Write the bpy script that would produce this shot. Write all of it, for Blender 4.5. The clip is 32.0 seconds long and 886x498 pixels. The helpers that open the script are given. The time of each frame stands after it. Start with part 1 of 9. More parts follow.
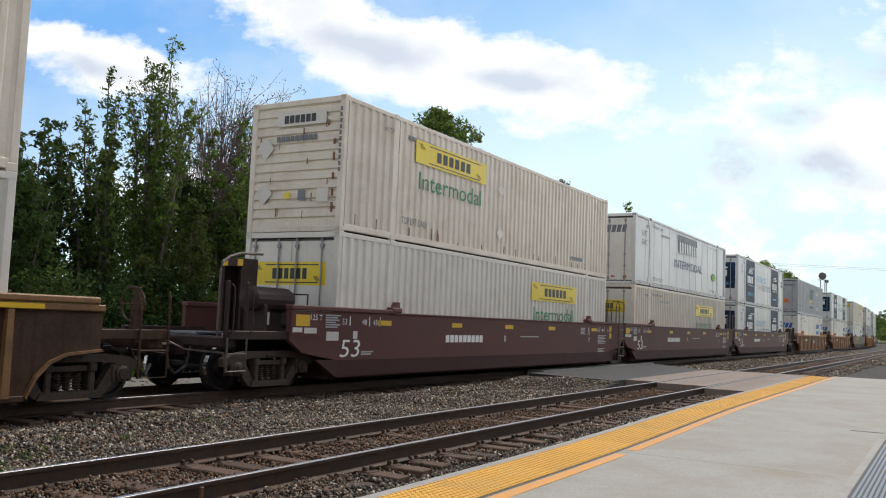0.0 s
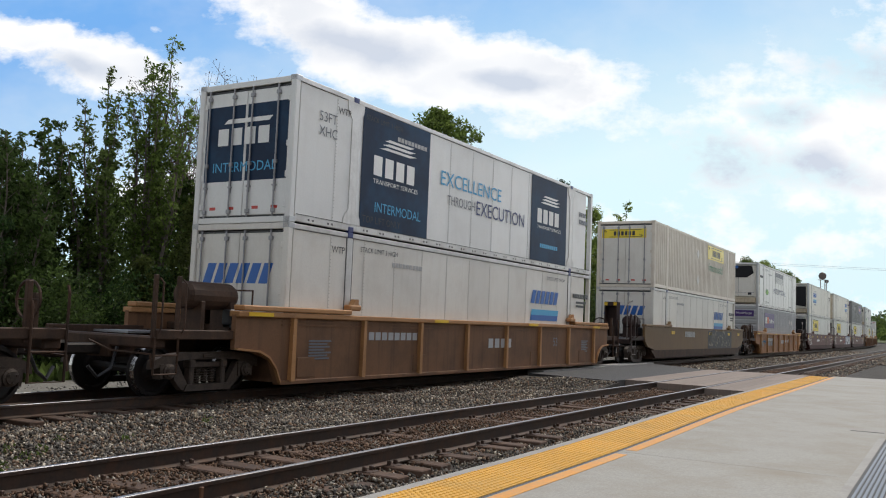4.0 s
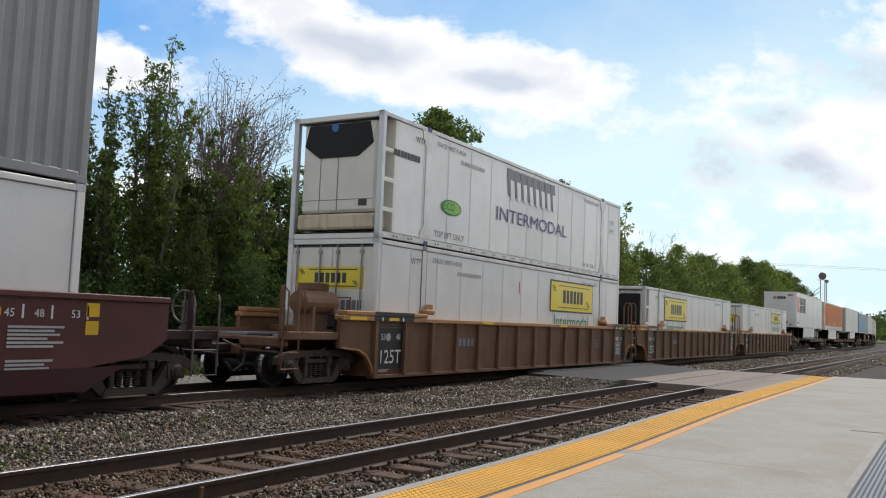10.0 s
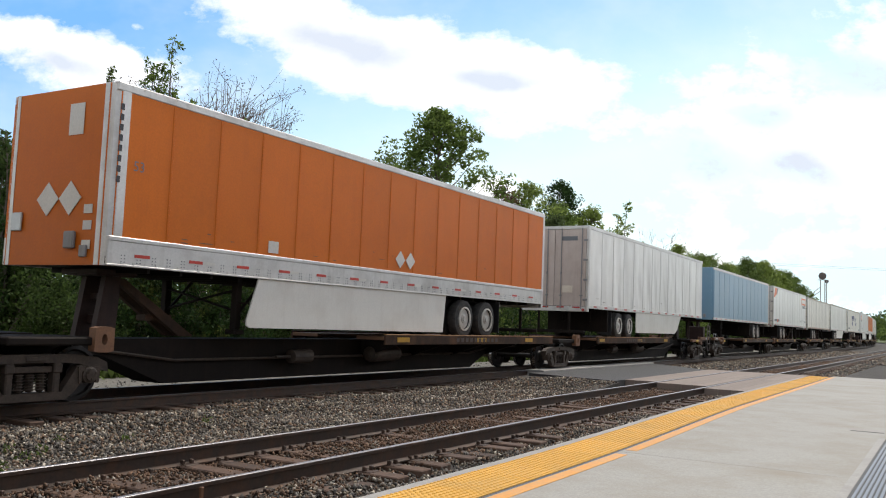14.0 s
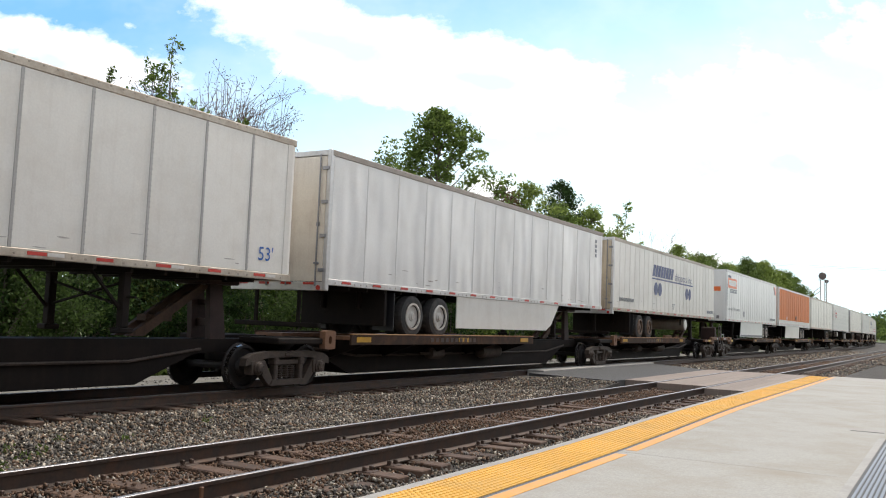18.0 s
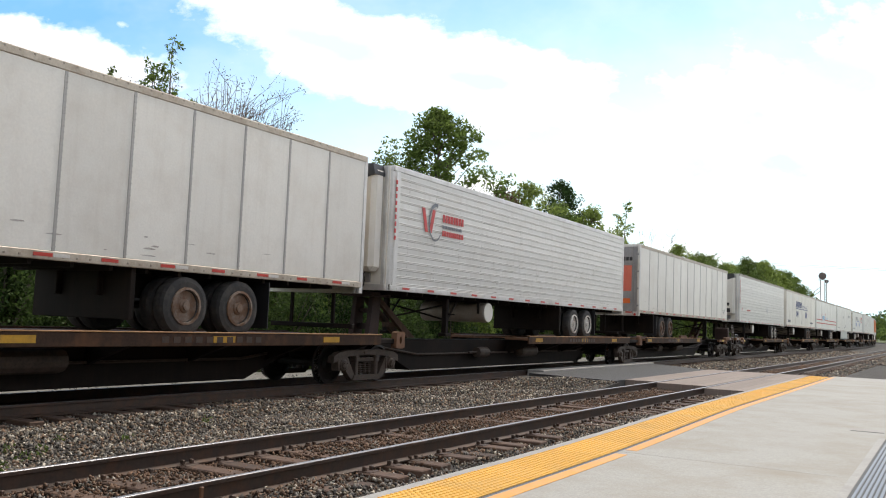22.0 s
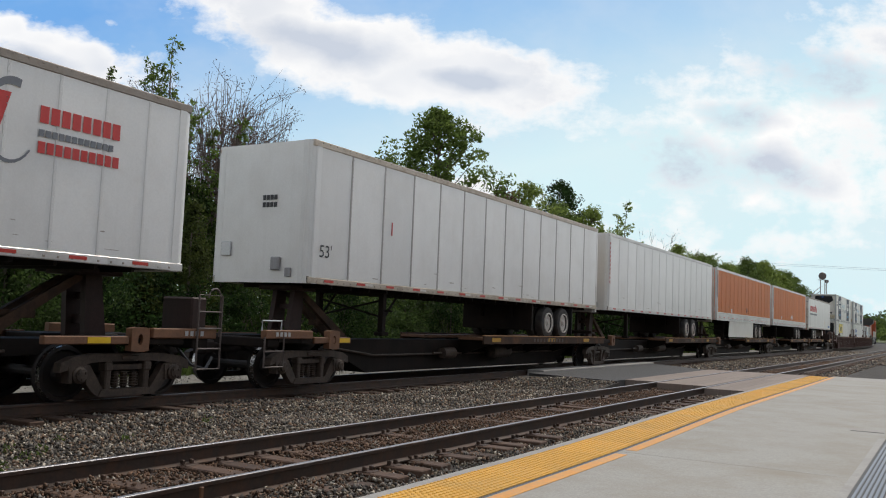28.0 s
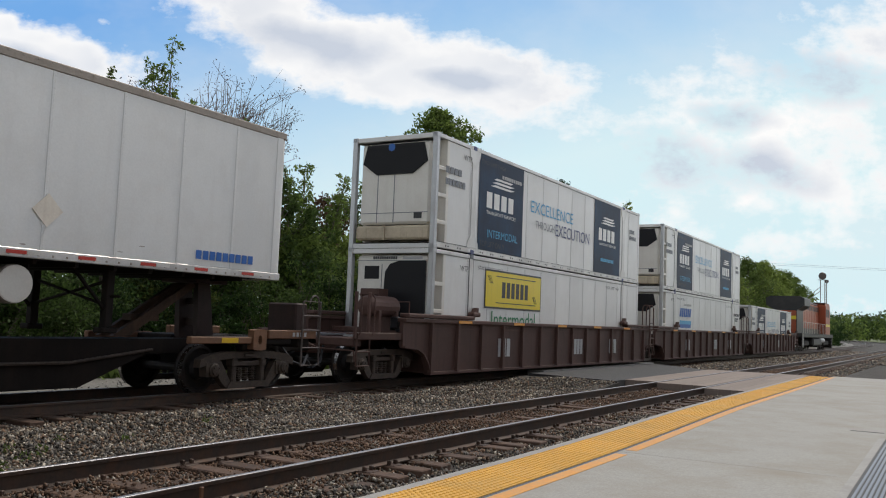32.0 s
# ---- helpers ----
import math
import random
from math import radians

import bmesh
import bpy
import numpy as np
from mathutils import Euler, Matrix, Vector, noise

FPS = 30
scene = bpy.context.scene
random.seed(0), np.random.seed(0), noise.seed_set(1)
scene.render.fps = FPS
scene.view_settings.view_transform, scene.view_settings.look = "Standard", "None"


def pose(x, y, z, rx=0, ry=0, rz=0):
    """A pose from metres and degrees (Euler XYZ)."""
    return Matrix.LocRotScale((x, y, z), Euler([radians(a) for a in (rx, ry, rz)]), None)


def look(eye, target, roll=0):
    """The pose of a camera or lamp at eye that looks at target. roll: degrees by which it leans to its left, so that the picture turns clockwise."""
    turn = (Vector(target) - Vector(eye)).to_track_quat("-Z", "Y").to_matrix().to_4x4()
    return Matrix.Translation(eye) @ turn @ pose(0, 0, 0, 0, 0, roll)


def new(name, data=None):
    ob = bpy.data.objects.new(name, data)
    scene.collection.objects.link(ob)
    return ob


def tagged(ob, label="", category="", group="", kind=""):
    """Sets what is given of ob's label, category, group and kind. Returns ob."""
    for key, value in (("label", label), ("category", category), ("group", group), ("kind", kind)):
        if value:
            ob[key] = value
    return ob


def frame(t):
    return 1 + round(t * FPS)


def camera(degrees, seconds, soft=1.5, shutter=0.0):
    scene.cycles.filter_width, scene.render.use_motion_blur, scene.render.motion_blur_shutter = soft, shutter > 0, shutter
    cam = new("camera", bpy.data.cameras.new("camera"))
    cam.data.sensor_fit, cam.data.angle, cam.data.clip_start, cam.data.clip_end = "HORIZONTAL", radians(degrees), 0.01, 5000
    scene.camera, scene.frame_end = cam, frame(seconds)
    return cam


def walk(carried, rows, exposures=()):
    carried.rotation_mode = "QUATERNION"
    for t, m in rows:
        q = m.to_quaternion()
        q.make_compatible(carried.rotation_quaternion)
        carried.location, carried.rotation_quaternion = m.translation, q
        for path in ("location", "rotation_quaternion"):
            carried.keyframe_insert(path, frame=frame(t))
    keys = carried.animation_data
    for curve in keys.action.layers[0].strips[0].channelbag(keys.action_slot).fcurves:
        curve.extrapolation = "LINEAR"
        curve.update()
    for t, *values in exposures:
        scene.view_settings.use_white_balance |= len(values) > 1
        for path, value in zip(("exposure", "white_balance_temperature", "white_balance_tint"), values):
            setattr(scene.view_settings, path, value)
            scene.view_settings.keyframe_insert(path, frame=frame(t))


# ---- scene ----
cam = camera(54.34, 32.0, soft=1.1)
EYE = (0.0, 0.0, 1.424)
AIM = (math.sin(radians(59.462)) * math.cos(radians(4.761)), math.cos(radians(59.462)) * math.cos(radians(4.761)), math.sin(radians(4.761)))
STAND = look(EYE, [a + b for a, b in zip(EYE, AIM)], roll=2.272)
walk(cam, [(0.0, STAND), (32.0, STAND)],
     exposures=[(0, -0.04, 6520, 10), (3.0, -0.14, 6520, 10), (8.0, -0.10, 6520, 10), (12.5, -0.12, 6520, 10), (14.0, 0.14, 6560, 10), (16.5, 0.36, 6600, 10), (22.5, 0.36, 6600, 10),
                (24.0, 0.10, 6560, 10), (25.5, -0.08, 6520, 10), (27.5, -0.24, 6520, 10), (32.0, -0.28, 6520, 10)])

# ---- light ----
SUN_ELEVATION, SUN_AZIMUTH = 58, 97          # azimuth clockwise from +Y
world = bpy.data.worlds.new("sky")
scene.world = world
world.use_nodes = True
wn = world.node_tree.nodes
sky = wn.new("ShaderNodeTexSky")
sky.sky_type, sky.sun_disc = "NISHITA", False
sky.sun_elevation, sky.sun_rotation = radians(SUN_ELEVATION), radians(SUN_AZIMUTH)
sky.air_density, sky.dust_density, sky.ozone_density = 1.0, 0.5, 2.2
wn["Background"].inputs[1].default_value = 0.15
milk = wn.new("ShaderNodeHueSaturation")       # broken cloud all round whitens the sky's light
milk.inputs["Saturation"].default_value = 0.28
milk.inputs["Value"].default_value = 1.25
world.node_tree.links.new(sky.outputs[0], milk.inputs["Color"])
world.node_tree.links.new(milk.outputs[0], wn["Background"].inputs[0])
sun = new("sun", bpy.data.lights.new("sun", "SUN"))
sun.data.energy, sun.data.angle, sun.data.color = 2.4, radians(2.0), (1.0, 0.93, 0.83)
SUN_WAY = Vector((math.sin(radians(SUN_AZIMUTH)) * math.cos(radians(SUN_ELEVATION)),
                  math.cos(radians(SUN_AZIMUTH)) * math.cos(radians(SUN_ELEVATION)), math.sin(radians(SUN_ELEVATION))))
sun.matrix_world = look(SUN_WAY * 300, (0, 0, 0))


# ---- materials ----
def link(nt, a, b):
    nt.links.new(a, b)


def mixer(nt, fac, a, b, blend="MIX"):
    n = nt.nodes.new("ShaderNodeMix")
    n.data_type, n.blend_type = "RGBA", blend
    for sock, val in ((n.inputs[0], fac), (n.inputs[6], a), (n.inputs[7], b)):
        if hasattr(val, "is_output"):
            nt.links.new(val, sock)
        elif isinstance(val, (int, float)):
            sock.default_value = val
        else:
            sock.default_value = (*val, 1)
    return n.outputs[2]


def ramp(nt, fac, lo, hi, a=(0, 0, 0), b=(1, 1, 1)):
    n = nt.nodes.new("ShaderNodeValToRGB")
    n.color_ramp.elements[0].position, n.color_ramp.elements[1].position = lo, hi
    n.color_ramp.elements[0].color, n.color_ramp.elements[1].color = (*a, 1), (*b, 1)
    nt.links.new(fac, n.inputs[0])
    return n.outputs[0]


def noise_tex(nt, vec, scale, detail=4, stretch=(1, 1, 1), rough=0.55):
    m = nt.nodes.new("ShaderNodeMapping")
    m.inputs["Scale"].default_value = stretch
    nt.links.new(vec, m.inputs[0])
    n = nt.nodes.new("ShaderNodeTexNoise")
    n.inputs["Scale"].default_value, n.inputs["Detail"].default_value = scale, detail
    n.inputs["Roughness"].default_value = rough
    nt.links.new(m.outputs[0], n.inputs["Vector"])
    return n.outputs[0]


def mat(name, col, rough=0.5, metal=0.0, grain=0.12, gscale=30, stain=0.0, sscale=1.2, stain_col=(0.10, 0.075, 0.055),
        streak=0.0, bump=0.05, bscale=None, rnd=0.06, spec=0.5, lo=0.45, hi=0.7, island=False, wave=0.0, rocks=False):
    """A painted, worn or natural surface: grain, stains with a shape of their own, and rain streaks."""
    m = bpy.data.materials.new(name)
    m.use_nodes = True
    nt = m.node_tree
    bsdf = nt.nodes["Principled BSDF"]
    tc = nt.nodes.new("ShaderNodeTexCoord")
    info = nt.nodes.new("ShaderNodeObjectInfo")
    add = nt.nodes.new("ShaderNodeVectorMath")
    add.operation = "MULTIPLY_ADD"
    add.inputs[1].default_value = (31, 17, 23)
    comb = nt.nodes.new("ShaderNodeCombineXYZ")
    for i in range(3):
        link(nt, info.outputs["Random"], comb.inputs[i])
    link(nt, comb.outputs[0], add.inputs[0])
    link(nt, tc.outputs["Object"], add.inputs[2])
    vec = add.outputs[0]
    fine = noise_tex(nt, vec, gscale, 5)
    c = mixer(nt, ramp(nt, fine, 0.3, 0.7), [v * (1 - grain) for v in col], [min(1, v * (1 + grain)) for v in col])
    if rocks:
        rock = nt.nodes.new("ShaderNodeValToRGB")
        el = rock.color_ramp.elements
        rock.color_ramp.interpolation = "CONSTANT"
        el[0].color, el[1].color = (0.040, 0.034, 0.029, 1), (0.47, 0.42, 0.34, 1)
        el[1].position = 0.92
        for at, tone in ((0.16, (0.125, 0.108, 0.088)), (0.32, (0.20, 0.122, 0.075)), (0.44, (0.070, 0.058, 0.048)), (0.58, (0.25, 0.205, 0.145)), (0.70, (0.105, 0.070, 0.046)), (0.80, (0.18, 0.165, 0.145))):
            e = el.new(at)
            e.color = (*tone, 1)
        lot = nt.nodes.new("ShaderNodeMath")
        lot.operation = "FRACT"
        times = nt.nodes.new("ShaderNodeMath")
        times.operation = "MULTIPLY"
        times.inputs[1].default_value = 37.7
        link(nt, nt.nodes.new("ShaderNodeNewGeometry").outputs["Random Per Island"], times.inputs[0])
        link(nt, times.outputs[0], lot.inputs[0])
        link(nt, lot.outputs[0], rock.inputs[0])
        c = mixer(nt, grain, rock.outputs[0], (0.12, 0.105, 0.085))
    if stain:
        st = noise_tex(nt, vec, sscale, 6, rough=0.65)
        f = nt.nodes.new("ShaderNodeMath")
        f.operation = "MULTIPLY"
        f.inputs[1].default_value = stain
        link(nt, ramp(nt, st, lo, hi), f.inputs[0])
        c = mixer(nt, f.outputs[0], c, stain_col)
    if streak:
        st = noise_tex(nt, vec, 5.0, 4, (1.6, 1.6, 0.10))
        f = nt.nodes.new("ShaderNodeMath")
        f.operation = "MULTIPLY"
        f.inputs[1].default_value = streak
        link(nt, ramp(nt, st, 0.52, 0.78), f.inputs[0])
        c = mixer(nt, f.outputs[0], c, stain_col)
    if rnd or island:
        hsv = nt.nodes.new("ShaderNodeHueSaturation")
        mr = nt.nodes.new("ShaderNodeMapRange")
        mr.inputs["To Min"].default_value, mr.inputs["To Max"].default_value = 1 - rnd, 1 + rnd
        if island:
            geo = nt.nodes.new("ShaderNodeNewGeometry")
            link(nt, geo.outputs["Random Per Island"], mr.inputs[0])
        else:
            link(nt, info.outputs["Random"], mr.inputs[0])
        link(nt, mr.outputs[0], hsv.inputs["Value"])
        link(nt, c, hsv.inputs["Color"])
        c = hsv.outputs[0]
    link(nt, c, bsdf.inputs["Base Color"])
    rr = nt.nodes.new("ShaderNodeMapRange")
    rr.inputs["To Min"].default_value, rr.inputs["To Max"].default_value = max(0.05, rough - 0.12), min(1, rough + 0.12)
    link(nt, fine, rr.inputs[0])
    link(nt, rr.outputs[0], bsdf.inputs["Roughness"])
    bsdf.inputs["Metallic"].default_value = metal
    bsdf.inputs["Specular IOR Level"].default_value = spec
    if bump:
        b = nt.nodes.new("ShaderNodeBump")
        b.inputs["Strength"].default_value, b.inputs["Distance"].default_value = bump, 0.02
        link(nt, noise_tex(nt, vec, bscale or gscale, 3), b.inputs["Height"])
        if wave:
            b2 = nt.nodes.new("ShaderNodeBump")
            b2.inputs["Strength"].default_value, b2.inputs["Distance"].default_value = wave, 0.12
            link(nt, noise_tex(nt, vec, 1.3, 1, (1.0, 1.0, 0.35)), b2.inputs["Height"])
            link(nt, b2.outputs[0], b.inputs["Normal"])
        link(nt, b.outputs[0], bsdf.inputs["Normal"])
    return m


M = {}
RUST = (0.13, 0.055, 0.025)
GRIME = (0.16, 0.13, 0.10)
M["white"] = mat("white_paint", (0.74, 0.74, 0.72), 0.34, stain=0.16, streak=0.08, stain_col=(0.42, 0.39, 0.34), grain=0.03, wave=0.14)
M["white_sheet"] = mat("white_sheet_wrinkled", (0.72, 0.71, 0.68), 0.36, stain=0.18, streak=0.10, stain_col=(0.42, 0.38, 0.32), grain=0.03, wave=1.0)
M["cream"] = mat("cream_paint", (0.76, 0.695, 0.595), 0.45, stain=0.28, streak=0.22, stain_col=(0.36, 0.25, 0.16), grain=0.05)
M["offwhite"] = mat("off_white_paint", (0.73, 0.705, 0.645), 0.42, stain=0.22, streak=0.14, stain_col=(0.40, 0.33, 0.25), grain=0.04)
M["grey_box"] = mat("grey_container_paint", (0.46, 0.47, 0.485), 0.45, stain=0.2, streak=0.2, stain_col=(0.2, 0.17, 0.15), grain=0.05)
M["dark_grey_box"] = mat("dark_grey_container_paint", (0.27, 0.275, 0.28), 0.45, stain=0.2, streak=0.25, stain_col=(0.15, 0.13, 0.11), grain=0.05)
M["silver"] = mat("brushed_aluminium", (0.64, 0.63, 0.61), 0.42, metal=0.35, stain=0.5, streak=0.25, stain_col=(0.27, 0.25, 0.23), grain=0.06)
M["stainless"] = mat("dull_white_sheet", (0.62, 0.61, 0.58), 0.36, metal=0.1, stain=0.25, streak=0.3, stain_col=(0.4, 0.36, 0.31), grain=0.05)
M["door_dirty"] = mat("grimy_door_paint", (0.60, 0.51, 0.37), 0.55, stain=0.5, streak=0.5, stain_col=(0.20, 0.14, 0.09), grain=0.08)
M["door_grey"] = mat("grey_door_paint", (0.30, 0.30, 0.31), 0.5, stain=0.4, streak=0.4, stain_col=(0.13, 0.10, 0.08), grain=0.08)
M["door_pink"] = mat("dusty_door_paint", (0.62, 0.53, 0.48), 0.5, stain=0.3, streak=0.3, stain_col=(0.34, 0.24, 0.2), grain=0.05)
M["orange"] = mat("orange_trailer_paint", (0.60, 0.150, 0.015), 0.5, stain=0.2, streak=0.12, stain_col=(0.34, 0.09, 0.02), grain=0.06, wave=0.08, spec=0.2)
M["blue_trailer"] = mat("faded_blue_paint", (0.16, 0.31, 0.44), 0.4, stain=0.2, streak=0.25, stain_col=(0.28, 0.36, 0.42), grain=0.04, wave=0.08)
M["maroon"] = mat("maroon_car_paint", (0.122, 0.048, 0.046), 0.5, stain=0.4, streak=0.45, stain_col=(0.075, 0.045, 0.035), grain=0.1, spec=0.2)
# darker lower maroon, deepened further for the shadow under the car
M["maroon_low_shade"] = mat("dark_maroon_shaded_paint", (0.058, 0.021, 0.021), 0.6, stain=0.5, streak=0.4, stain_col=(0.05, 0.033, 0.028), grain=0.1, spec=0.2)
M["tan"] = mat("tan_car_paint", (0.33, 0.155, 0.068), 0.6, stain=0.6, streak=0.6, stain_col=(0.13, 0.07, 0.045), grain=0.12, spec=0.2)
M["tan_dark"] = mat("dull_tan_car_paint", (0.20, 0.105, 0.056), 0.6, stain=0.6, streak=0.7, stain_col=(0.085, 0.052, 0.036), grain=0.12, spec=0.2)
M["door_light"] = mat("light_grey_door_paint", (0.52, 0.52, 0.53), 0.5, stain=0.35, streak=0.3, stain_col=(0.25, 0.22, 0.2), grain=0.06)
M["teal_ink"] = mat("dark_teal_lettering", (0.022, 0.095, 0.075), 0.45, grain=0.08)
M["tan_edge"] = mat("ochre_top_chord_paint", (0.40, 0.20, 0.075), 0.6, stain=0.4, streak=0.2, stain_col=(0.16, 0.08, 0.04), grain=0.12)
M["brown"] = mat("brown_car_paint", (0.185, 0.102, 0.060), 0.6, stain=0.6, streak=0.6, stain_col=(0.085, 0.05, 0.035), grain=0.12, spec=0.2)
M["grime_maroon"] = mat("sooty_maroon_steel", (0.045, 0.026, 0.023), 0.6, stain=0.6, streak=0.5, stain_col=(0.02, 0.016, 0.014), grain=0.2, sscale=2.5, spec=0.25)
M["grime_brown"] = mat("sooty_brown_steel", (0.075, 0.043, 0.028), 0.65, stain=0.7, streak=0.7, stain_col=(0.022, 0.017, 0.014), grain=0.2, sscale=2.0, spec=0.2)
M["grime_tan"] = mat("sooty_tan_paint", (0.22, 0.115, 0.045), 0.6, stain=0.6, streak=0.5, stain_col=(0.05, 0.032, 0.022), grain=0.15, sscale=2.0)
M["rust_run"] = mat("rust_run", (0.21, 0.10, 0.05), 0.8, grain=0.3, gscale=20)
M["dark_brown"] = mat("dark_brown_car_paint", (0.105, 0.060, 0.050), 0.6, stain=0.5, streak=0.6, stain_col=(0.055, 0.035, 0.028), grain=0.12, spec=0.2)
M["ochre"] = mat("ochre_car_paint", (0.19, 0.115, 0.048), 0.6, stain=0.6, streak=0.6, stain_col=(0.15, 0.08, 0.04), grain=0.12)
# soot colour, darkened further for the deep shade under cars and trailers
M["spine"] = mat("sooty_shaded_car_steel", (0.014, 0.011, 0.0095), 0.7, stain=0.4, streak=0.3, stain_col=(0.034, 0.022, 0.016), grain=0.2, spec=0.12)
M["rust_deck"] = mat("rusty_deck_steel", (0.18, 0.085, 0.042), 0.7, stain=0.6, stain_col=(0.09, 0.05, 0.03), sscale=3, grain=0.2)
M["deck_side"] = mat("sooty_rusted_beam", (0.050, 0.029, 0.019), 0.7, stain=0.8, stain_col=(0.15, 0.068, 0.032), sscale=1.6, grain=0.25, streak=0.3, spec=0.2, lo=0.48, hi=0.72)
M["deck_yellow"] = mat("faded_yellow_patch", (0.50, 0.27, 0.02), 0.6, stain=0.5, stain_col=(0.2, 0.11, 0.03), sscale=6, grain=0.12)
# truck iron, its colour darkened for the shade under the train
M["truck"] = mat("shaded_truck_iron", (0.021, 0.017, 0.015), 0.6, stain=0.5, stain_col=(0.050, 0.036, 0.028), sscale=5, grain=0.25, spec=0.2)
M["casting"] = mat("grimy_cast_steel", (0.072, 0.053, 0.041), 0.6, stain=0.6, stain_col=(0.022, 0.018, 0.016), sscale=5, grain=0.25, spec=0.3)
# wheel steel, darkened likewise for the undercar shade
M["wheel"] = mat("shaded_wheel_steel", (0.009, 0.0075, 0.007), 0.6, metal=0.1, stain=0.4, stain_col=(0.05, 0.028, 0.018), sscale=6, grain=0.2)
M["tread"] = mat("polished_tread_steel", (0.45, 0.44, 0.43), 0.25, metal=1.0, grain=0.1)
M["rail"] = mat("rail_steel", (0.066, 0.046, 0.036), 0.55, metal=0.3, stain=0.5, stain_col=(0.15, 0.07, 0.035), sscale=4, grain=0.2)
M["rail_top"] = mat("worn_rail_head", (0.30, 0.30, 0.31), 0.50, metal=1.0, grain=0.08, stain=0.2, stain_col=(0.3, 0.27, 0.25))
M["black"] = mat("black_plastic", (0.018, 0.018, 0.02), 0.4, grain=0.1)
M["dark_glass"] = mat("dark_grille", (0.014, 0.014, 0.016), 0.5, grain=0.1, spec=0.2)
M["rubber"] = mat("tyre_rubber", (0.03, 0.029, 0.028), 0.8, stain=0.5, stain_col=(0.10, 0.085, 0.07), sscale=6, grain=0.15)
M["rim"] = mat("white_steel_rim", (0.52, 0.50, 0.46), 0.5, stain=0.5, stain_col=(0.25, 0.14, 0.08), sscale=5, grain=0.1)
M["rim_rust"] = mat("rusty_rim", (0.13, 0.068, 0.036), 0.65, stain=0.5, stain_col=(0.34, 0.31, 0.27), sscale=5, grain=0.25)
M["galv"] = mat("galvanised_steel", (0.46, 0.47, 0.48), 0.4, metal=0.6, stain=0.3, stain_col=(0.26, 0.24, 0.22), grain=0.1)
M["rod"] = mat("door_rod_steel", (0.30, 0.30, 0.31), 0.45, metal=0.5, grain=0.1)
M["yellow"] = mat("yellow_marking", (0.72, 0.46, 0.015), 0.45, grain=0.06)
M["sign_yellow"] = mat("yellow_sign_film", (0.80, 0.62, 0.02), 0.35, grain=0.03, streak=0.1)
M["ink"] = mat("black_lettering", (0.03, 0.03, 0.035), 0.45, grain=0.05)
M["lime_ink"] = mat("lime_green_film", (0.26, 0.50, 0.04), 0.45, grain=0.05)
M["grey_ink"] = mat("grey_lettering", (0.16, 0.17, 0.19), 0.45, grain=0.05)
M["faded_ink"] = mat("faded_lettering", (0.42, 0.42, 0.42), 0.45, grain=0.08)
M["green_ink"] = mat("green_lettering", (0.015, 0.20, 0.085), 0.45, grain=0.05)
M["navy_ink"] = mat("navy_lettering", (0.035, 0.05, 0.16), 0.45, grain=0.05)
M["blue_ink"] = mat("blue_lettering", (0.02, 0.12, 0.42), 0.45, grain=0.05)
M["sky_ink"] = mat("light_blue_lettering", (0.06, 0.36, 0.62), 0.45, grain=0.05)
M["purple"] = mat("purple_sign_film", (0.060, 0.022, 0.17), 0.4, grain=0.05)
M["red_ink"] = mat("red_lettering", (0.50, 0.035, 0.03), 0.45, grain=0.05)
M["orange_ink"] = mat("orange_film", (0.78, 0.16, 0.03), 0.4, grain=0.05)
M["pink_film"] = mat("salmon_red_film", (0.66, 0.15, 0.11), 0.4, grain=0.08, stain=0.3, stain_col=(0.75, 0.3, 0.16), sscale=0.5)
M["white_ink"] = mat("white_lettering", (0.78, 0.78, 0.76), 0.45, grain=0.04)
M["navy_panel"] = mat("dark_blue_film", (0.010, 0.024, 0.055), 0.5, spec=0.2, grain=0.1, stain=0.5, sscale=0.8, stain_col=(0.015, 0.075, 0.16))
M["reflect_red"] = mat("red_reflective_tape", (0.50, 0.045, 0.03), 0.35, grain=0.08)
M["placard"] = mat("placard_metal", (0.62, 0.60, 0.56), 0.4, grain=0.08, stain=0.3, stain_col=(0.4, 0.36, 0.3))
M["graffiti"] = mat("silver_spray_paint", (0.50, 0.51, 0.54), 0.5, stain=0.3, stain_col=(0.2, 0.2, 0.24), sscale=3, grain=0.1)
M["graffiti_dark"] = mat("dark_spray_paint", (0.02, 0.02, 0.025), 0.5, grain=0.1)
M["graffiti_plum"] = mat("plum_spray_paint", (0.12, 0.02, 0.06), 0.5, grain=0.1)
M["graffiti_red"] = mat("red_spray_paint", (0.35, 0.03, 0.04), 0.5, grain=0.1)
M["loco_orange"] = mat("locomotive_orange", (0.40, 0.075, 0.02), 0.4, stain=0.3, streak=0.3, stain_col=(0.12, 0.06, 0.04), grain=0.08)
M["loco_black"] = mat("locomotive_black", (0.02, 0.02, 0.02), 0.45, stain=0.3, stain_col=(0.08, 0.06, 0.05), grain=0.1)
M["concrete"] = mat("platform_concrete", (0.355, 0.34, 0.305), 0.75, stain=0.9, sscale=0.9, stain_col=(0.28, 0.245, 0.185), grain=0.16, gscale=45, bump=0.2, lo=0.42, hi=0.75, rnd=0.02, streak=0.25)
M["concrete_edge"] = mat("edge_concrete", (0.36, 0.345, 0.32), 0.8, stain=0.4, sscale=2, stain_col=(0.22, 0.2, 0.18), grain=0.12, bump=0.2)
M["crossing"] = mat("crossing_panel_concrete", (0.25, 0.20, 0.165), 0.8, stain=0.35, sscale=1.2, stain_col=(0.22, 0.17, 0.15), grain=0.1, bump=0.2)
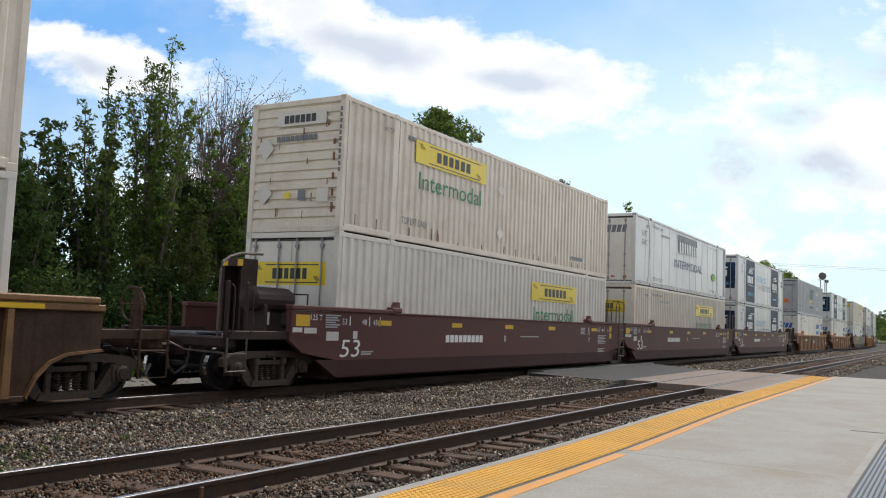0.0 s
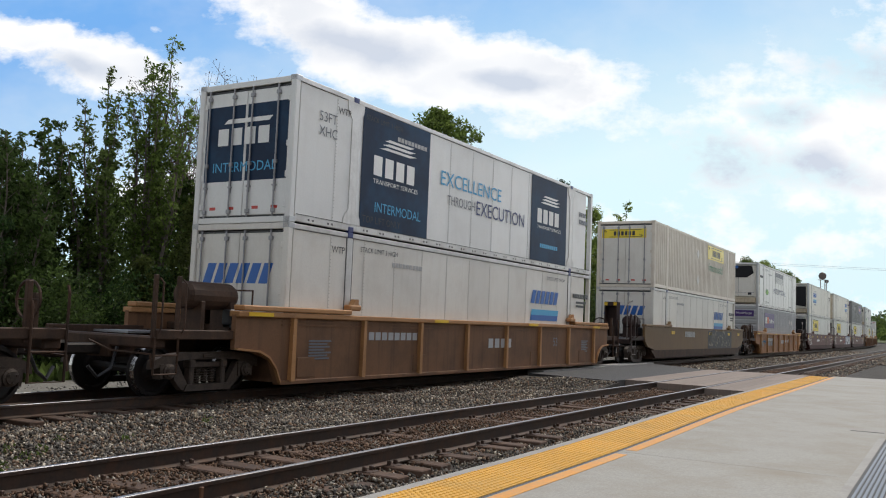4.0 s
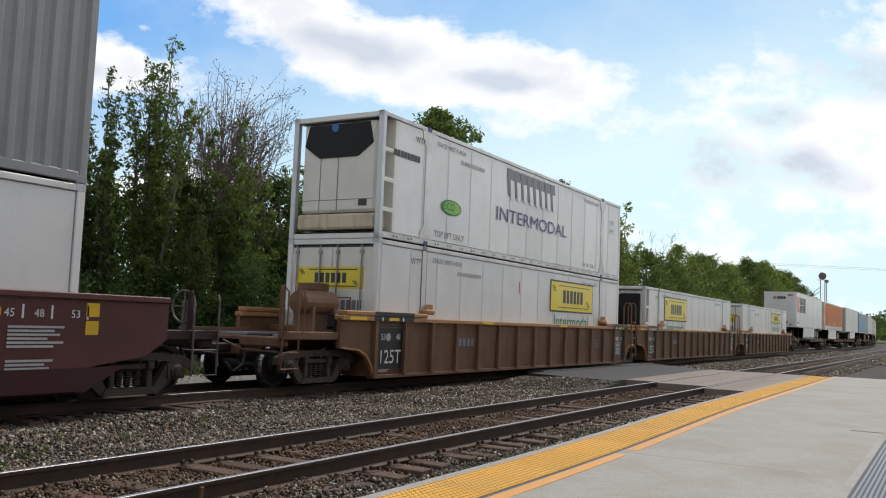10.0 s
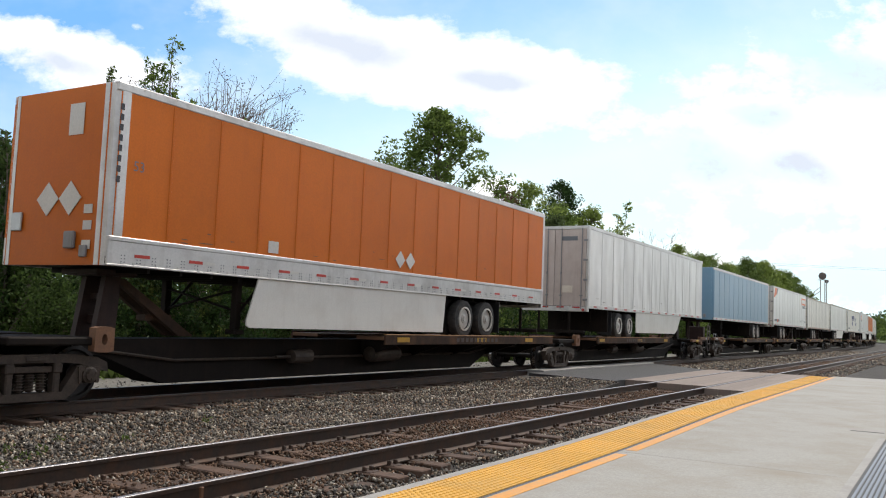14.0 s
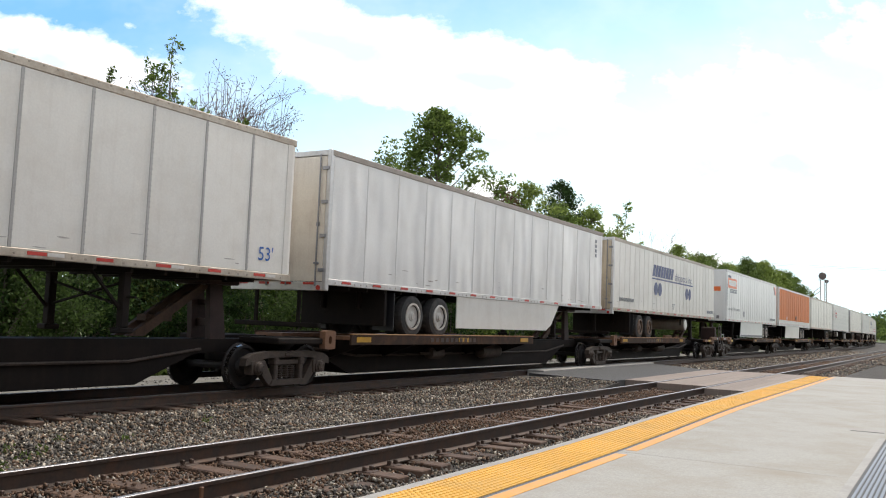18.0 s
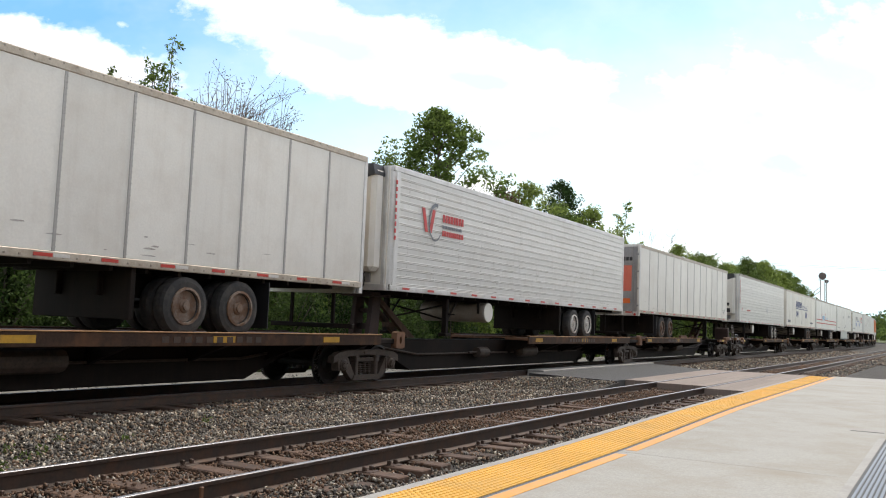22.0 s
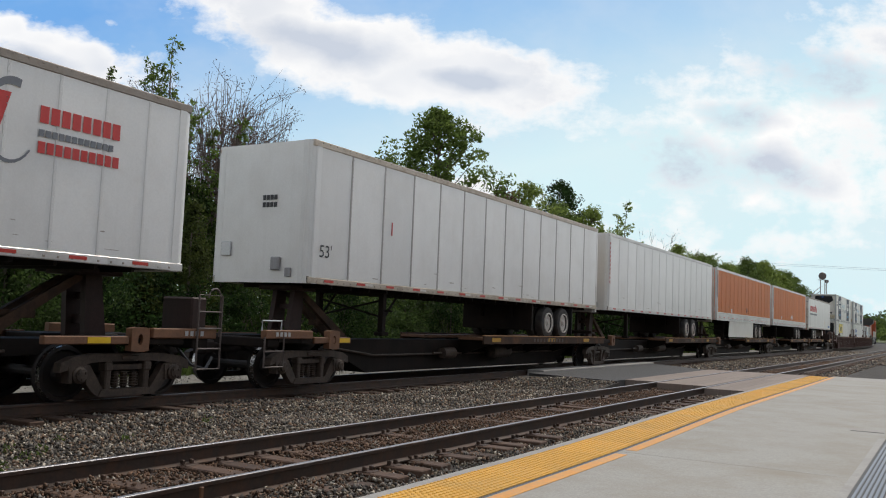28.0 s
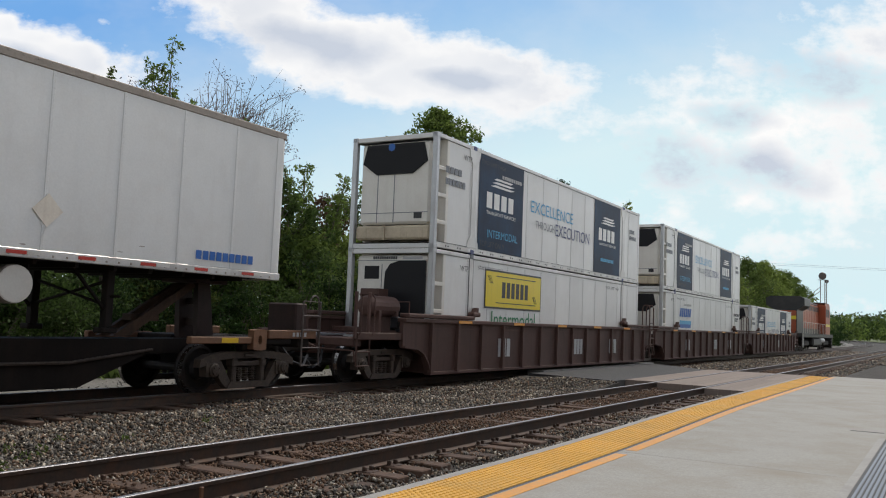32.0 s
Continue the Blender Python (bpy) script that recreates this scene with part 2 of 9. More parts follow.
M["asphalt"] = mat("crossing_asphalt", (0.055, 0.054, 0.055), 0.85, stain=0.4, sscale=1.5, stain_col=(0.05, 0.05, 0.05), grain=0.2, gscale=90, bump=0.3)
M["tactile"] = mat("yellow_tactile_tile", (0.76, 0.41, 0.055), 0.6, stain=0.45, sscale=1.6, stain_col=(0.56, 0.37, 0.14), grain=0.1, rnd=0.08)
M["orange_line"] = mat("orange_line_paint", (0.72, 0.32, 0.05), 0.6, stain=0.4, sscale=5, stain_col=(0.4, 0.33, 0.24), grain=0.1)
M["brick_wall"] = mat("tan_wall_render", (0.26, 0.21, 0.16), 0.85, stain=0.3, stain_col=(0.18, 0.14, 0.11), grain=0.1)
M["tube"] = mat("worn_dark_tube", (0.13, 0.105, 0.095), 0.5, metal=0.2, grain=0.2, stain=0.4, stain_col=(0.06, 0.045, 0.04), sscale=4)
M["post_grey"] = mat("dull_grey_rivet_strip", (0.40, 0.385, 0.36), 0.5, metal=0.2, grain=0.08, streak=0.3, stain_col=(0.2, 0.16, 0.13))
M["rail_tan"] = mat("weathered_top_rail", (0.30, 0.26, 0.22), 0.55, metal=0.2, grain=0.1, stain=0.4, stain_col=(0.15, 0.11, 0.08), sscale=3)
M["rail_cream"] = mat("weathered_cream_rail", (0.50, 0.44, 0.36), 0.55, metal=0.1, grain=0.1, stain=0.6, stain_col=(0.22, 0.15, 0.09), sscale=2.5)
M["scuff"] = mat("grey_scuff", (0.46, 0.43, 0.39), 0.7, grain=0.2, stain=0.5, stain_col=(0.16, 0.12, 0.09), sscale=4)
M["seam"] = mat("joint_sealant", (0.10, 0.098, 0.095), 0.8, grain=0.15)
M["grate"] = mat("drain_grate_steel", (0.20, 0.22, 0.26), 0.4, metal=0.5, grain=0.1)
M["tie"] = mat("weathered_tie_wood", (0.092, 0.053, 0.034), 0.85, stain=0.5, sscale=6, stain_col=(0.05, 0.035, 0.028), grain=0.25, gscale=14, rnd=0.3, bump=0.4)
M["stone"] = mat("ballast_stone", (0.150, 0.130, 0.105), 0.85, grain=0.06, gscale=25, rnd=0.3, island=True, bump=0.2, rocks=True)
# bed colour darkened for the shade under the train and between stones
M["ballast"] = mat("ballast_bed", (0.050, 0.042, 0.034), 0.9, grain=0.5, gscale=22, stain=0.5, sscale=30, stain_col=(0.05, 0.045, 0.04), bump=1.0, bscale=24, rnd=0)
M["gravel"] = mat("pale_gravel", (0.175, 0.165, 0.145), 0.9, grain=0.45, gscale=14, stain=0.4, sscale=0.7, stain_col=(0.16, 0.145, 0.10), bump=0.6, rnd=0)
M["grass"] = mat("grass_ground", (0.095, 0.125, 0.035), 0.9, grain=0.4, gscale=8, stain=0.6, sscale=0.25, stain_col=(0.19, 0.17, 0.07), bump=0.6, rnd=0)
M["bark"] = mat("tree_bark", (0.13, 0.105, 0.085), 0.9, grain=0.3, gscale=12, stain=0.3, stain_col=(0.06, 0.05, 0.04), bump=0.5)
M["twig"] = mat("grey_brown_twigs", (0.17, 0.13, 0.115), 0.9, grain=0.25, gscale=10)


def leafy(name, col, var=0.5, trans=0.48):
    m = mat(name, col, 0.6, grain=0.15, gscale=3, rnd=var, island=True, bump=0, spec=0.14)
    nt = m.node_tree
    bsdf = nt.nodes["Principled BSDF"]
    tr = nt.nodes.new("ShaderNodeBsdfTranslucent")
    mx = nt.nodes.new("ShaderNodeMixShader")
    mx.inputs[0].default_value = trans
    link(nt, bsdf.inputs["Base Color"].links[0].from_socket, tr.inputs[0])
    link(nt, bsdf.outputs[0], mx.inputs[1])
    link(nt, tr.outputs[0], mx.inputs[2])
    link(nt, mx.outputs[0], nt.nodes["Material Output"].inputs[0])
    return m


M["leaf"] = leafy("green_leaves", (0.135, 0.190, 0.046))
M["leaf_light"] = leafy("light_green_leaves", (0.205, 0.265, 0.064))
M["leaf_mid"] = leafy("mid_green_leaves", (0.110, 0.155, 0.042))
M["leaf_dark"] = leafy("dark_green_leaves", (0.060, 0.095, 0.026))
M["leaf_red"] = leafy("reddish_leaves", (0.11, 0.065, 0.04))
# leaf green darkened for shade under the trees; also one dark tree top
M["leaf_deep_shade"] = leafy("deep_green_shaded_leaves", (0.026, 0.052, 0.014))
M["leaf_olive"] = leafy("olive_needles", (0.066, 0.084, 0.022))
M["leaf_grey"] = leafy("greyish_green_leaves", (0.085, 0.115, 0.045))


# ---- mesh tools ----
class Shape:
    """Collects boxes, prisms, tubes and lathed forms into one mesh."""

    def __init__(self):
        self.v, self.f = [], []

    def add(self, vs, fs):
        n = len(self.v)
        self.v += [tuple(p) for p in vs]
        self.f += [tuple(i + n for i in f) for f in fs]
        return self

    def box(self, x0, x1, y0, y1, z0, z1, c=0.0):
        if c <= 0:
            vs = [(x, y, z) for x in (x0, x1) for y in (y0, y1) for z in (z0, z1)]
            return self.add(vs, [(0, 1, 3, 2), (4, 6, 7, 5), (0, 4, 5, 1), (2, 3, 7, 6), (0, 2, 6, 4), (1, 5, 7, 3)])
        c = min(c, (x1 - x0) / 2.2, (y1 - y0) / 2.2, (z1 - z0) / 2.2)
        lo, hi = (x0, y0, z0), (x1, y1, z1)
        vs, idx = [], {}
        for corner in range(8):
            s = [(corner >> k) & 1 for k in range(3)]
            for ax in range(3):
                p = []
                for k in range(3):
                    e = hi[k] if s[k] else lo[k]
                    p.append(e if k == ax else (e - c if s[k] else e + c))
                idx[corner, ax] = len(vs)
                vs.append(tuple(p))
        fs = []
        for ax in range(3):
            a, b = [(1, 2), (2, 0), (0, 1)][ax]
            for side in (0, 1):
                order = [(0, 0), (1, 0), (1, 1), (0, 1)]
                q = [idx[(side << ax) | (i << a) | (j << b), ax] for i, j in order]
                fs.append(tuple(q if side else q[::-1]))
            for i in (0, 1):
                for j in (0, 1):
                    c0 = (i << a) | (j << b)
                    c1 = c0 | (1 << ax)
                    q = [idx[c0, a], idx[c1, a], idx[c1, b], idx[c0, b]]
                    fs.append(tuple(q if i != j else q[::-1]))
        for corner in range(8):
            q = [idx[corner, k] for k in range(3)]
            fs.append(tuple(q if bin(corner).count("1") % 2 else q[::-1]))
        return self.add(vs, fs)

    def prism(self, poly, axis, a, b):
        """poly in the two other axes (in order x, y, z), pushed along axis from a to b."""
        n = len(poly)
        vs = []
        for t in (a, b):
            for p in poly:
                q = list(p)
                q.insert(axis, t)
                vs.append(q)
        fs = [tuple(range(n))[::-1], tuple(range(n, 2 * n))]
        fs += [(i, (i + 1) % n, n + (i + 1) % n, n + i) for i in range(n)]
        return self.add(vs, fs)

    def tube(self, pts, r0, r1=None, n=6):
        r1 = r0 if r1 is None else r1
        rings = []
        for k, p in enumerate(pts):
            d = Vector(pts[min(k + 1, len(pts) - 1)]) - Vector(pts[max(k - 1, 0)])
            d.normalize()
            u = d.orthogonal().normalized() if abs(d.z) > 0.9 else d.cross(Vector((0, 0, 1))).normalized()
            w = d.cross(u)
            r = r0 + (r1 - r0) * k / max(1, len(pts) - 1)
            rings.append([Vector(p) + r * (math.cos(6.2832 * i / n) * u + math.sin(6.2832 * i / n) * w) for i in range(n)])
        fs = [(k * n + i, k * n + (i + 1) % n, (k + 1) * n + (i + 1) % n, (k + 1) * n + i) for k in range(len(pts) - 1) for i in range(n)]
        fs += [tuple(range(n))[::-1], tuple(range((len(pts) - 1) * n, len(pts) * n))]
        return self.add([v for r in rings for v in r], fs)

    def lathe(self, prof, n=20, axis=1, at=(0, 0, 0)):
        """prof: rows of radius and place along axis."""
        vs = []
        for r, t in prof:
            for i in range(n):
                a = 6.28318 * i / n
                q = [r * math.cos(a), r * math.sin(a)]
                q.insert(axis, t)
                vs.append([q[k] + at[k] for k in range(3)])
        m = len(prof)
        fs = [(k * n + i, k * n + (i + 1) % n, (k + 1) * n + (i + 1) % n, (k + 1) * n + i) for k in range(m - 1) for i in range(n)]
        fs += [tuple(range(n))[::-1], tuple(range((m - 1) * n, m * n))]
        return self.add(vs, fs)

    def mesh(self, name):
        me = bpy.data.meshes.new(name)
        me.from_pydata(self.v, [], self.f)
        bm = bmesh.new()
        bm.from_mesh(me)
        bmesh.ops.recalc_face_normals(bm, faces=bm.faces)
        bm.to_mesh(me)
        bm.free()
        return me


CACHE = {}


def part(name, shape, material, parent, label="", at=None, key=None):
    """One mesh object under a thing or a part. With a key, alike pieces share the mesh."""
    if isinstance(shape, bpy.types.Mesh):
        me = shape
    elif key is not None and key in CACHE:
        me = CACHE[key]
    else:
        me = (shape() if callable(shape) else shape).mesh(name)
        if key is not None:
            CACHE[key] = me
    if not me.materials:
        me.materials.append(M[material])
    ob = new(name, me)
    ob.parent = parent
    if at is not None:
        ob.location = at
    if label:
        ob["label"] = label
    return ob


def thing(name, label, category, group="", kind="", at=(0, 0, 0)):
    ob = new(name)
    ob.location = at
    ob.empty_display_size = 0.3
    return tagged(ob, label, category, group, kind)


def solid(name, shape, material, label="", category="", kind="structure", group=""):
    me = shape.mesh(name)
    me.materials.append(M[material])
    return tagged(new(name, me), label, category, group, kind)


# ---- the railway's line ----
TRACK_Y, NEAR_Y = 12.205, 6.19
BEND_X, BEND_R, BEND_TURN = 120.0, 1320.0, 0.30


def line_at(s, offset=0.0):
    """Place and heading (degrees) on the far track's centre line, s metres along it."""
    if s <= BEND_X:
        x, y, a = s, TRACK_Y, 0.0
    else:
        a = min((s - BEND_X) / BEND_R, BEND_TURN)
        x = BEND_X + BEND_R * math.sin(a)
        y = TRACK_Y + BEND_R * (1 - math.cos(a))
        rest = s - BEND_X - a * BEND_R
        x, y = x + rest * math.cos(a), y + rest * math.sin(a)
    return x - offset * math.sin(a), y + offset * math.cos(a), math.degrees(a)


STATIONS = [-60, -20, 0, 20, 40, 60, 90, 120] + [120 + 12 * i for i in range(1, 34)] + [600, 800, 1100]


def sweep(profile, stations=STATIONS, closed=True):
    """A profile of (offset, height) carried along the line."""
    sh = Shape()
    n = len(profile)
    vs = []
    for s in stations:
        for o, z in profile:
            x, y, a = line_at(s, o)
            vs.append((x, y, z))
    fs = [(k * n + i, k * n + (i + 1) % n, (k + 1) * n + (i + 1) % n, (k + 1) * n + i)
          for k in range(len(stations) - 1) for i in range(n if closed else n - 1)]
    if closed:
        fs += [tuple(range(n))[::-1], tuple(range((len(stations) - 1) * n, len(stations) * n))]
    return sh.add(vs, fs)


def letters(body, size=1.0):
    """Flat mesh of a word, 4 mm thick, its lower left at the origin, one unit high per size."""
    cu = bpy.data.curves.new("word", "FONT")
    cu.body, cu.size, cu.extrude, cu.resolution_u = body, size, 0.0, 3
    ob = bpy.data.objects.new("word", cu)
    me = bpy.data.meshes.new_from_object(ob)
    bpy.data.objects.remove(ob)
    return me


HL, HW = 8.077, 1.295           # half a container's length and width


def on_face(face, u, w, out, hl=HL, hw=HW):
    if face == "side":
        return (u - hl, -(hw + out), w)
    return (-(hl + out), hw - u, w)


def word(parent, body, u, w, height, material, face="side", width=None, out=0.012, hl=HL, hw=HW, name="lettering", slant=0.0):
    """A word whose lower left stands at u along the face and w up."""
    me = letters(body)
    co = np.empty(len(me.vertices) * 3)
    me.vertices.foreach_get("co", co)
    co = co.reshape(-1, 3)
    if not len(co):
        return None
    lo, hi = co.min(0), co.max(0)
    sc = height / max(0.05, hi[1] - lo[1])
    sx = sc if width is None else width / max(0.05, hi[0] - lo[0])
    pts = [on_face(face, u + (p[0] - lo[0]) * sx + slant * (p[1] - lo[1]) * sc, w + (p[1] - lo[1]) * sc, out, hl, hw) for p in co]
    me.vertices.foreach_set("co", np.array(pts).ravel())
    me.materials.clear()
    me.materials.append(M[material])
    ob = new(name, me)
    ob.parent = parent
    return ob


def plate(parent, name, u0, u1, w0, w1, material, face="side", out=0.006, hl=HL, hw=HW, label="", slant=0.0):
    sh = Shape()
    vs = []
    for o in (out, out - 0.005):
        for u, w in ((u0, w0), (u1, w0), (u1 + slant, w1), (u0 + slant, w1)):
            vs.append(on_face(face, u, w, o, hl, hw))
    sh.add(vs, [(0, 1, 2, 3), (7, 6, 5, 4), (0, 4, 5, 1), (1, 5, 6, 2), (2, 6, 7, 3), (3, 7, 4, 0)])
    return part(name, sh, material, parent, label)


def bars(parent, u0, u1, w0, w1, count, material, face="side", slant=0.0, gap=0.22, out=0.012, hl=HL, hw=HW, name="marking"):
    """A row of plain upright bars."""
    sh = Shape()
    pitch = (u1 - u0) / count
    for i in range(count):
        a, b = u0 + pitch * i, u0 + pitch * (i + 1 - gap)
        vs = [on_face(face, u, w, o, hl, hw) for o in (out, out - 0.005)
              for u, w in ((a, w0), (b, w0), (b + slant, w1), (a + slant, w1))]
        sh.add(vs, [(0, 1, 2, 3), (7, 6, 5, 4), (0, 4, 5, 1), (1, 5, 6, 2), (2, 6, 7, 3), (3, 7, 4, 0)])
    return part(name, sh, material, parent)


def lines(parent, u0, u1, w0, w1, rows, material, face="side", out=0.012, hl=HL, hw=HW):
    """Small print as plain level bars."""
    sh = Shape()
    pitch = (w1 - w0) / rows
    for i in range(rows):
        end = u1 - (u1 - u0) * (0.0, 0.18, 0.07, 0.3)[i % 4]
        vs = [on_face(face, u, w, o, hl, hw) for o in (out, out - 0.005)
              for u, w in ((u0, w1 - pitch * (i + 0.6)), (end, w1 - pitch * (i + 0.6)), (end, w1 - pitch * i), (u0, w1 - pitch * i))]
        sh.add(vs, [(0, 1, 2, 3), (7, 6, 5, 4), (0, 4, 5, 1), (1, 5, 6, 2), (2, 6, 7, 3), (3, 7, 4, 0)])
    return part("small_print", sh, material, parent)


def disc(parent, u, w, r, material, face="side", out=0.01, hl=HL, hw=HW, name="disc", stretch=1.0):
    sh = Shape()
    vs = [on_face(face, u + r * stretch * math.cos(6.2832 * i / 24), w + r * math.sin(6.2832 * i / 24), o, hl, hw) for o in (out, out - 0.004) for i in range(24)]
    sh.add(vs, [tuple(range(24)), tuple(range(24, 48))[::-1]] + [(i, (i + 1) % 24, 24 + (i + 1) % 24, 24 + i) for i in range(24)])
    return part(name, sh, material, parent)


def diamond(parent, u, w, r, face="side", material="placard", hl=HL, hw=HW, out=0.012):
    sh = Shape()
    vs = [on_face(face, u + a * r, w + b * r, o, hl, hw) for o in (out, out - 0.01) for a, b in ((0, -1), (1, 0), (0, 1), (-1, 0))]
    sh.add(vs, [(0, 1, 2, 3), (7, 6, 5, 4), (0, 4, 5, 1), (1, 5, 6, 2), (2, 6, 7, 3), (3, 7, 4, 0)])
    return part("placard", sh, material, parent)


def arc(parent, name, u, w, r, a0, a1, thick, material, face="side", out=0.012, hl=HL, hw=HW, stretch=1.0, taper=0.0):
    """A curved band of a ring, angles in radians, thinner towards its end with taper."""
    n = 20
    pts = []
    for o in (out, out - 0.005):
        for i in range(n + 1):
            a = a0 + (a1 - a0) * i / n
            h = thick * (1 - taper * i / n) / 2
            for d in (-h, h):
                pts.append(on_face(face, u + (r + d) * stretch * math.cos(a), w + (r + d) * math.sin(a), o, hl, hw))
    m = 2 * (n + 1)
    fs = []
    for i in range(n):
        k = 2 * i
        fs += [(k, k + 1, k + 3, k + 2), (m + k, m + k + 2, m + k + 3, m + k + 1), (k, k + 2, m + k + 2, m + k), (k + 1, m + k + 1, m + k + 3, k + 3)]
    fs += [(0, m, m + 1, 1), (m - 2, m - 1, 2 * m - 1, 2 * m - 2)]
    return part(name, Shape().add(pts, fs), material, parent)


# ---- ground, tracks, platform ----
g = Shape()
xs = [-900, -200, -60, 0, 60, 120, 200, 300, 500, 900, 1600, 3500]
ys = [-1500, -300, -60, -12, 3.5, 15.5, 19.5, 30, 60, 120, 300, 800, 3000]
for i in range(len(xs)):
    for j in range(len(ys)):
        g.v.append((xs[i], ys[j], -0.62))
g.f = [(i * len(ys) + j, (i + 1) * len(ys) + j, (i + 1) * len(ys) + j + 1, i * len(ys) + j + 1) for i in range(len(xs) - 1) for j in range(len(ys) - 1)]
solid("ground", g, "grass", "grassy ground that runs out to the horizon", "ground")

bed = sweep([(-9.6, -0.60), (-8.6, -0.26), (-4.2, -0.26), (-3.3, -0.33), (-2.5, -0.28), (-1.45, -0.255), (1.45, -0.255), (2.2, -0.33), (3.4, -0.58)], closed=False)
solid("ballast_bed", bed, "ballast", "grey crushed-stone ballast bed under both tracks", "ballast")
solid("gravel_strip", sweep([(3.0, -0.585), (3.4, -0.55), (8.2, -0.54), (8.8, -0.60)], closed=False), "gravel", "pale gravel access strip beside the track", "gravel")

RAIL = [(-0.075, -0.185), (0.075, -0.185), (0.075, -0.172), (0.012, -0.15), (0.012, -0.045), (0.036, -0.035), (0.036, -0.006), (0.028, -0.0035),
        (-0.028, -0.0035), (-0.036, -0.006), (-0.036, -0.035), (-0.012, -0.045), (-0.012, -0.15), (-0.075, -0.172)]
for centre, what in ((0.0, "far"), (NEAR_Y - TRACK_Y, "near")):
    for side in (-0.7525, 0.7525):
        o = centre + side
        r = tagged(solid("rail", sweep([(o + a, z) for a, z in RAIL]), "rail", "brown rusty steel rail with a polished head", "rail"), group="rails")
        part("rail_head", sweep([(o - 0.026, -0.0035), (o + 0.026, -0.0035), (o + 0.022, 0.0), (o - 0.022, 0.0)]), "rail_top", r, "polished running surface")

# platform: concrete slab, tactile strip, line, drain; its edge swings out a little towards the crossing
PLAT_Z = 0.03
LINE_XS = [-14, -4, 2, 5, 8, 9.4, 9.75, 11, 12.5, 14, 15.5, 17, 19, 21.4, 24, 27, 30, 33]


def edge_y(x):
    """Inner side of the tactile strip."""
    k = min(1.0, max(0.0, (x - 7.5) / 11.0))
    return 3.275 + 0.27 * k * k * (3 - 2 * k) + 0.004 * max(0.0, x - 18.5)


def strip(x0, x1, o0, o1, z0, z1):
    """A band that follows the platform's edge."""
    xs = [x0] + [x for x in LINE_XS if x0 < x < x1] + [x1]
    vs = [(x, edge_y(x) + o, z) for x in xs for o, z in ((o0, z0), (o1, z0), (o1, z1), (o0, z1))]
    fs = [(4 * k + i, 4 * k + (i + 1) % 4, 4 * k + 4 + (i + 1) % 4, 4 * k + 4 + i) for k in range(len(xs) - 1) for i in range(4)]
    return Shape().add(vs, fs + [(0, 1, 2, 3), tuple(4 * len(xs) - 4 + i for i in (3, 2, 1, 0))])


plat = thing("platform", "pale concrete station platform with a yellow edge strip", "platform", kind="structure")
for a, b in ((-14, 9.598), (9.606, 21.396), (21.404, 33.3)):
    xs = [a] + [x for x in LINE_XS if a < x < b] + [b]
    part("slab", Shape().prism([(a, -9.0), (b, -9.0)] + [(x, edge_y(x) - 0.055) for x in xs[::-1]], 2, -0.6, PLAT_Z), "concrete", plat)
part("edge_beam", strip(-14, 31.4, 0.59, 0.72, -0.6, PLAT_Z - 0.004), "concrete_edge", plat, "rough grey concrete edge")
part("joint", strip(-14, 32.6, -0.06, -0.004, -0.05, PLAT_Z - 0.006), "seam", plat, "dark joint")
for a, b in ((-14, 9.42), (9.78, 32.4)):
    part("line", strip(a, b, -0.205, -0.075, PLAT_Z - 0.02, PLAT_Z + 0.004), "orange_line", plat, "worn orange painted line")
for k in range(6):
    part("grate_bar", Shape().box(-10, 13.6, 0.525 + 0.042 * k, 0.549 + 0.042 * k, PLAT_Z - 0.015, PLAT_Z + 0.007, 0.003), "grate", plat, "blue-grey steel drain bar", key=("gbar", k))
part("drain_channel", Shape().box(-10, 13.6, 0.51, 0.79, PLAT_Z - 0.03, PLAT_Z + 0.001), "seam", plat)
part("drain_frame", Shape().box(-10, 13.7, 0.792, 0.875, PLAT_Z - 0.03, PLAT_Z + 0.004).box(-10, 13.7, 0.44, 0.508, PLAT_Z - 0.03, PLAT_Z + 0.004), "concrete_edge", plat)
part("joint", Shape().box(14.42, 14.47, 0.86, 1.30, PLAT_Z - 0.02, PLAT_Z + 0.004), "seam", plat)

# crossing between the tracks
cross = thing("pedestrian_crossing", "concrete panel and asphalt crossing over the tracks", "crossing", kind="structure")
for name, x0, y0, y1, n in (("outer_panel", 22.3, 4.35, 5.36, 3), ("centre_panel", 23.2, 5.53, 6.84, 4), ("outer_panel", 23.6, 7.02, 7.85, 3)):
    for k in range(n):
        w = (y1 - y0) / n
        for a, b in ((x0, 28.3), (28.312, 33.4)):
            part(name, Shape().box(a, b, y0 + k * w + 0.004, y0 + (k + 1) * w - 0.004, -0.2, -0.002 * (k % 2), 0.008), "crossing", cross)
part("asphalt", Shape().prism([(22.8, 7.86), (33.2, 7.86), (36.0, 10.79), (23.6, 10.79)], 2, -0.3, -0.012), "asphalt", cross, "dark asphalt between the tracks")
part("kerb_panel", Shape().box(24.7, 30.2, 10.80, 11.36, -0.2, 0.03, 0.012), "concrete_edge", cross, "pale concrete panel")
part("kerb_panel", Shape().box(30.22, 36.2, 10.80, 11.36, -0.2, 0.03, 0.012), "concrete_edge", cross)

# unseen wall and eave, added behind the platform to keep low sky light off the train
solid("wall_back", Shape().box(-60, 70, -9.6, -9.02, -0.6, 5.2), "brick_wall", "plain tan wall added out of view to block low sky light", "wall")
solid("eave", Shape().box(-60, 70, -9.9, -8.2, 5.2, 5.5), "dark_brown", "dark slab added out of view over the light-blocking wall", "eave")
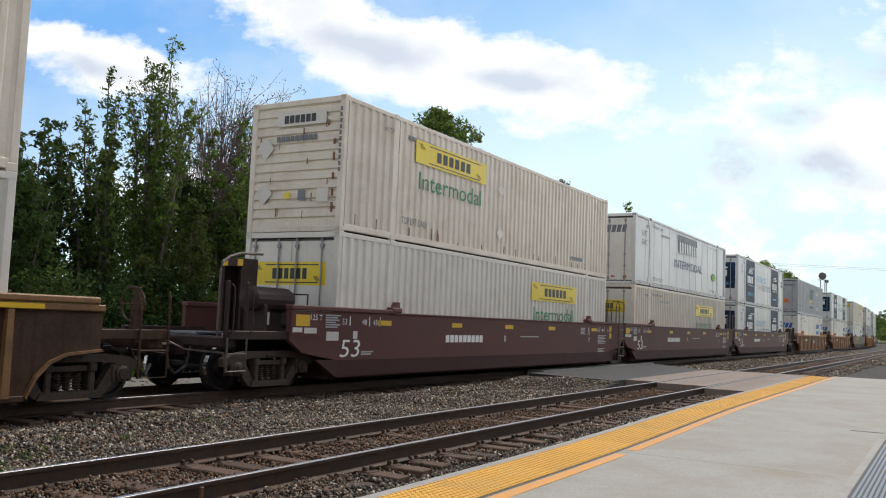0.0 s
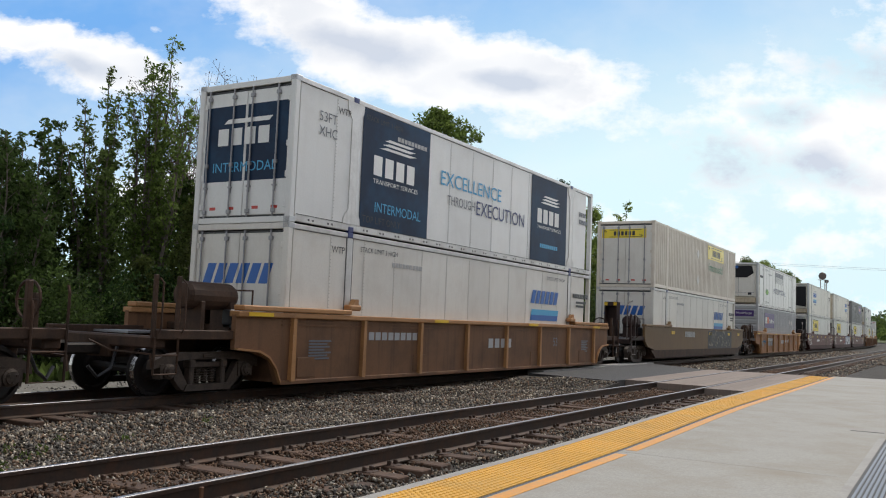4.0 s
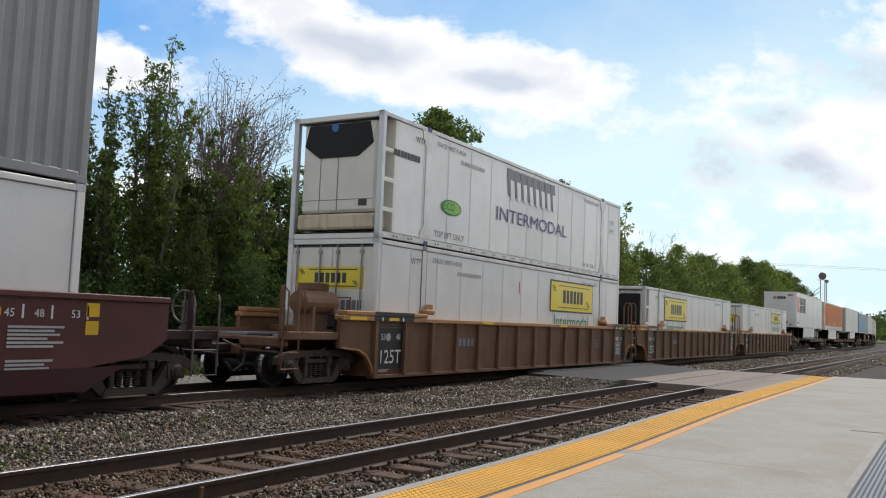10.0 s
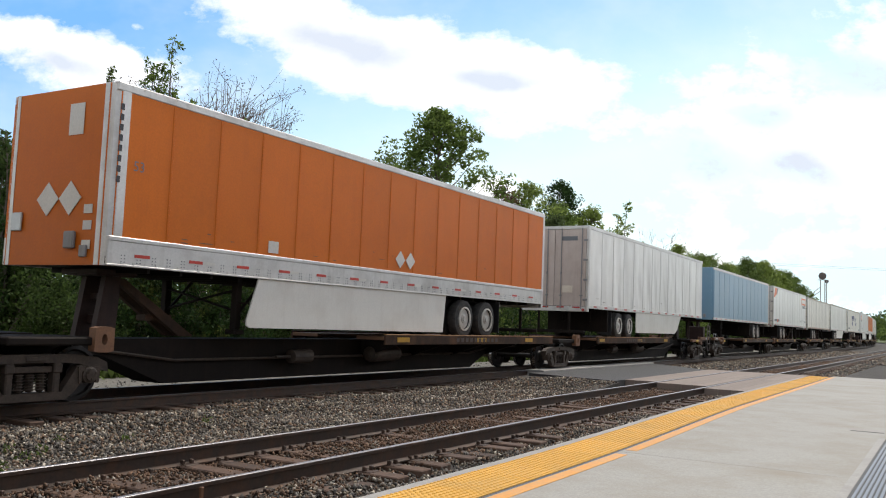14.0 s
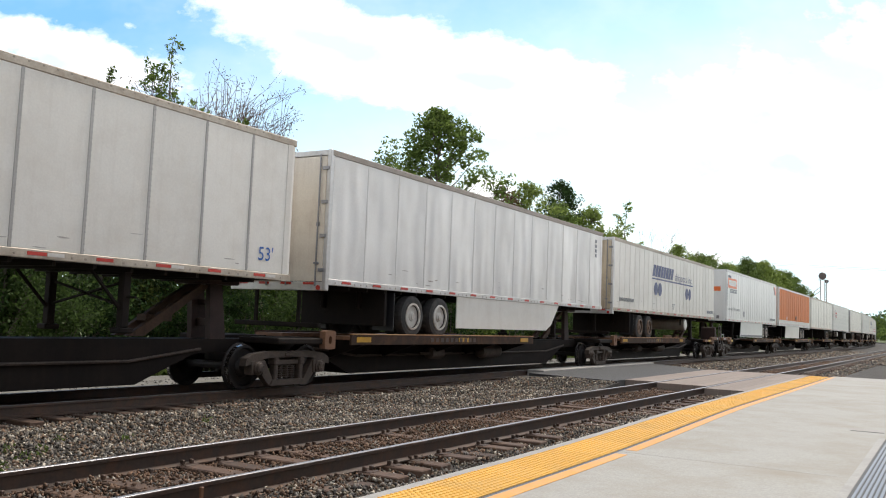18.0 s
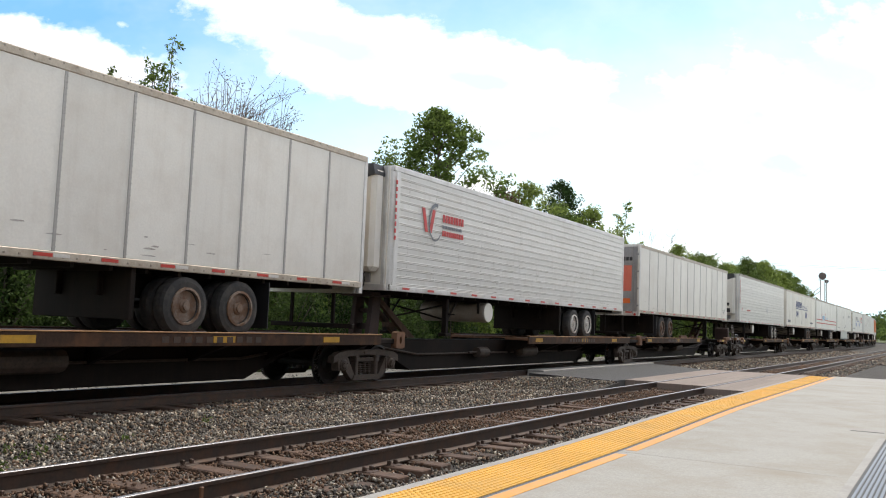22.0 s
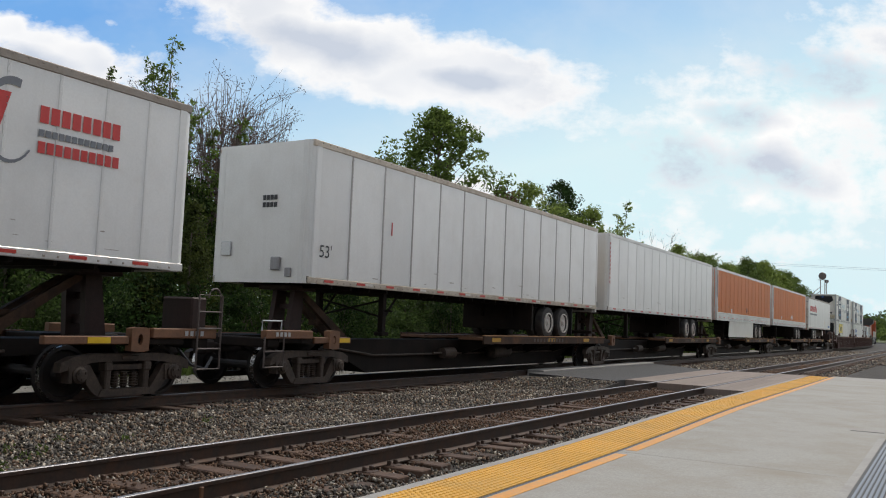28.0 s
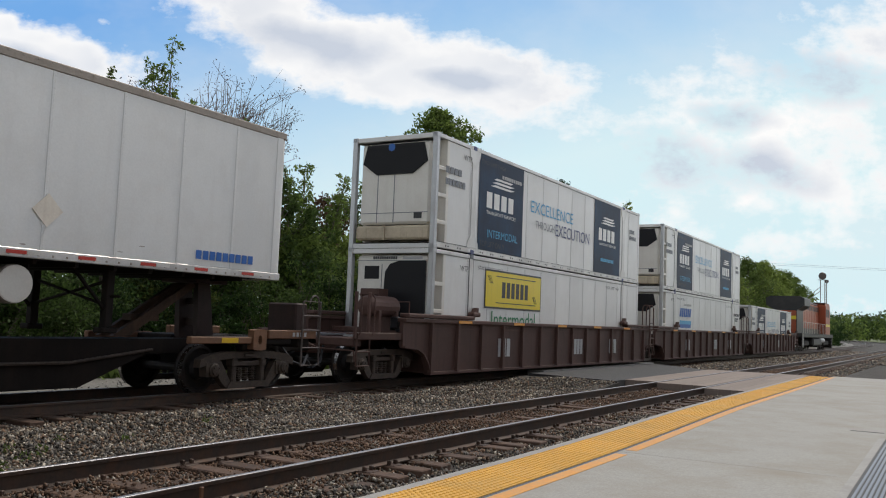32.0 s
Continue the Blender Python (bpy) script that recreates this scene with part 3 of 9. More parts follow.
solid("ballast_shoulder", Shape().prism([(20.2, -0.30), (22.85, -0.30), (22.85, -0.05), (22.3, -0.07)], 1, 7.75, 10.6), "ballast", "ballast that slopes up to the crossing", "ballast")


# ---- rolling stock: shared pieces ----
MOVERS = []          # thing, metres along the line at the start, height


def wheelset():
    sh = Shape()
    for y in (-0.7525, 0.7525):
        s = 1 if y > 0 else -1
        sh.lathe([(0.05, y - 0.075 * s), (0.17, y - 0.07 * s), (0.20, y - 0.02 * s), (0.36, y - 0.01 * s), (0.375, y - 0.085 * s), (0.45, y - 0.08 * s), (0.445, y - 0.05 * s),
                  (0.42, y - 0.035 * s), (0.413, y + 0.06 * s), (0.36, y + 0.065 * s), (0.34, y + 0.02 * s), (0.20, y + 0.01 * s), (0.16, y + 0.09 * s), (0.07, y + 0.10 * s)], 22)
    sh.lathe([(0.085, -0.7), (0.075, 0), (0.085, 0.7)], 10)
    return sh


def side_frame(y):
    """Cast truck side frame: arched top member, sloping arms, columns and two openings."""
    s = 1 if y > 0 else -1
    a, b = sorted((y, y + 0.16 * s))
    sh = Shape()
    sh.prism([(-1.22, 0.46), (-1.20, 0.60), (-1.02, 0.68), (-0.60, 0.73), (0.60, 0.73), (1.02, 0.68), (1.20, 0.60), (1.22, 0.46), (1.06, 0.50), (0.70, 0.59), (0.42, 0.61), (-0.42, 0.61), (-0.70, 0.59), (-1.06, 0.50)], 1, a, b)
    for q in (-1, 1):
        sh.prism([(q * 1.10, 0.50), (q * 0.80, 0.58), (q * 0.70, 0.56), (q * 0.47, 0.22), (q * 0.40, 0.10), (q * 0.56, 0.10), (q * 0.66, 0.18), (q * 0.80, 0.34), (q * 0.92, 0.40)], 1, a + 0.012, b - 0.012)
        sh.box(min(q * 0.31, q * 0.42), max(q * 0.31, q * 0.42), a + 0.005, b - 0.005, 0.16, 0.64, 0.02)
        sh.box(min(q * 0.30, q * 0.44), max(q * 0.30, q * 0.44), a - 0.015, b + 0.015, 0.46, 0.60, 0.02)
    sh.prism([(-0.54, 0.08), (0.54, 0.08), (0.48, 0.19), (-0.48, 0.19)], 1, a - 0.01, b + 0.01)
    yy = b if s > 0 else a
    for x in (-0.89, 0.89):
        sh.prism([(x - 0.17, 0.30), (x - 0.19, 0.54), (x + 0.19, 0.54), (x + 0.17, 0.30), (x + 0.12, 0.30), (x + 0.13, 0.46), (x - 0.13, 0.46), (x - 0.12, 0.30)], 1, a - 0.012, b + 0.012)
        sh.lathe([(0.125, yy - 0.10 * s), (0.125, yy + 0.03 * s), (0.095, yy + 0.045 * s), (0.09, yy + 0.075 * s), (0.04, yy + 0.085 * s)], 14, 1, (x, 0, 0.42))
        for k in range(3):
            c = 2.0944 * k + 0.5
            sh.box(x + 0.062 * math.cos(c) - 0.016, x + 0.062 * math.cos(c) + 0.016, min(yy, yy + 0.095 * s), max(yy, yy + 0.095 * s), 0.404 + 0.062 * math.sin(c), 0.436 + 0.062 * math.sin(c))
    sh.box(-0.16, 0.16, min(yy, yy + 0.03 * s), max(yy, yy + 0.03 * s), 0.635, 0.70, 0.01)
    return sh


def spring_nest(y):
    sh = Shape()
    for dx in (-0.17, 0.0, 0.17):
        prof = [(0.04, 0.20)]
        for k in range(6):
            prof += [(0.055, 0.222 + 0.042 * k), (0.084, 0.231 + 0.042 * k), (0.055, 0.242 + 0.042 * k)]
        sh.lathe(prof, 8, 2, (dx, y, 0))
    sh.box(-0.3, 0.3, y - 0.07, y + 0.07, 0.47, 0.56, 0.01)
    return sh


def wheel_mesh():
    """Wheels and axle, their treads worn bright."""
    me = wheelset().mesh("wheelset")
    me.materials.append(M["wheel"])
    me.materials.append(M["tread"])
    for p in me.polygons:
        r = [math.hypot(me.vertices[i].co.x, me.vertices[i].co.z) for i in p.vertices]
        if 0.41 < min(r) and max(r) < 0.4205:
            p.material_index = 1
    return me


def truck(parent, x):
    """A two-axle truck under a car, as a part with its own pieces."""
    t = part("truck", lambda: Shape().box(-0.28, 0.28, -1.0, 1.0, 0.38, 0.66, 0.04).box(-0.16, 0.16, -0.3, 0.3, 0.62, 0.74, 0.02), "truck", parent, at=(x, 0, 0), key="bolster")
    for y in (-1.0, 1.0):
        part("side_frame", lambda: side_frame(y), "casting", t, key=("frame", y))
        part("spring", lambda: spring_nest(y * 1.05), "casting", t, key=("spring", y))
    for dx in (-0.89, 0.89):
        if "wheelset" not in CACHE:
            CACHE["wheelset"] = wheel_mesh()
        part("wheelset", CACHE["wheelset"], "wheel", t, at=(dx, 0, 0.42))
    return t


def ladder(parent, x, y, z0, z1, w, material, rungs=4):
    sh = Shape()
    for dx in (0, w):
        sh.tube([(x + dx, y, z0), (x + dx, y, z1)], 0.022, n=5)
    for k in range(rungs):
        z = z0 + (z1 - z0) * (k + 0.15) / rungs
        sh.tube([(x, y - 0.01, z), (x + w, y - 0.01, z)], 0.014, n=5)
    return part("ladder", sh, material, parent)


def coupler(parent, x, s):
    return part("coupler", Shape().box(min(x, x + s * 0.9), max(x, x + s * 0.9), -0.09, 0.09, 0.66, 0.84, 0.03)
                .box(min(x + s * 0.75, x + s * 1.05), max(x + s * 0.75, x + s * 1.05), -0.17, 0.17, 0.62, 0.9, 0.05), "truck", parent)


# ---- well cars ----
def stand_shape(f, top):
    """Hollow bulkhead stand, open to the car's end."""
    sh = Shape()
    a, b = sorted((f(0.10), f(0.53)))
    sh.box(a, b, 0.0, 0.05, 1.05, top, 0.01).box(a, b, 0.49, 0.54, 1.05, top, 0.01)
    sh.box(a + 0.001, b - 0.001, 0.05, 0.49, top - 0.16, top, 0.01)
    c0, c1 = sorted((f(0.10), f(0.14)))
    return sh.box(c0, c1, 0.05, 0.49, 1.05, top - 0.16)


def hook_rail(c, f, s, material):
    """Bent tube rail that rises beside the walkway and runs in to the stand."""
    return part("grab_rail", Shape().tube([(f(3.0), -1.22, 0.98), (f(3.0), -1.22, 2.15), (f(2.95), -1.20, 2.30), (f(2.75), -1.18, 2.42), (f(2.45), -1.14, 2.50), (f(1.75), -1.02, 2.54)], 0.026, n=6), material, c, key=("grab", s, material))


def well_car(s0, paint, ribs, left="joint", right="joint", label="", edge=None, low=None, smooth=False, ends=None):
    """A well car whose well holds a 53-foot box that starts s0 along the line.
    left, right: 'joint' shares a truck with the next unit (the left one carries it), 'end' has its own truck and coupler."""
    c = thing("well_car", label, "railway car", "well cars of the train")
    MOVERS.append((c, s0 + HL, 0.0))
    edge, low = edge or paint, low or ("maroon_low_shade" if paint == "maroon" else paint)
    ends = ends or ("grime_maroon" if smooth else paint if ribs >= 10 else "grime_brown")
    x0, x1 = -HL - 0.22, HL + 0.22
    for y, s in ((-1.44, -1), (1.44, 1)):
        a, b = sorted((y, y - s * 0.10))
        if smooth:
            near = Shape().prism([(x0 - 1.35, 0.95), (x0 - 1.35, 1.52), (x1 + 1.35, 1.52), (x1 + 1.35, 0.95), (x1 + 0.95, 0.70), (x1 - 0.10, 0.55), (x0 + 0.10, 0.55), (x0 - 0.95, 0.70)], 1, a, b)
            part("side_sill", near, paint, c, key=("sill", y, paint))
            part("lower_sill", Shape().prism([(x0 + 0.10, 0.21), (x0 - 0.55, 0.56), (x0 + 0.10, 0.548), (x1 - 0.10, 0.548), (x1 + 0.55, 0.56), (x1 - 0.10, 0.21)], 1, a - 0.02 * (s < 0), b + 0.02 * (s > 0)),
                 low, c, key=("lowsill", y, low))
            part("top_chord", Shape().box(x0 - 1.35, x0 + 2.2, a - 0.05, b + 0.05, 1.525, 1.62, 0.015).box(x1 - 2.2, x1 + 1.35, a - 0.05, b + 0.05, 1.525, 1.62, 0.015)
                 .box(x0 + 2.2, x1 - 2.2, a - 0.03, b + 0.03, 1.52, 1.56, 0.01), edge, c, key=("chord", y, edge))
        else:
            part("side_sill", Shape().prism([(x0 - 1.2, 0.78), (x0 - 1.2, 1.40), (x1 + 1.2, 1.40), (x1 + 1.2, 0.78), (x1 + 0.7, 0.72), (x1 + 0.25, 0.58), (x1 + 0.02, 0.15), (x0 - 0.02, 0.15), (x0 - 0.25, 0.58), (x0 - 0.7, 0.72)], 1, a, b),
                 paint, c, key=("rsill", y, paint))
            part("top_chord", Shape().box(x0 - 1.2, x1 + 1.2, a - 0.07, b + 0.07, 1.36, 1.46, 0.015), edge, c, key=("rchord", y, edge))
            for xa in (x0 - 1.1, x1 - 2.1):
                part("top_chord_stiffener", Shape().box(0, 3.2, a - 0.08, b + 0.08, 1.47, 1.57, 0.02), edge, c, key=("stiff", y, edge), at=(xa, 0, 0))
            part("bottom_chord", Shape().box(x0, x1, a - 0.05, b + 0.05, 0.12, 0.2, 0.01), paint, c, key=("bchord", y, paint))
            if s < 0:
                for k in range(ribs):
                    m = 0.3 if ribs < 10 else 0.0
                    x = x0 + m + (x1 - x0 - 2 * m) * k / (ribs - 1)
                    part("rib", Shape().prism([(-0.06, 0.18), (0.06, 0.18), (0.045, 1.36), (-0.045, 1.36)], 1, a - 0.09, a + 0.002), edge if ribs < 10 else paint, c, key=("rib", paint, ribs), at=(x, 0, 0))
                for xe, q in ((x0, -1), (x1, 1)):
                    arch = [(xe + q * 0.02, 0.15), (xe + q * 0.16, 0.42), (xe + q * 0.36, 0.62), (xe + q * 0.62, 0.73), (xe + q * 1.2, 0.78)]
                    part("arch_flange", Shape().prism(arch + [(x - q * 0.02, z + 0.035) for x, z in arch[::-1]], 1, a - 0.07, a + 0.002), edge, c, key=("arch", edge, q))
                if ribs < 10:
                    for u in (0.75, 4.9, 11.4, 15.3):
                        part("cover_plate", Shape().box(-0.26, 0.26, a - 0.014, a + 0.002, 0.24, 0.62, 0.006), paint, c, key=("cover", paint), at=(x0 + u, 0, 0))
                part("stringer", Shape().box(x0, x1, a - 0.02, a + 0.002, 1.22, 1.25).box(x0, x1, a - 0.02, a + 0.002, 1.29, 1.31), paint, c, key=("stringer", paint))
        for xk in (x0 + 2.25, x1 - 2.25):
            part("container_guide", Shape().box(-0.2, 0.2, a - 0.06, b + 0.04, 1.56, 1.68, 0.03).prism([(-0.08, 1.67), (0.12, 1.67), (0.12, 1.80), (0.02, 1.80)], 1, a - 0.03, b), edge, c, key=("guide", y, edge), at=(xk, 0, 0))
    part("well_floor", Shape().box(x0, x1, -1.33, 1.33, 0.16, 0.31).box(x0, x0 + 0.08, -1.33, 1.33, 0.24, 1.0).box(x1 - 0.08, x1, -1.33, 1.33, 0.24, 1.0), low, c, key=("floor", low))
    for s, how in ((-1, left), (1, right)):
        e = s * (HL + 0.22)
        f = lambda a: e + s * a
        bx = lambda sh, a, b, *r: sh.box(min(f(a), f(b)), max(f(a), f(b)), *r)
        reach = 1.45 if how == "joint" else 2.9 if s < 0 else 2.5
        sh = Shape()
        bx(sh, -0.02, reach, -0.32, 0.32, 0.62, 0.95, 0.03)
        bx(sh, -0.02, 0.9, -1.36, 1.36, 0.95, 1.05, 0.02)
        if how == "end":
            bx(sh, reach - 0.30, reach, -1.30, 1.30, 0.80, 1.0, 0.03)
            for y in (-1.40, 1.28):
                bx(sh, 0.85, reach, y, y + 0.12, 0.95, 1.11, 0.015)
        part("end_platform", sh, ends, c, key=("plat", s, how, ends))
        tall = ribs >= 12 or smooth
        for y in (-0.24,):
            st = part("bulkhead_stand", stand_shape(f, 2.5 if smooth else 2.15 if tall else 1.62), ends, c, key=("stand", s, ends, tall), at=(s * 0.9 if smooth and how == "end" and s < 0 else 0, y, 0))
            if smooth:
                for dy in (0.0, 0.40):
                    part("yellow_patch", bx(Shape(), 0.53, 0.536, dy, dy + 0.14, 2.35, 2.48), "yellow", st, key=("standpatch", s, dy))
        part("cross_tie", bx(Shape(), 0.20, 0.30, -1.30, 1.30, 1.06, 1.20, 0.02), ends, c, key=("xtie", s, ends))
        tubes = "tube" if smooth else ends
        if how == "end":
            coupler(c, f(reach - 0.1), s)
            a, b = (f(2.45), f(2.93)) if s < 0 else (f(1.92), f(2.48))
            if s < 0:
                part("stirrup", Shape().tube([(a, -1.40, 0.98), (a, -1.40, 0.40), (b, -1.40, 0.40), (b, -1.40, 0.98)], 0.022, n=6).tube([(a, -1.40, 0.70), (b, -1.40, 0.70)], 0.018, n=6), tubes, c, key=("wstir", s, tubes))
                for x, top in ((b, 1.98), (a, 1.98)):
                    part("post", Shape().box(x - 0.035, x + 0.035, -1.38, -1.32, 0.98, top, 0.008).tube([(x + 0.05, -1.42, 1.05), (x + 0.07, -1.45, 1.15), (x + 0.07, -1.45, top - 0.12), (x + 0.03, -1.40, top - 0.05)], 0.016, n=5), ends, c, "post with a bent grab iron", key=("wpost", s, ends, round(x, 2)))
            else:
                part("stirrup", Shape().tube([(a, -1.40, 1.48), (a, -1.42, 1.40), (a, -1.42, 0.36), (b, -1.42, 0.36), (b, -1.42, 1.62), (b, -1.38, 1.72)], 0.022, n=6).tube([(a, -1.42, 0.78), (b, -1.42, 0.78)], 0.018, n=6), tubes, c, key=("wstir", s, tubes))
                part("post", Shape().box(min(a, b) - 0.06, min(a, b) + 0.02, -1.38, -1.30, 0.9, 1.76, 0.01), ends, c, key=("wpost", s, ends))
            if smooth and s < 0:
                hook_rail(c, f, s, tubes)
            part("handbrake_chain_guard", Shape().box(min(f(0.9), f(1.06)), max(f(0.9), f(1.06)), -1.40, -1.30, 1.0, 1.42, 0.02), ends, c, key=("stepf", s, ends))
            part("hose", Shape().tube([(f(reach), -0.5, 0.8), (f(reach + 0.15), -0.55, 0.45), (f(reach + 0.35), -0.5, 0.32), (f(reach + 0.5), -0.45, 0.5)], 0.03, n=6), "black", c, key=("hose", s))
            part("cut_lever", Shape().tube([(f(reach + 0.05), -1.35, 0.72), (f(reach + 0.05), -0.4, 0.74), (f(reach + 0.25), -0.1, 0.9)], 0.018, n=5).tube([(f(reach + 0.05), -1.35, 0.72), (f(reach + 0.05), -1.38, 0.5)], 0.018, n=5), tubes, c, key=("lever", s, tubes))
            for ya in (-1.3, 0.34):
                part("walk_grate", bx(Shape(), 0.95, 2.0, 0, 0.96, 0.99, 1.03), "rod", c, key=("grate", s), at=(0, ya, 0))
            if s < 0:
                part("air_tank", Shape().lathe([(0.02, -0.62), (0.2, -0.58), (0.24, -0.5), (0.24, 0.5), (0.2, 0.58), (0.02, 0.62)], 16, 0, (f(1.35), -0.85, 1.70)).box(f(1.7), f(1.6), -1.1, -0.6, 1.05, 1.6, 0.01).box(f(1.0), f(0.9), -1.1, -0.6, 1.05, 1.6, 0.01)
                     .tube([(f(0.45), -1.1, 1.36), (f(0.45), -1.1, 1.84), (f(0.45), -0.6, 1.84)], 0.02, n=5), ends, c, "painted air tank", key=("tank", ends))
                part("brake_valve", Shape().box(f(1.0), f(0.7), -1.25, -0.9, 1.12, 1.34, 0.04).box(f(1.12), f(0.95), -1.22, -1.0, 1.2, 1.48, 0.03).lathe([(0.09, -1.34), (0.09, -1.2)], 10, 1, (f(0.8), 0, 1.22)).lathe([(0.06, -1.34), (0.06, -1.2)], 10, 1, (f(1.02), 0, 1.18)), "black", c, key="bvalve")
            else:
                part("brake_wheel", Shape().tube([(f(2.30), -0.75 + 0.28 * math.cos(0.349 * k), 1.50 + 0.28 * math.sin(0.349 * k)) for k in range(19)], 0.022, n=5)
                     .tube([(f(2.30), -1.02, 1.50), (f(2.33), -0.75, 1.50), (f(2.30), -0.48, 1.50)], 0.014, n=4).tube([(f(2.30), -0.75, 1.23), (f(2.33), -0.75, 1.50), (f(2.30), -0.75, 1.77)], 0.014, n=4).box(f(2.34), f(2.42), -0.85, -0.65, 0.95, 1.6, 0.01), tubes, c, key=("brakewheel", tubes))
        elif s > 0:
            hang = Shape()
            for dx in (0.58, 1.10):
                hang.tube([(f(dx), -1.55, 0.34), (f(dx), -1.55, 2.30), (f(dx + 0.02), -1.48, 2.40), (f(dx + 0.03), -1.30, 2.40), (f(dx + 0.03), -1.24, 2.28), (f(dx + 0.03), -1.24, 1.05)], 0.024, n=6)
            for z in (0.40, 0.72, 1.04, 1.36, 1.66):
                hang.tube([(f(0.58), -1.57, z), (f(1.10), -1.57, z)], 0.018, n=5)
            part("ladder", hang, tubes, c, key=("jladder", tubes))
        if how == "end" or s < 0:
            truck(c, f(1.5 if s < 0 else 0.95))
    return c


def ticks(c, marks, w, h, material, **kw):
    for u, text in marks:
        word(c, text, u, w, h, material, **kw)
        plate(c, "tick", u + 0.26, u + 0.29, w - 0.02, w + h + 0.06, material, **kw)


def car_marks(c, style):
    """Stencils and yellow patches on the near side of a well car."""
    kw = dict(hl=HL, hw=1.44 if style != "ribbed" else 1.53)
    k2 = dict(hl=HL, hw=1.44)
    if style == "smooth":
        for u in (1.35, 4.6, 7.6, 10.65, 14.37):
            plate(c, "yellow_patch", u, u + 0.52, 1.27, 1.38, "yellow", **kw)
        for w in (1.02, 1.28):
            plate(c, "yellow_patch", 16.2, 16.42, w, w + 0.2, "yellow", **kw)
        plate(c, "end_panel", -1.55, -0.62, 1.02, 1.50, "maroon", out=0.012, **kw)
        plate(c, "yellow_patch", -1.42, -1.0, 1.22, 1.44, "yellow", out=0.018, **kw)
        plate(c, "data_plate", -1.5, -1.22, 1.10, 1.19, "placard", out=0.018, **kw)
        plate(c, "data_plate", -1.16, -0.78, 1.08, 1.19, "placard", out=0.018, **kw)
        word(c, "125 T", -0.98, 1.34, 0.11, "white_ink", width=0.36, out=0.02, **kw)
        plate(c, "data_plate", -0.45, -0.05, 0.94, 1.12, "placard", **kw)
        plate(c, "data_plate", 0.45, 0.6, 0.98, 1.14, "placard", **kw)
        lines(c, -0.5, -0.02, 1.18, 1.46, 6, "faded_ink", **kw)
        lines(c, 0.75, 1.2, 0.62, 0.72, 2, "faded_ink", **kw)
        word(c, "53", 0.0, 0.60, 0.36, "white_ink", width=0.66, slant=0.18, **kw)
        ticks(c, ((0.05, "53"), (0.75, "48"), (1.15, "45")), 1.27, 0.12, "white_ink", **kw)
        ticks(c, ((14.93, "45"), (15.37, "48"), (15.95, "53")), 1.26, 0.11, "white_ink", **kw)
        word(c, "40", 14.0, 1.29, 0.11, "white_ink", **kw)
        word(c, "20", 14.0, 1.15, 0.11, "white_ink", **kw)
        plate(c, "tick", 14.0, 14.24, 1.268, 1.28, "white_ink", **kw)
        bars(c, 4.3, 6.3, 0.90, 1.08, 9, "white_ink", **kw)
        word(c, "B", 7.55, 0.92, 0.16, "white_ink", **kw)
        lines(c, 8.6, 9.9, 1.02, 1.08, 1, "faded_ink", **kw)
        lines(c, 13.35, 13.8, 1.14, 1.38, 5, "faded_ink", **kw)
        lines(c, 15.0, 15.85, 0.82, 1.14, 6, "faded_ink", **kw)
        lines(c, 15.0, 15.7, 0.52, 0.68, 3, "faded_ink", **kw)
        disc(c, 14.15, 0.98, 0.07, "white_ink", **kw)
        disc(c, 14.15, 0.98, 0.055, "maroon", out=0.014, **kw)
    elif style == "ribbed":
        word(c, "53", 12.6, 0.78, 0.26, "grey_ink", **k2)
        bars(c, 2.6, 4.6, 0.95, 1.12, 8, "faded_ink", **k2)
        bars(c, 8.2, 9.7, 0.75, 1.0, 4, "faded_ink", gap=0.3, **k2)
        lines(c, 0.6, 1.3, 0.55, 0.95, 7, "grey_ink", **k2)
        lines(c, 15.0, 15.6, 0.55, 0.95, 7, "grey_ink", **k2)
        for u in (-1.2, 5.2, 10.6, 15.9):
            plate(c, "yellow_patch", u, u + 0.65, 1.375, 1.445, "yellow", **kw)
    elif style == "dark":
        for a, b in ((-0.16, 0.92), (15.18, 16.28)):
            plate(c, "stencil_panel", a, b, 0.34, 1.34, "black", **k2)
            plate(c, "stencil_panel", a, b, 0.20, 0.34, "maroon", **k2)
            plate(c, "stencil_panel", a - 0.15, b + 0.35, 1.475, 1.568, "black", hl=HL, hw=1.52)
            plate(c, "stencil_panel", a - 0.15, b + 0.35, 1.368, 1.458, "black", hl=HL, hw=1.51)
            for u in (0.12, 0.95):
                plate(c, "tick", a + u, a + u + 0.05, 1.37, 1.455, "white_ink", out=0.012, hl=HL, hw=1.51)
            plate(c, "yellow_patch", a + 0.4, a + 0.8, 1.38, 1.45, "yellow", out=0.012, hl=HL, hw=1.51)
            disc(c, a + 0.5, 1.02, 0.09, "faded_ink", out=0.012, **k2)
        lines(c, 0.0, 0.4, 0.25, 0.31, 2, "faded_ink", **k2)
        word(c, "125T", 0.04, 0.44, 0.30, "white_ink", hl=HL, hw=1.448, width=0.80)
        for u, t in ((0.04, "53"), (0.62, "48"), (15.38, "48"), (15.98, "53")):
            word(c, t, u, 0.96, 0.13, "white_ink", hl=HL, hw=1.448)
        lines(c, 15.42, 16.0, 0.42, 0.88, 9, "faded_ink", hl=HL, hw=1.448)
        word(c, "53", 13.3, 0.7, 0.28, "grey_ink", **k2)
        bars(c, 3.5, 4.4, 0.8, 1.0, 4, "grey_ink", **k2)
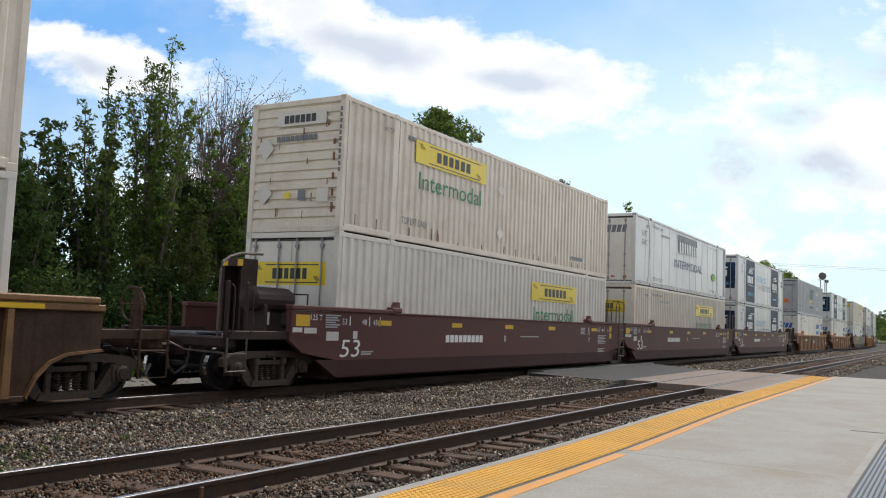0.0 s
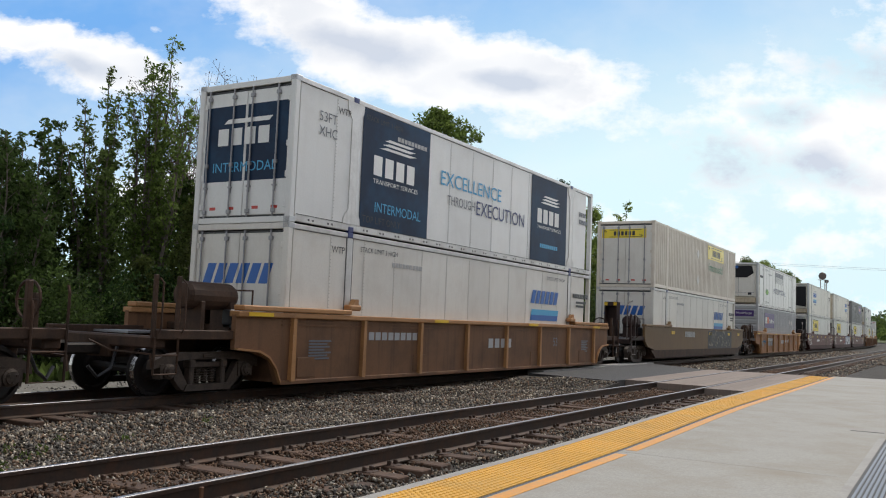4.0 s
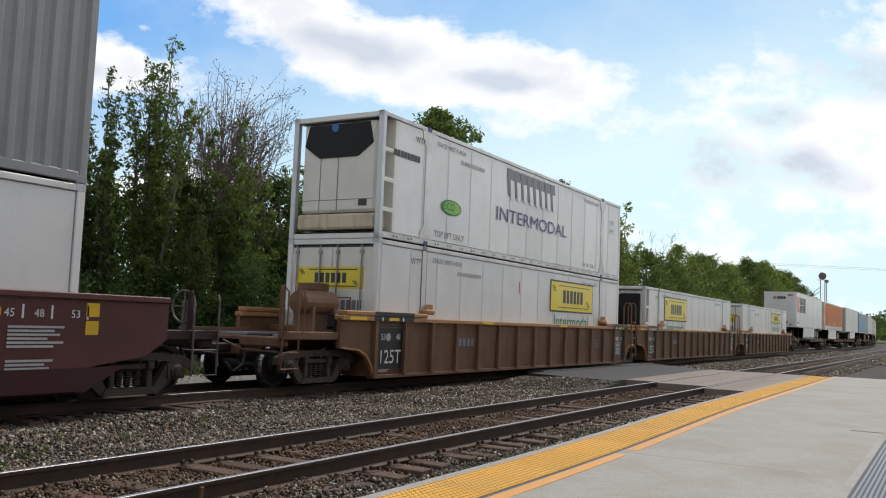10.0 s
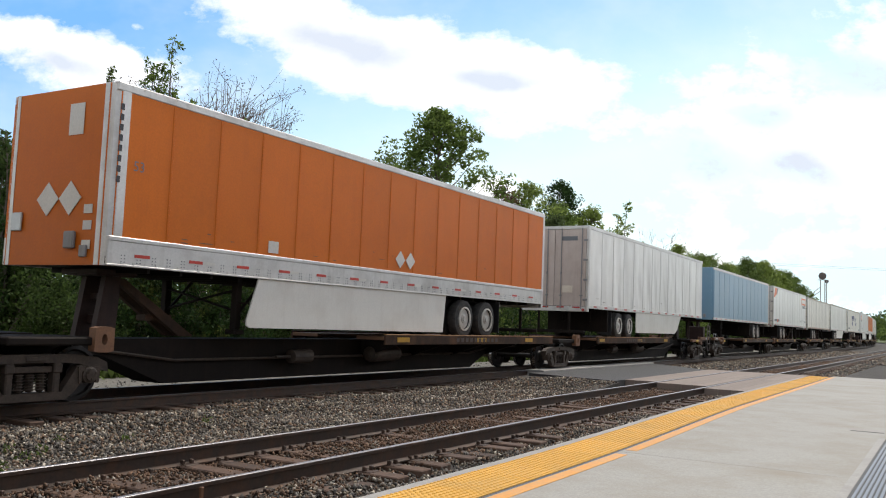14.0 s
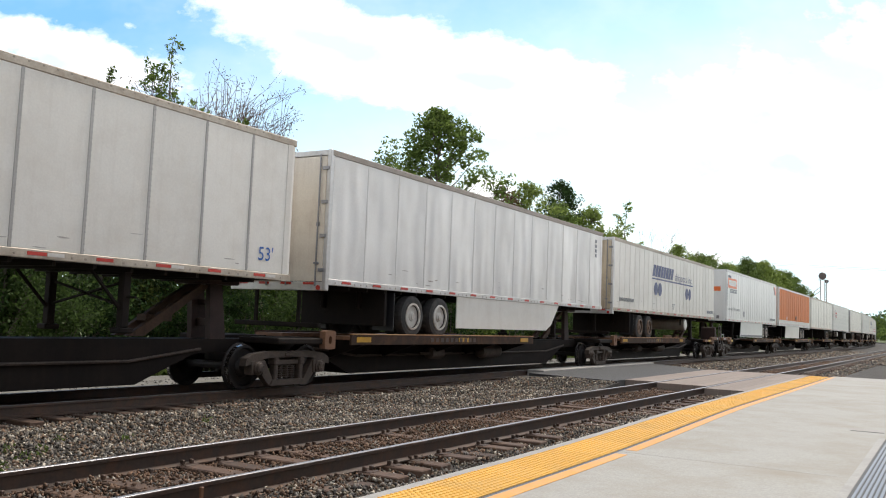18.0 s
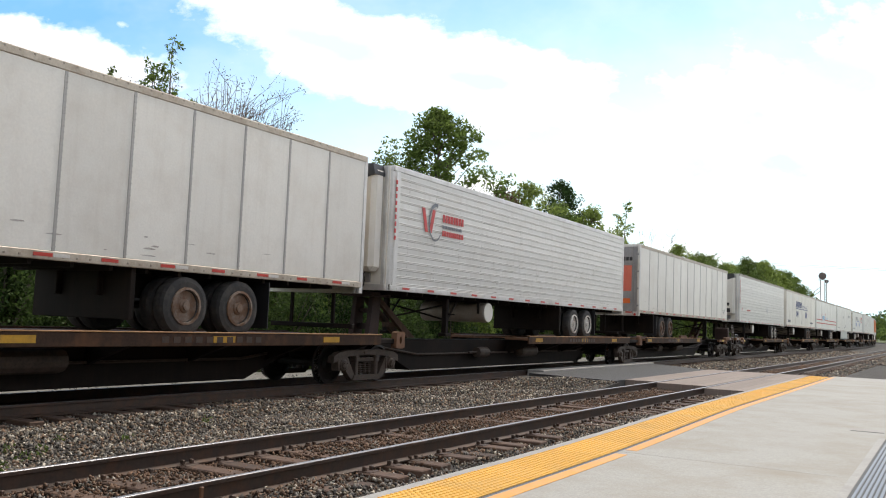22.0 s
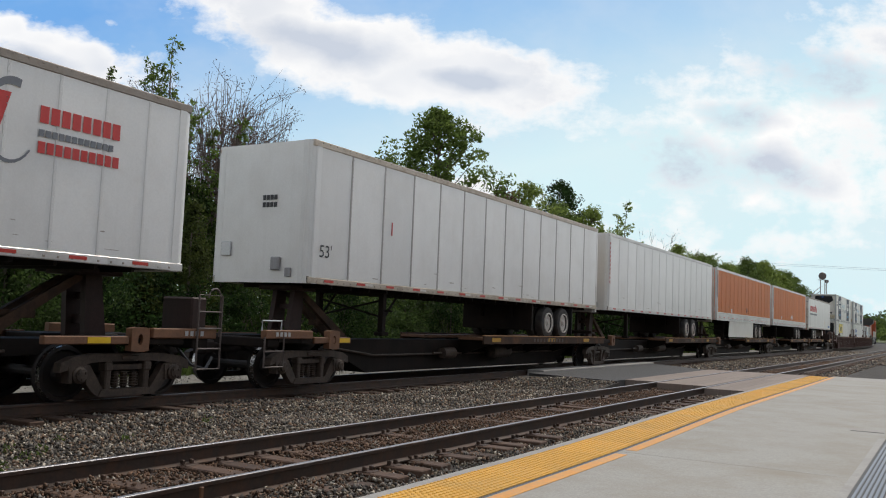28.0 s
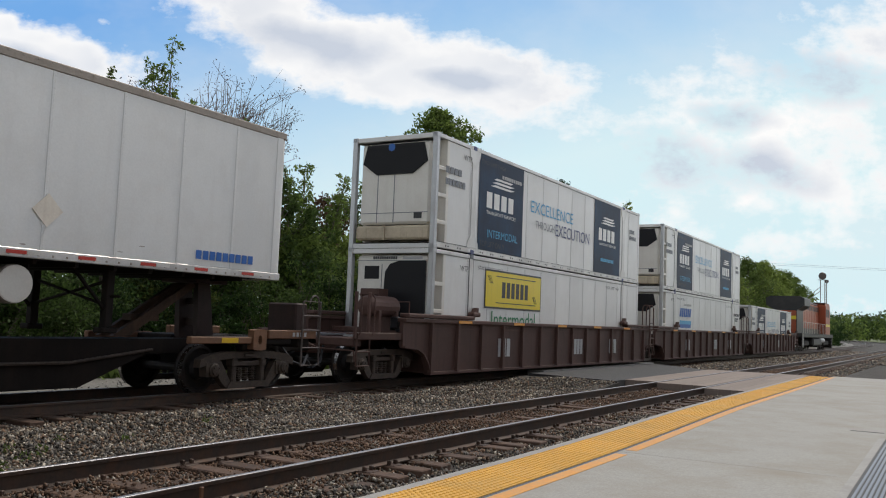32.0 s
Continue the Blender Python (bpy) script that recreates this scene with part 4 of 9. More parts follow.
        for u in (-1.2, 4.7, 10.0, 16.35):
            plate(c, "yellow_patch", u, u + 0.6, 1.375, 1.445, "yellow", hl=HL, hw=1.51)
    elif style == "painted":
        bars(c, 4.6, 6.4, 1.12, 1.38, 8, "faded_ink", **kw)
        for u in (2.3, 9.3, 13.6, 16.2):
            plate(c, "yellow_patch", u, u + 0.55, 1.24, 1.38, "yellow", **kw)


def spray(c, u0, u1, seed, z0=0.35, z1=1.35, fill="graffiti", line="graffiti_dark", strokes=18):
    """A band of swelling sprayed forms with a dark edge, crossed by curved strokes."""
    rng = random.Random(seed)
    n = 64
    for layer, (m, grow) in enumerate((("graffiti_dark", 0.06), (fill, 0.0))):
        if m is None:
            continue
        pts = []
        for i in range(n):
            f = i / (n - 1)
            pts.append((u0 + (u1 - u0) * f, z1 + grow + 0.10 * math.sin(9.0 * f * (u1 - u0) / 3 + seed) * math.sin(4.1 * f + 1) - 0.35 * max(0, f - 0.85) / 0.15))
        for i in range(n):
            f = 1 - i / (n - 1)
            pts.append((u0 + (u1 - u0) * f, z0 - grow + 0.07 * abs(math.sin(7.0 * f * (u1 - u0) / 3 + seed))))
        o, k = 0.006 + 0.004 * layer, len(pts)
        sh = Shape().add([on_face("side", a, b, o, HL, 1.44) for a, b in pts] + [on_face("side", a, b, o - 0.004, HL, 1.44) for a, b in pts],
                         [(i, i + 1, k - 2 - i, k - 1 - i) for i in range(n - 1)] + [(i, (i + 1) % k, k + (i + 1) % k, k + i) for i in range(k)])
        part("graffiti_shape", sh, m, c)
    for k in range(strokes):
        u = u0 + (u1 - u0) * (k + 0.5) / strokes
        a = rng.uniform(0, 6.28)
        arc(c, "graffiti_stroke", u + rng.uniform(-0.1, 0.1), (z0 + z1) / 2 + rng.uniform(-0.25, 0.25), rng.uniform(0.14, 0.42), a, a + rng.uniform(1.6, 3.6), rng.uniform(0.03, 0.055), line, out=0.015, hl=HL, hw=1.44, taper=0.5)
    for k in range(4):
        u = u0 + (u1 - u0) * (k + 0.5) / 4
        disc(c, u, z0 + 0.18 + 0.1 * (k % 2), 0.07, line, out=0.015, hw=1.44, stretch=1.6, name="graffiti_stroke")


def scribble(c, u, w, wide, tall, material, seed):
    """An unreadable scrawled tag in thin paint."""
    rng = random.Random(seed)
    pts = []
    for k in range(16):
        uu = u + wide * (k + rng.uniform(-0.7, 0.7)) / 16
        ww = w + tall * (0.5 + 0.5 * math.sin(2.6 * k + rng.uniform(-0.6, 0.6)) * rng.uniform(0.5, 1.0))
        pts.append(on_face("side", uu, ww, 0.004, HL, 1.44))
    return part("scrawled_tag", Shape().tube(pts, 0.011, n=4), material, c)


# ---- containers ----
CH = 2.896


def corrugated(x0, x1, y, z0, z1, pitch=0.272, depth=0.042, s=-1):
    """Upright corrugated sheet."""
    sh = Shape()
    n = max(1, round((x1 - x0) / pitch))
    p = (x1 - x0) / n
    xs = []
    for k in range(n):
        a = x0 + k * p
        xs += [(a, 0), (a + 0.30 * p, 0), (a + 0.46 * p, depth), (a + 0.84 * p, depth)]
    xs.append((x1, 0))
    vs = [(x, y - s * d, z) for x, d in xs for z in (z0, z1)]
    sh.add(vs, [(2 * i, 2 * i + 2, 2 * i + 3, 2 * i + 1) for i in range(len(xs) - 1)])
    return sh


def ribbed_end(x, y0, y1, z0, z1, count, depth=0.04):
    """End sheet with level ribs."""
    sh = Shape()
    p = (z1 - z0) / count
    zs = []
    for k in range(count):
        a = z0 + k * p
        zs += [(a, 0), (a + 0.55 * p, 0), (a + 0.68 * p, depth), (a + 0.88 * p, depth)]
    zs.append((z1, 0))
    vs = [(x + d, y, z) for z, d in zs for y in (y0, y1)]
    sh.add(vs, [(2 * i, 2 * i + 1, 2 * i + 3, 2 * i + 2) for i in range(len(zs) - 1)])
    return sh


def container_doors(c, paint, frame_paint, rib=True):
    x = -HL + 0.05
    for k, (a, b) in enumerate(((-1.17, -0.006), (0.006, 1.17))):
        d = part("door", Shape().box(x, x + 0.05, a, b, 0.16, 2.70, 0.012), paint, c, key=("door", a, paint))
        for r in (0.28, 0.86):
            yy = a + r * (b - a)
            part("lock_rod", Shape().tube([(x - 0.035, 0, 0.12), (x - 0.035, 0, 2.76)], 0.02, n=6).box(x - 0.06, x, -0.04, 0.04, 1.16, 1.24, 0.01)
                 .box(x - 0.055, x, -0.05, 0.05, 0.2, 0.28, 0.01).box(x - 0.055, x, -0.05, 0.05, 2.55, 2.63, 0.01).box(x - 0.05, x, -0.045, 0.045, 0.72, 0.75)
                 .box(x - 0.05, x, -0.015, 0.015, 0.62, 0.86), "rod", d, key="lockrod", at=(0, yy, 0))
        for z in (0.35, 0.95, 1.55, 2.45):
            yy = -1.21 if k == 0 else 1.09
            part("hinge", Shape().box(x - 0.025, x + 0.02, 0, 0.12, -0.06, 0.06, 0.008), frame_paint, d, key=("hinge", frame_paint), at=(0, yy, z))
    for z in (0.12, 2.702):
        part("gasket", Shape().box(x + 0.006, x + 0.03, -1.19, 1.19, 0, 0.037), "black", c, key="gasket", at=(0, 0, z))
    for y in (-0.85, -0.35, 0.3, 0.8):
        part("reflective_tape", Shape().box(x - 0.006, x, 0, 0.16, 0.28, 0.34), "reflect_red", c, key="doortape", at=(0, y - 0.08, 0))


def cooling_unit(c, style, frame_paint="galv"):
    """Refrigeration unit set in the open end frame."""
    x = -HL
    u = part("refrigeration_unit", Shape().box(x + 0.10, x + 0.52, -1.06, 1.06, 0.62, 2.72, 0.06), "offwhite", c, "white refrigeration unit", key=("unit", style))
    if style == "angular":
        part("grille", Shape().prism([(-0.86, 2.68), (0.86, 2.68), (0.98, 2.2), (0.55, 1.90), (-0.55, 1.90), (-0.98, 2.2)], 0, x + 0.06, x + 0.12), "dark_glass", u, "black angular grille", key="grille_a")
        part("seam_strip", Shape().box(x + 0.092, x + 0.1, -0.01, 0.01, 0.66, 1.9).box(x + 0.092, x + 0.1, 0.5, 0.52, 0.66, 1.9).box(x + 0.092, x + 0.1, -1.02, 1.02, 0.9, 0.915), "grey_ink", u, key="seam_a")
        part("display", Shape().box(x + 0.085, x + 0.1, -0.85, -0.62, 0.75, 0.9, 0.004), "black", u, key="disp_a")
        part("badge", Shape().lathe([(0.10, x + 0.05), (0.10, x + 0.062)], 16, 0, (0, 0.1, 2.6)), "blue_ink", u, key="badge")
    else:
        part("grille", Shape().prism([(-1.05, 2.58), (-0.28, 2.58), (0.0, 2.50), (0.14, 2.30), (0.20, 1.05), (0.10, 0.92), (-1.05, 0.78)], 0, x + 0.05, x + 0.11), "dark_glass", u, "black side panel", key="grille_b")
        part("seam_strip", Shape().box(x + 0.088, x + 0.1, 0.26, 0.275, 0.66, 2.5).box(x + 0.088, x + 0.1, -1.02, 1.02, 2.58, 2.592), "grey_ink", u, key="seam_b")
        part("label_panel", Shape().box(x + 0.085, x + 0.1, 0.35, 0.80, 2.12, 2.45, 0.004).box(x + 0.085, x + 0.1, 0.35, 0.72, 1.5, 1.62, 0.004), "dark_glass", u, key="disp_b")
        bars(u, 0.75, 1.5, 2.62, 2.69, 11, "ink", "end", gap=0.3, out=-0.085)
        bars(u, 1.65, 2.3, 2.62, 2.69, 1, "faded_ink", "end", gap=0.1, out=-0.085)
    part("fuel_tank", Shape().box(x + 0.04, x + 0.5, -1.12, 1.12, 0.22, 0.58, 0.05).box(x + 0.02, x + 0.06, 0.2, 0.26, 0.22, 0.58), "door_dirty", c, "grimy tank under the unit", key="reefer_tank")
    part("bulkhead", Shape().box(x + 0.52, x + 0.6, -1.22, 1.22, 0.14, 2.8), "offwhite", c, key="bulkhead")
    sh = Shape()
    for z in (0.62, 1.30, 1.98):
        sh.box(x + 0.13, x + 0.62, -1.285, -1.235, z, z + 0.10, 0.01)
    sh.box(x + 0.52, x + 0.64, -1.287, -1.2, 0.14, 2.8, 0.01)
    part("end_frame_rung", sh, "offwhite", c, key="rungs")


def container(s0, z, label, style, paint, left, right="plain", door=None, frame_paint=None, fitting="navy_ink", end_ribs=13):
    """A 53-foot box. style: 'ribbed' or 'panel'. left: 'doors', 'front' or a refrigeration style."""
    c = thing("shipping_container", label, "container", "containers on the train")
    MOVERS.append((c, s0 + HL, z))
    fp = frame_paint or paint
    cold = left in ("angular", "curved")
    a = -HL + (0.60 if cold else 0.16)
    b = HL - (0.60 if right == "frame" else 0.16)
    for x, y in ((-HL, -HW), (-HL, HW - 0.14), (HL - 0.14, -HW), (HL - 0.14, HW - 0.14)):
        part("corner_post", Shape().box(0, 0.14, 0, 0.14, 0.0, CH, 0.015), fp if not cold or x > 0 else "galv", c, key=("post", fp, cold and x < 0), at=(x, y, 0))
    for y in (-HW, HW - 0.10):
        part("bottom_rail", Shape().box(-HL + 0.14, HL - 0.14, 0, 0.10, 0.03, 0.17, 0.01), fp if style == "ribbed" else "silver", c, key=("brail", fp, style), at=(0, y - 0.001, 0))
        part("top_rail", Shape().box(-HL + 0.14, HL - 0.14, 0, 0.09, CH - 0.115, CH - 0.015, 0.01), fp if style == "ribbed" else "silver", c, key=("trail", fp, style), at=(0, y - 0.001, 0))
    for zz in (CH - 0.13, 0.0):
        part("end_beam", Shape().box(-HL + 0.02, -HL + 0.12, -1.16, 1.16, 0, 0.12, 0.01), fp, c, key=("beam", fp), at=(0, 0, zz))
    part("roof", Shape().box(-HL + 0.1, HL - 0.1, -HW + 0.05, HW - 0.05, CH - 0.03, CH - 0.006), fp, c, key=("roof", fp))
    part("floor", Shape().box(-HL + 0.1, HL - 0.1, -HW + 0.05, HW - 0.05, 0.06, 0.16), "spine", c, key="cfloor")
    part("end_wall", Shape().box(HL - 0.66 if right == "frame" else HL - 0.06, HL - 0.6 if right == "frame" else HL - 0.02, -1.2, 1.2, 0.12, CH - 0.1), fp, c, key=("rend", right, fp))
    if style == "ribbed":
        for y, s in ((-HW, -1), (HW, 1)):
            spans = ((a - 0.02, -6.23), (-5.97, 5.97), (6.23, b + 0.02))
            for k, (p, q) in enumerate(spans):
                part("side_wall", corrugated(p, q, y, 0.16, CH - 0.105, s=s), paint, c, key=("corr", paint, k, s, p, q))
    else:
        part("side_wall", Shape().box(a, b, HW - 0.07, HW - 0.02, 0.16, CH - 0.1), paint, c, key=("farside", paint, a, b))
        n = 13
        p = (b - a) / n
        for k in range(n):
            part("panel", Shape().box(0.004, p - 0.004, -HW + 0.012, -HW + 0.05, 0.165, CH - 0.11, 0.006), paint, c, key=("panel", paint, n, round(p, 3)), at=(a + k * p, 0, 0))
            if k:
                part("seam_strip", Shape().box(-0.022, 0.022, -HW + 0.006, -HW + 0.014, 0.165, CH - 0.11, 0.003), paint, c, key=("seam", paint), at=(a + k * p, 0, 0))
    if style == "panel":
        def rivets():
            sh = Shape()
            for k in range(1, 13):
                for j in range(36):
                    x, z = a + k * (b - a) / 13, 0.24 + j * (CH - 0.44) / 35
                    vs = [(x + 0.008 * i, -HW - d, z + 0.008 * m) for d in (-0.008, 0.001) for i, m in ((-1, -1), (1, -1), (1, 1), (-1, 1))]
                    sh.add(vs, [(4, 5, 6, 7), (0, 1, 5, 4), (1, 2, 6, 5), (2, 3, 7, 6), (3, 0, 4, 7)])
            return sh
        tagged(part("rivet_column", rivets, "post_grey", c, key=("crivets", a, b)), kind="stuff")

        def slots():
            sh = Shape()
            for k in range(25):
                for dx in (0.0, 0.13):
                    x = -HL + 0.55 + 0.62 * k + dx
                    if min(abs(x + 6.1), abs(x - 6.1)) > 0.3:
                        sh.box(x, x + 0.055, -HW - 0.004, -HW + 0.01, 0.075, 0.115)
            for x in (-6.1, 6.1):
                for d in (-0.117, 0.105):
                    sh.box(x + d, x + d + 0.012, -HW - 0.002, -HW + 0.02, 0.18, CH - 0.12)
            sh.box(-HL + 0.2, HL - 0.2, -HW - 0.004, -HW + 0.01, 0.172, 0.180).box(-HL + 0.2, HL - 0.2, -HW - 0.004, -HW + 0.01, CH - 0.126, CH - 0.118)
            return sh
        tagged(part("drain_slot", slots, "seam", c, "dark slots and sealant lines", key="cslots"), kind="stuff")
    for x in (-6.1, 6.1):
        if style == "ribbed":
            sh = Shape().box(-0.12, 0.12, -HW - 0.002, -HW + 0.06, 0.0, CH - 0.01, 0.012)
        elif paint != "white" or fitting == "grey_ink":
            sh = Shape().box(-0.10, 0.10, -HW - 0.008, -HW + 0.03, 0.17, CH - 0.115, 0.01)
        else:
            sh = Shape().prism([(-0.30, 0.17), (0.30, 0.17), (0.28, 0.32), (0.13, 0.48), (0.13, CH - 0.5), (0.28, CH - 0.3), (0.30, CH - 0.115), (-0.30, CH - 0.115), (-0.28, CH - 0.3), (-0.13, CH - 0.5), (-0.13, 0.48), (-0.28, 0.32)], 1, -HW - 0.008, -HW + 0.03)
        part("lifting_post", sh, paint if style == "ribbed" else "silver", c, key=("lift", paint if style == "ribbed" else "s", style, paint != "white" or fitting == "grey_ink"), at=(x, 0, 0))
        for zz in (CH - 0.12, 0.0):
            part("lifting_fitting", Shape().box(-0.09, 0.09, -HW - 0.014, -HW + 0.08, 0, 0.12, 0.012), fitting if style != "ribbed" else paint, c, key=("fit", fitting, style, paint), at=(x, 0, zz))
    for k in range(6):
        x, y, zz = (-HL, HL - 0.18)[k % 2], (-HW - 0.004, -HW - 0.004, HW - 0.16)[k // 2], (CH - 0.118, 0.0, CH - 0.118)[k // 2]
        part("corner_casting", Shape().box(0, 0.18, 0, 0.165, 0.0, 0.12, 0.012), fp if style == "ribbed" else "galv", c, key=("cast", fp if style == "ribbed" else "g"), at=(x, y, zz))
    if left == "doors":
        container_doors(c, door or paint, fp)
    elif left == "front":
        part("front_wall", ribbed_end(-HL + 0.03, -1.16, 1.16, 0.12, CH - 0.13, end_ribs), paint, c, key=("front", paint, end_ribs))
    else:
        cooling_unit(c, left)
    return c


# writing on the boxes; house marks are plain shapes in their colours
def yellow_sign(c, u, w, wide=3.6, tall=0.55, face="side", border=True, count=6):
    k = dict(face=face)
    o = 0.0 if face == "side" else -0.0615
    if border:
        plate(c, "sign_border", u - 0.05, u + wide + 0.05, w - 0.05, w + tall + 0.05, "ink", out=o + 0.008, **k)
    plate(c, "sign_panel", u, u + wide, w, w + tall, "sign_yellow", out=o + 0.014, **k)
    sl = -0.16 * wide / 3.6
    for z in (0.12, 0.88):
        plate(c, "sign_ribbon", u + 0.17 * wide, u + 0.9 * wide, w + z * tall - 0.012, w + z * tall + 0.012, "ink", out=o + 0.018, **k)
    for p in (0.07, 0.88):
        for q in range(3):
            plate(c, "sign_ribbon", u + (p + 0.02 * q) * wide, u + (p + 0.02 * q) * wide + 0.02, w + (0.7 - p * 0.6) * tall, w + (0.92 - p * 0.6) * tall, "ink", out=o + 0.018, slant=sl, **k)
    bars(c, u + 0.27 * wide, u + 0.77 * wide, w + 0.27 * tall, w + 0.73 * tall, count, "ink", out=o + 0.018, gap=0.3, **k)


def sign_marks(c, u, w, low=True, wide=3.6, tall=0.55, border=False):
    yellow_sign(c, u, w, wide, tall, border=border)
    word(c, "Intermodal", u + 0.05 * wide, w - 0.62 if low else w - 0.5, 0.42, "green_ink", width=wide * 0.88)


def stack_marks(c, far=True):
    word(c, "TOP LIFT ONLY", 2.35, 0.28, 0.15, "ink")
    word(c, "STACK LIMIT 3 HIGH", 2.35, 2.52, 0.11, "ink")
    word(c, "WTP", 1.35, 2.42, 0.14, "ink")
    bars(c, 3.6, 4.9, 2.28, 2.38, 9, "faded_ink")
    if far:
        word(c, "STACK LIMIT 3 HIGH", 12.3, 2.52, 0.11, "ink")
        word(c, "TOP LIFT ONLY", 12.2, 0.28, 0.13, "ink")


def cold_box_marks(c, u, left_text=True):
    stack_marks(c)
    if left_text:
        word(c, "53FT", 0.8, 2.05, 0.24, "grey_ink")
        word(c, "XHC", 0.8, 1.68, 0.24, "grey_ink")
    else:
        bars(c, 0.45, 1.6, 1.95, 2.1, 8, "ink")
        word(c, "53FT", 14.9, 2.0, 0.18, "grey_ink")
        word(c, "XHC", 14.9, 1.7, 0.18, "grey_ink")
    bars(c, u, u + 3.5, 1.86, 2.66, 8, "grey_ink", slant=-0.14, gap=0.12)
    bars(c, u + 0.14, u + 3.64, 1.80, 2.34, 8, "white_ink", slant=-0.08, gap=0.42, out=0.02)
    word(c, "INTERMODAL", u - 0.72, 1.1, 0.38, "navy_ink", width=5.1)
    e = 12.65 if left_text else 2.55
    disc(c, e + 0.6, 1.08, 0.2, "green_ink", stretch=2.6)
    disc(c, e + 0.6, 1.08, 0.16, "lime_ink", stretch=2.9, out=0.016)
    word(c, "eco", e + 0.15, 1.0, 0.2, "green_ink", out=0.022)


def blue_panel_marks(c, doors=True):
    stack_marks(c, False)
    if doors:
        word(c, "53FT", 0.75, 2.15, 0.2, "grey_ink")
        word(c, "XHC", 0.75, 1.85, 0.2, "grey_ink")
        for a, b in ((0.2, 1.26), (1.33, 2.4)):
            plate(c, "blue_panel", a, b, 0.86, 2.42, "navy_panel", "end", out=-0.046)
        bars(c, 0.55, 2.0, 1.6, 1.95, 4, "white_ink", "end", out=-0.042)
        plate(c, "wave_mark", 0.7, 1.9, 2.05, 2.14, "white_ink", "end", out=-0.042, slant=0.1)
        word(c, "INTERMODAL", 0.45, 1.05, 0.2, "sky_ink", "end", out=-0.042, width=1.7)
    else:
        bars(c, 0.45, 1.3, 1.95, 2.12, 4, "grey_ink")
        bars(c, 0.45, 1.5, 1.65, 1.82, 6, "grey_ink")
    for u0, u1, name in ((2.25, 5.03, 1), (11.0, 13.78, 2)):
        plate(c, "blue_panel", u0, u1, 0.18, CH - 0.13, "navy_panel", out=0.004)
        m, k = (u0 + u1) / 2, (u1 - u0) / 2.8
        for i, (dz, s) in enumerate(((0, 0.3), (0.1, 0.26), (0.2, 0.18))):
            plate(c, "wave_mark", m - 0.75 * k + 0.1 * i, m + 0.5 * k, 1.98 + dz, 2.04 + dz, "white_ink", out=0.012, slant=s)
        bars(c, m - 0.95 * k, m + 0.85 * k, 1.36, 1.80, 4, "white_ink", gap=0.28)
        word(c, "TRANSPORT SERVICES", m - 0.95 * k, 1.18, 0.1, "white_ink", width=1.85 * k)
        if name == 1:
            word(c, "INTERMODAL", m - 0.85 * k, 0.55, 0.22, "sky_ink", width=1.9)
        else:
            bars(c, m - 0.7, m + 0.7, 0.6, 0.72, 9, "sky_ink")
    word(c, "EXCELLENCE", 5.6, 1.6, 0.36, "sky_ink", width=3.35)
    word(c, "THROUGH", 5.95, 1.15, 0.24, "grey_ink", width=1.45)
    word(c, "EXECUTION", 7.5, 1.07, 0.38, "navy_ink", width=3.0)
    bars(c, 14.9, 15.5, 1.95, 2.1, 4, "grey_ink")
    bars(c, 14.9, 15.7, 1.7, 1.85, 6, "grey_ink")


def stripe_marks(c, u, doors=True, cube=False):
    stack_marks(c)
    bars(c, u, u + 2.05, 1.76, 2.16, 6, "blue_ink", slant=0.14, gap=0.26)
    plate(c, "stripe", u + 0.05, u + 2.1, 1.41, 1.58, "sky_ink", slant=0.04)
    plate(c, "stripe", u, u + 2.05, 1.24, 1.41, "blue_ink", slant=0.05)
    bars(c, u + 0.6, u + 1.9, 1.04, 1.14, 12, "grey_ink")
    if doors:
        bars(c, 0.35, 2.15, 1.7, 2.1, 6, "blue_ink", "end", slant=0.14, gap=0.26, out=-0.044)
        bars(c, 0.2, 0.75, 1.2, 1.32, 5, "ink", "end", out=-0.044)
        bars(c, 0.2, 0.85, 1.02, 1.14, 6, "ink", "end", out=-0.044)
    if cube:
        word(c, "SUPER CUBE REEFER CONTAINER", 4.4, 0.28, 0.16, "navy_ink", width=2.85)
    bars(c, 14.5, 15.9, 2.05, 2.2, 9, "ink")
    lines(c, 14.8, 15.7, 1.7, 1.95, 2, "ink")


def purple_marks(c, u, end="front"):
    plate(c, "sign_panel", u, u + 3.7, 1.52, 2.53, "purple", out=0.01)
    bars(c, u + 0.25, u + 0.98, 1.82, 2.25, 3, "white_ink", out=0.018)
    bars(c, u + 1.0, u + 1.5, 1.82, 2.25, 2, "orange_ink", out=0.018)
    word(c, "MultiModal", u + 1.7, 1.86, 0.28, "white_ink", width=1.8, out=0.018)
    o = 0.0 if end == "front" else -0.046
    plate(c, "sign_panel", 0.28, 2.32, 2.22, 2.62, "purple", "end", out=o)
    bars(c, 0.42, 0.85, 2.34, 2.52, 3, "white_ink", "end", out=o + 0.008)
    bars(c, 0.86, 1.12, 2.34, 2.52, 2, "orange_ink", "end", out=o + 0.008)
    word(c, "MultiModal", 1.22, 2.35, 0.17, "white_ink", "end", width=0.95, out=o + 0.008)
    for k in (0.45, 0.85):
        diamond(c, k, 1.75 if end == "front" else 1.2, 0.2, "end", out=o + 0.02)
    for k in ((13.0, 13.73) if end == "front" else (3.78, 4.43)):
        diamond(c, k, 2.02, 0.24)
    word(c, "WTP", 1.3, 2.4, 0.13, "ink")


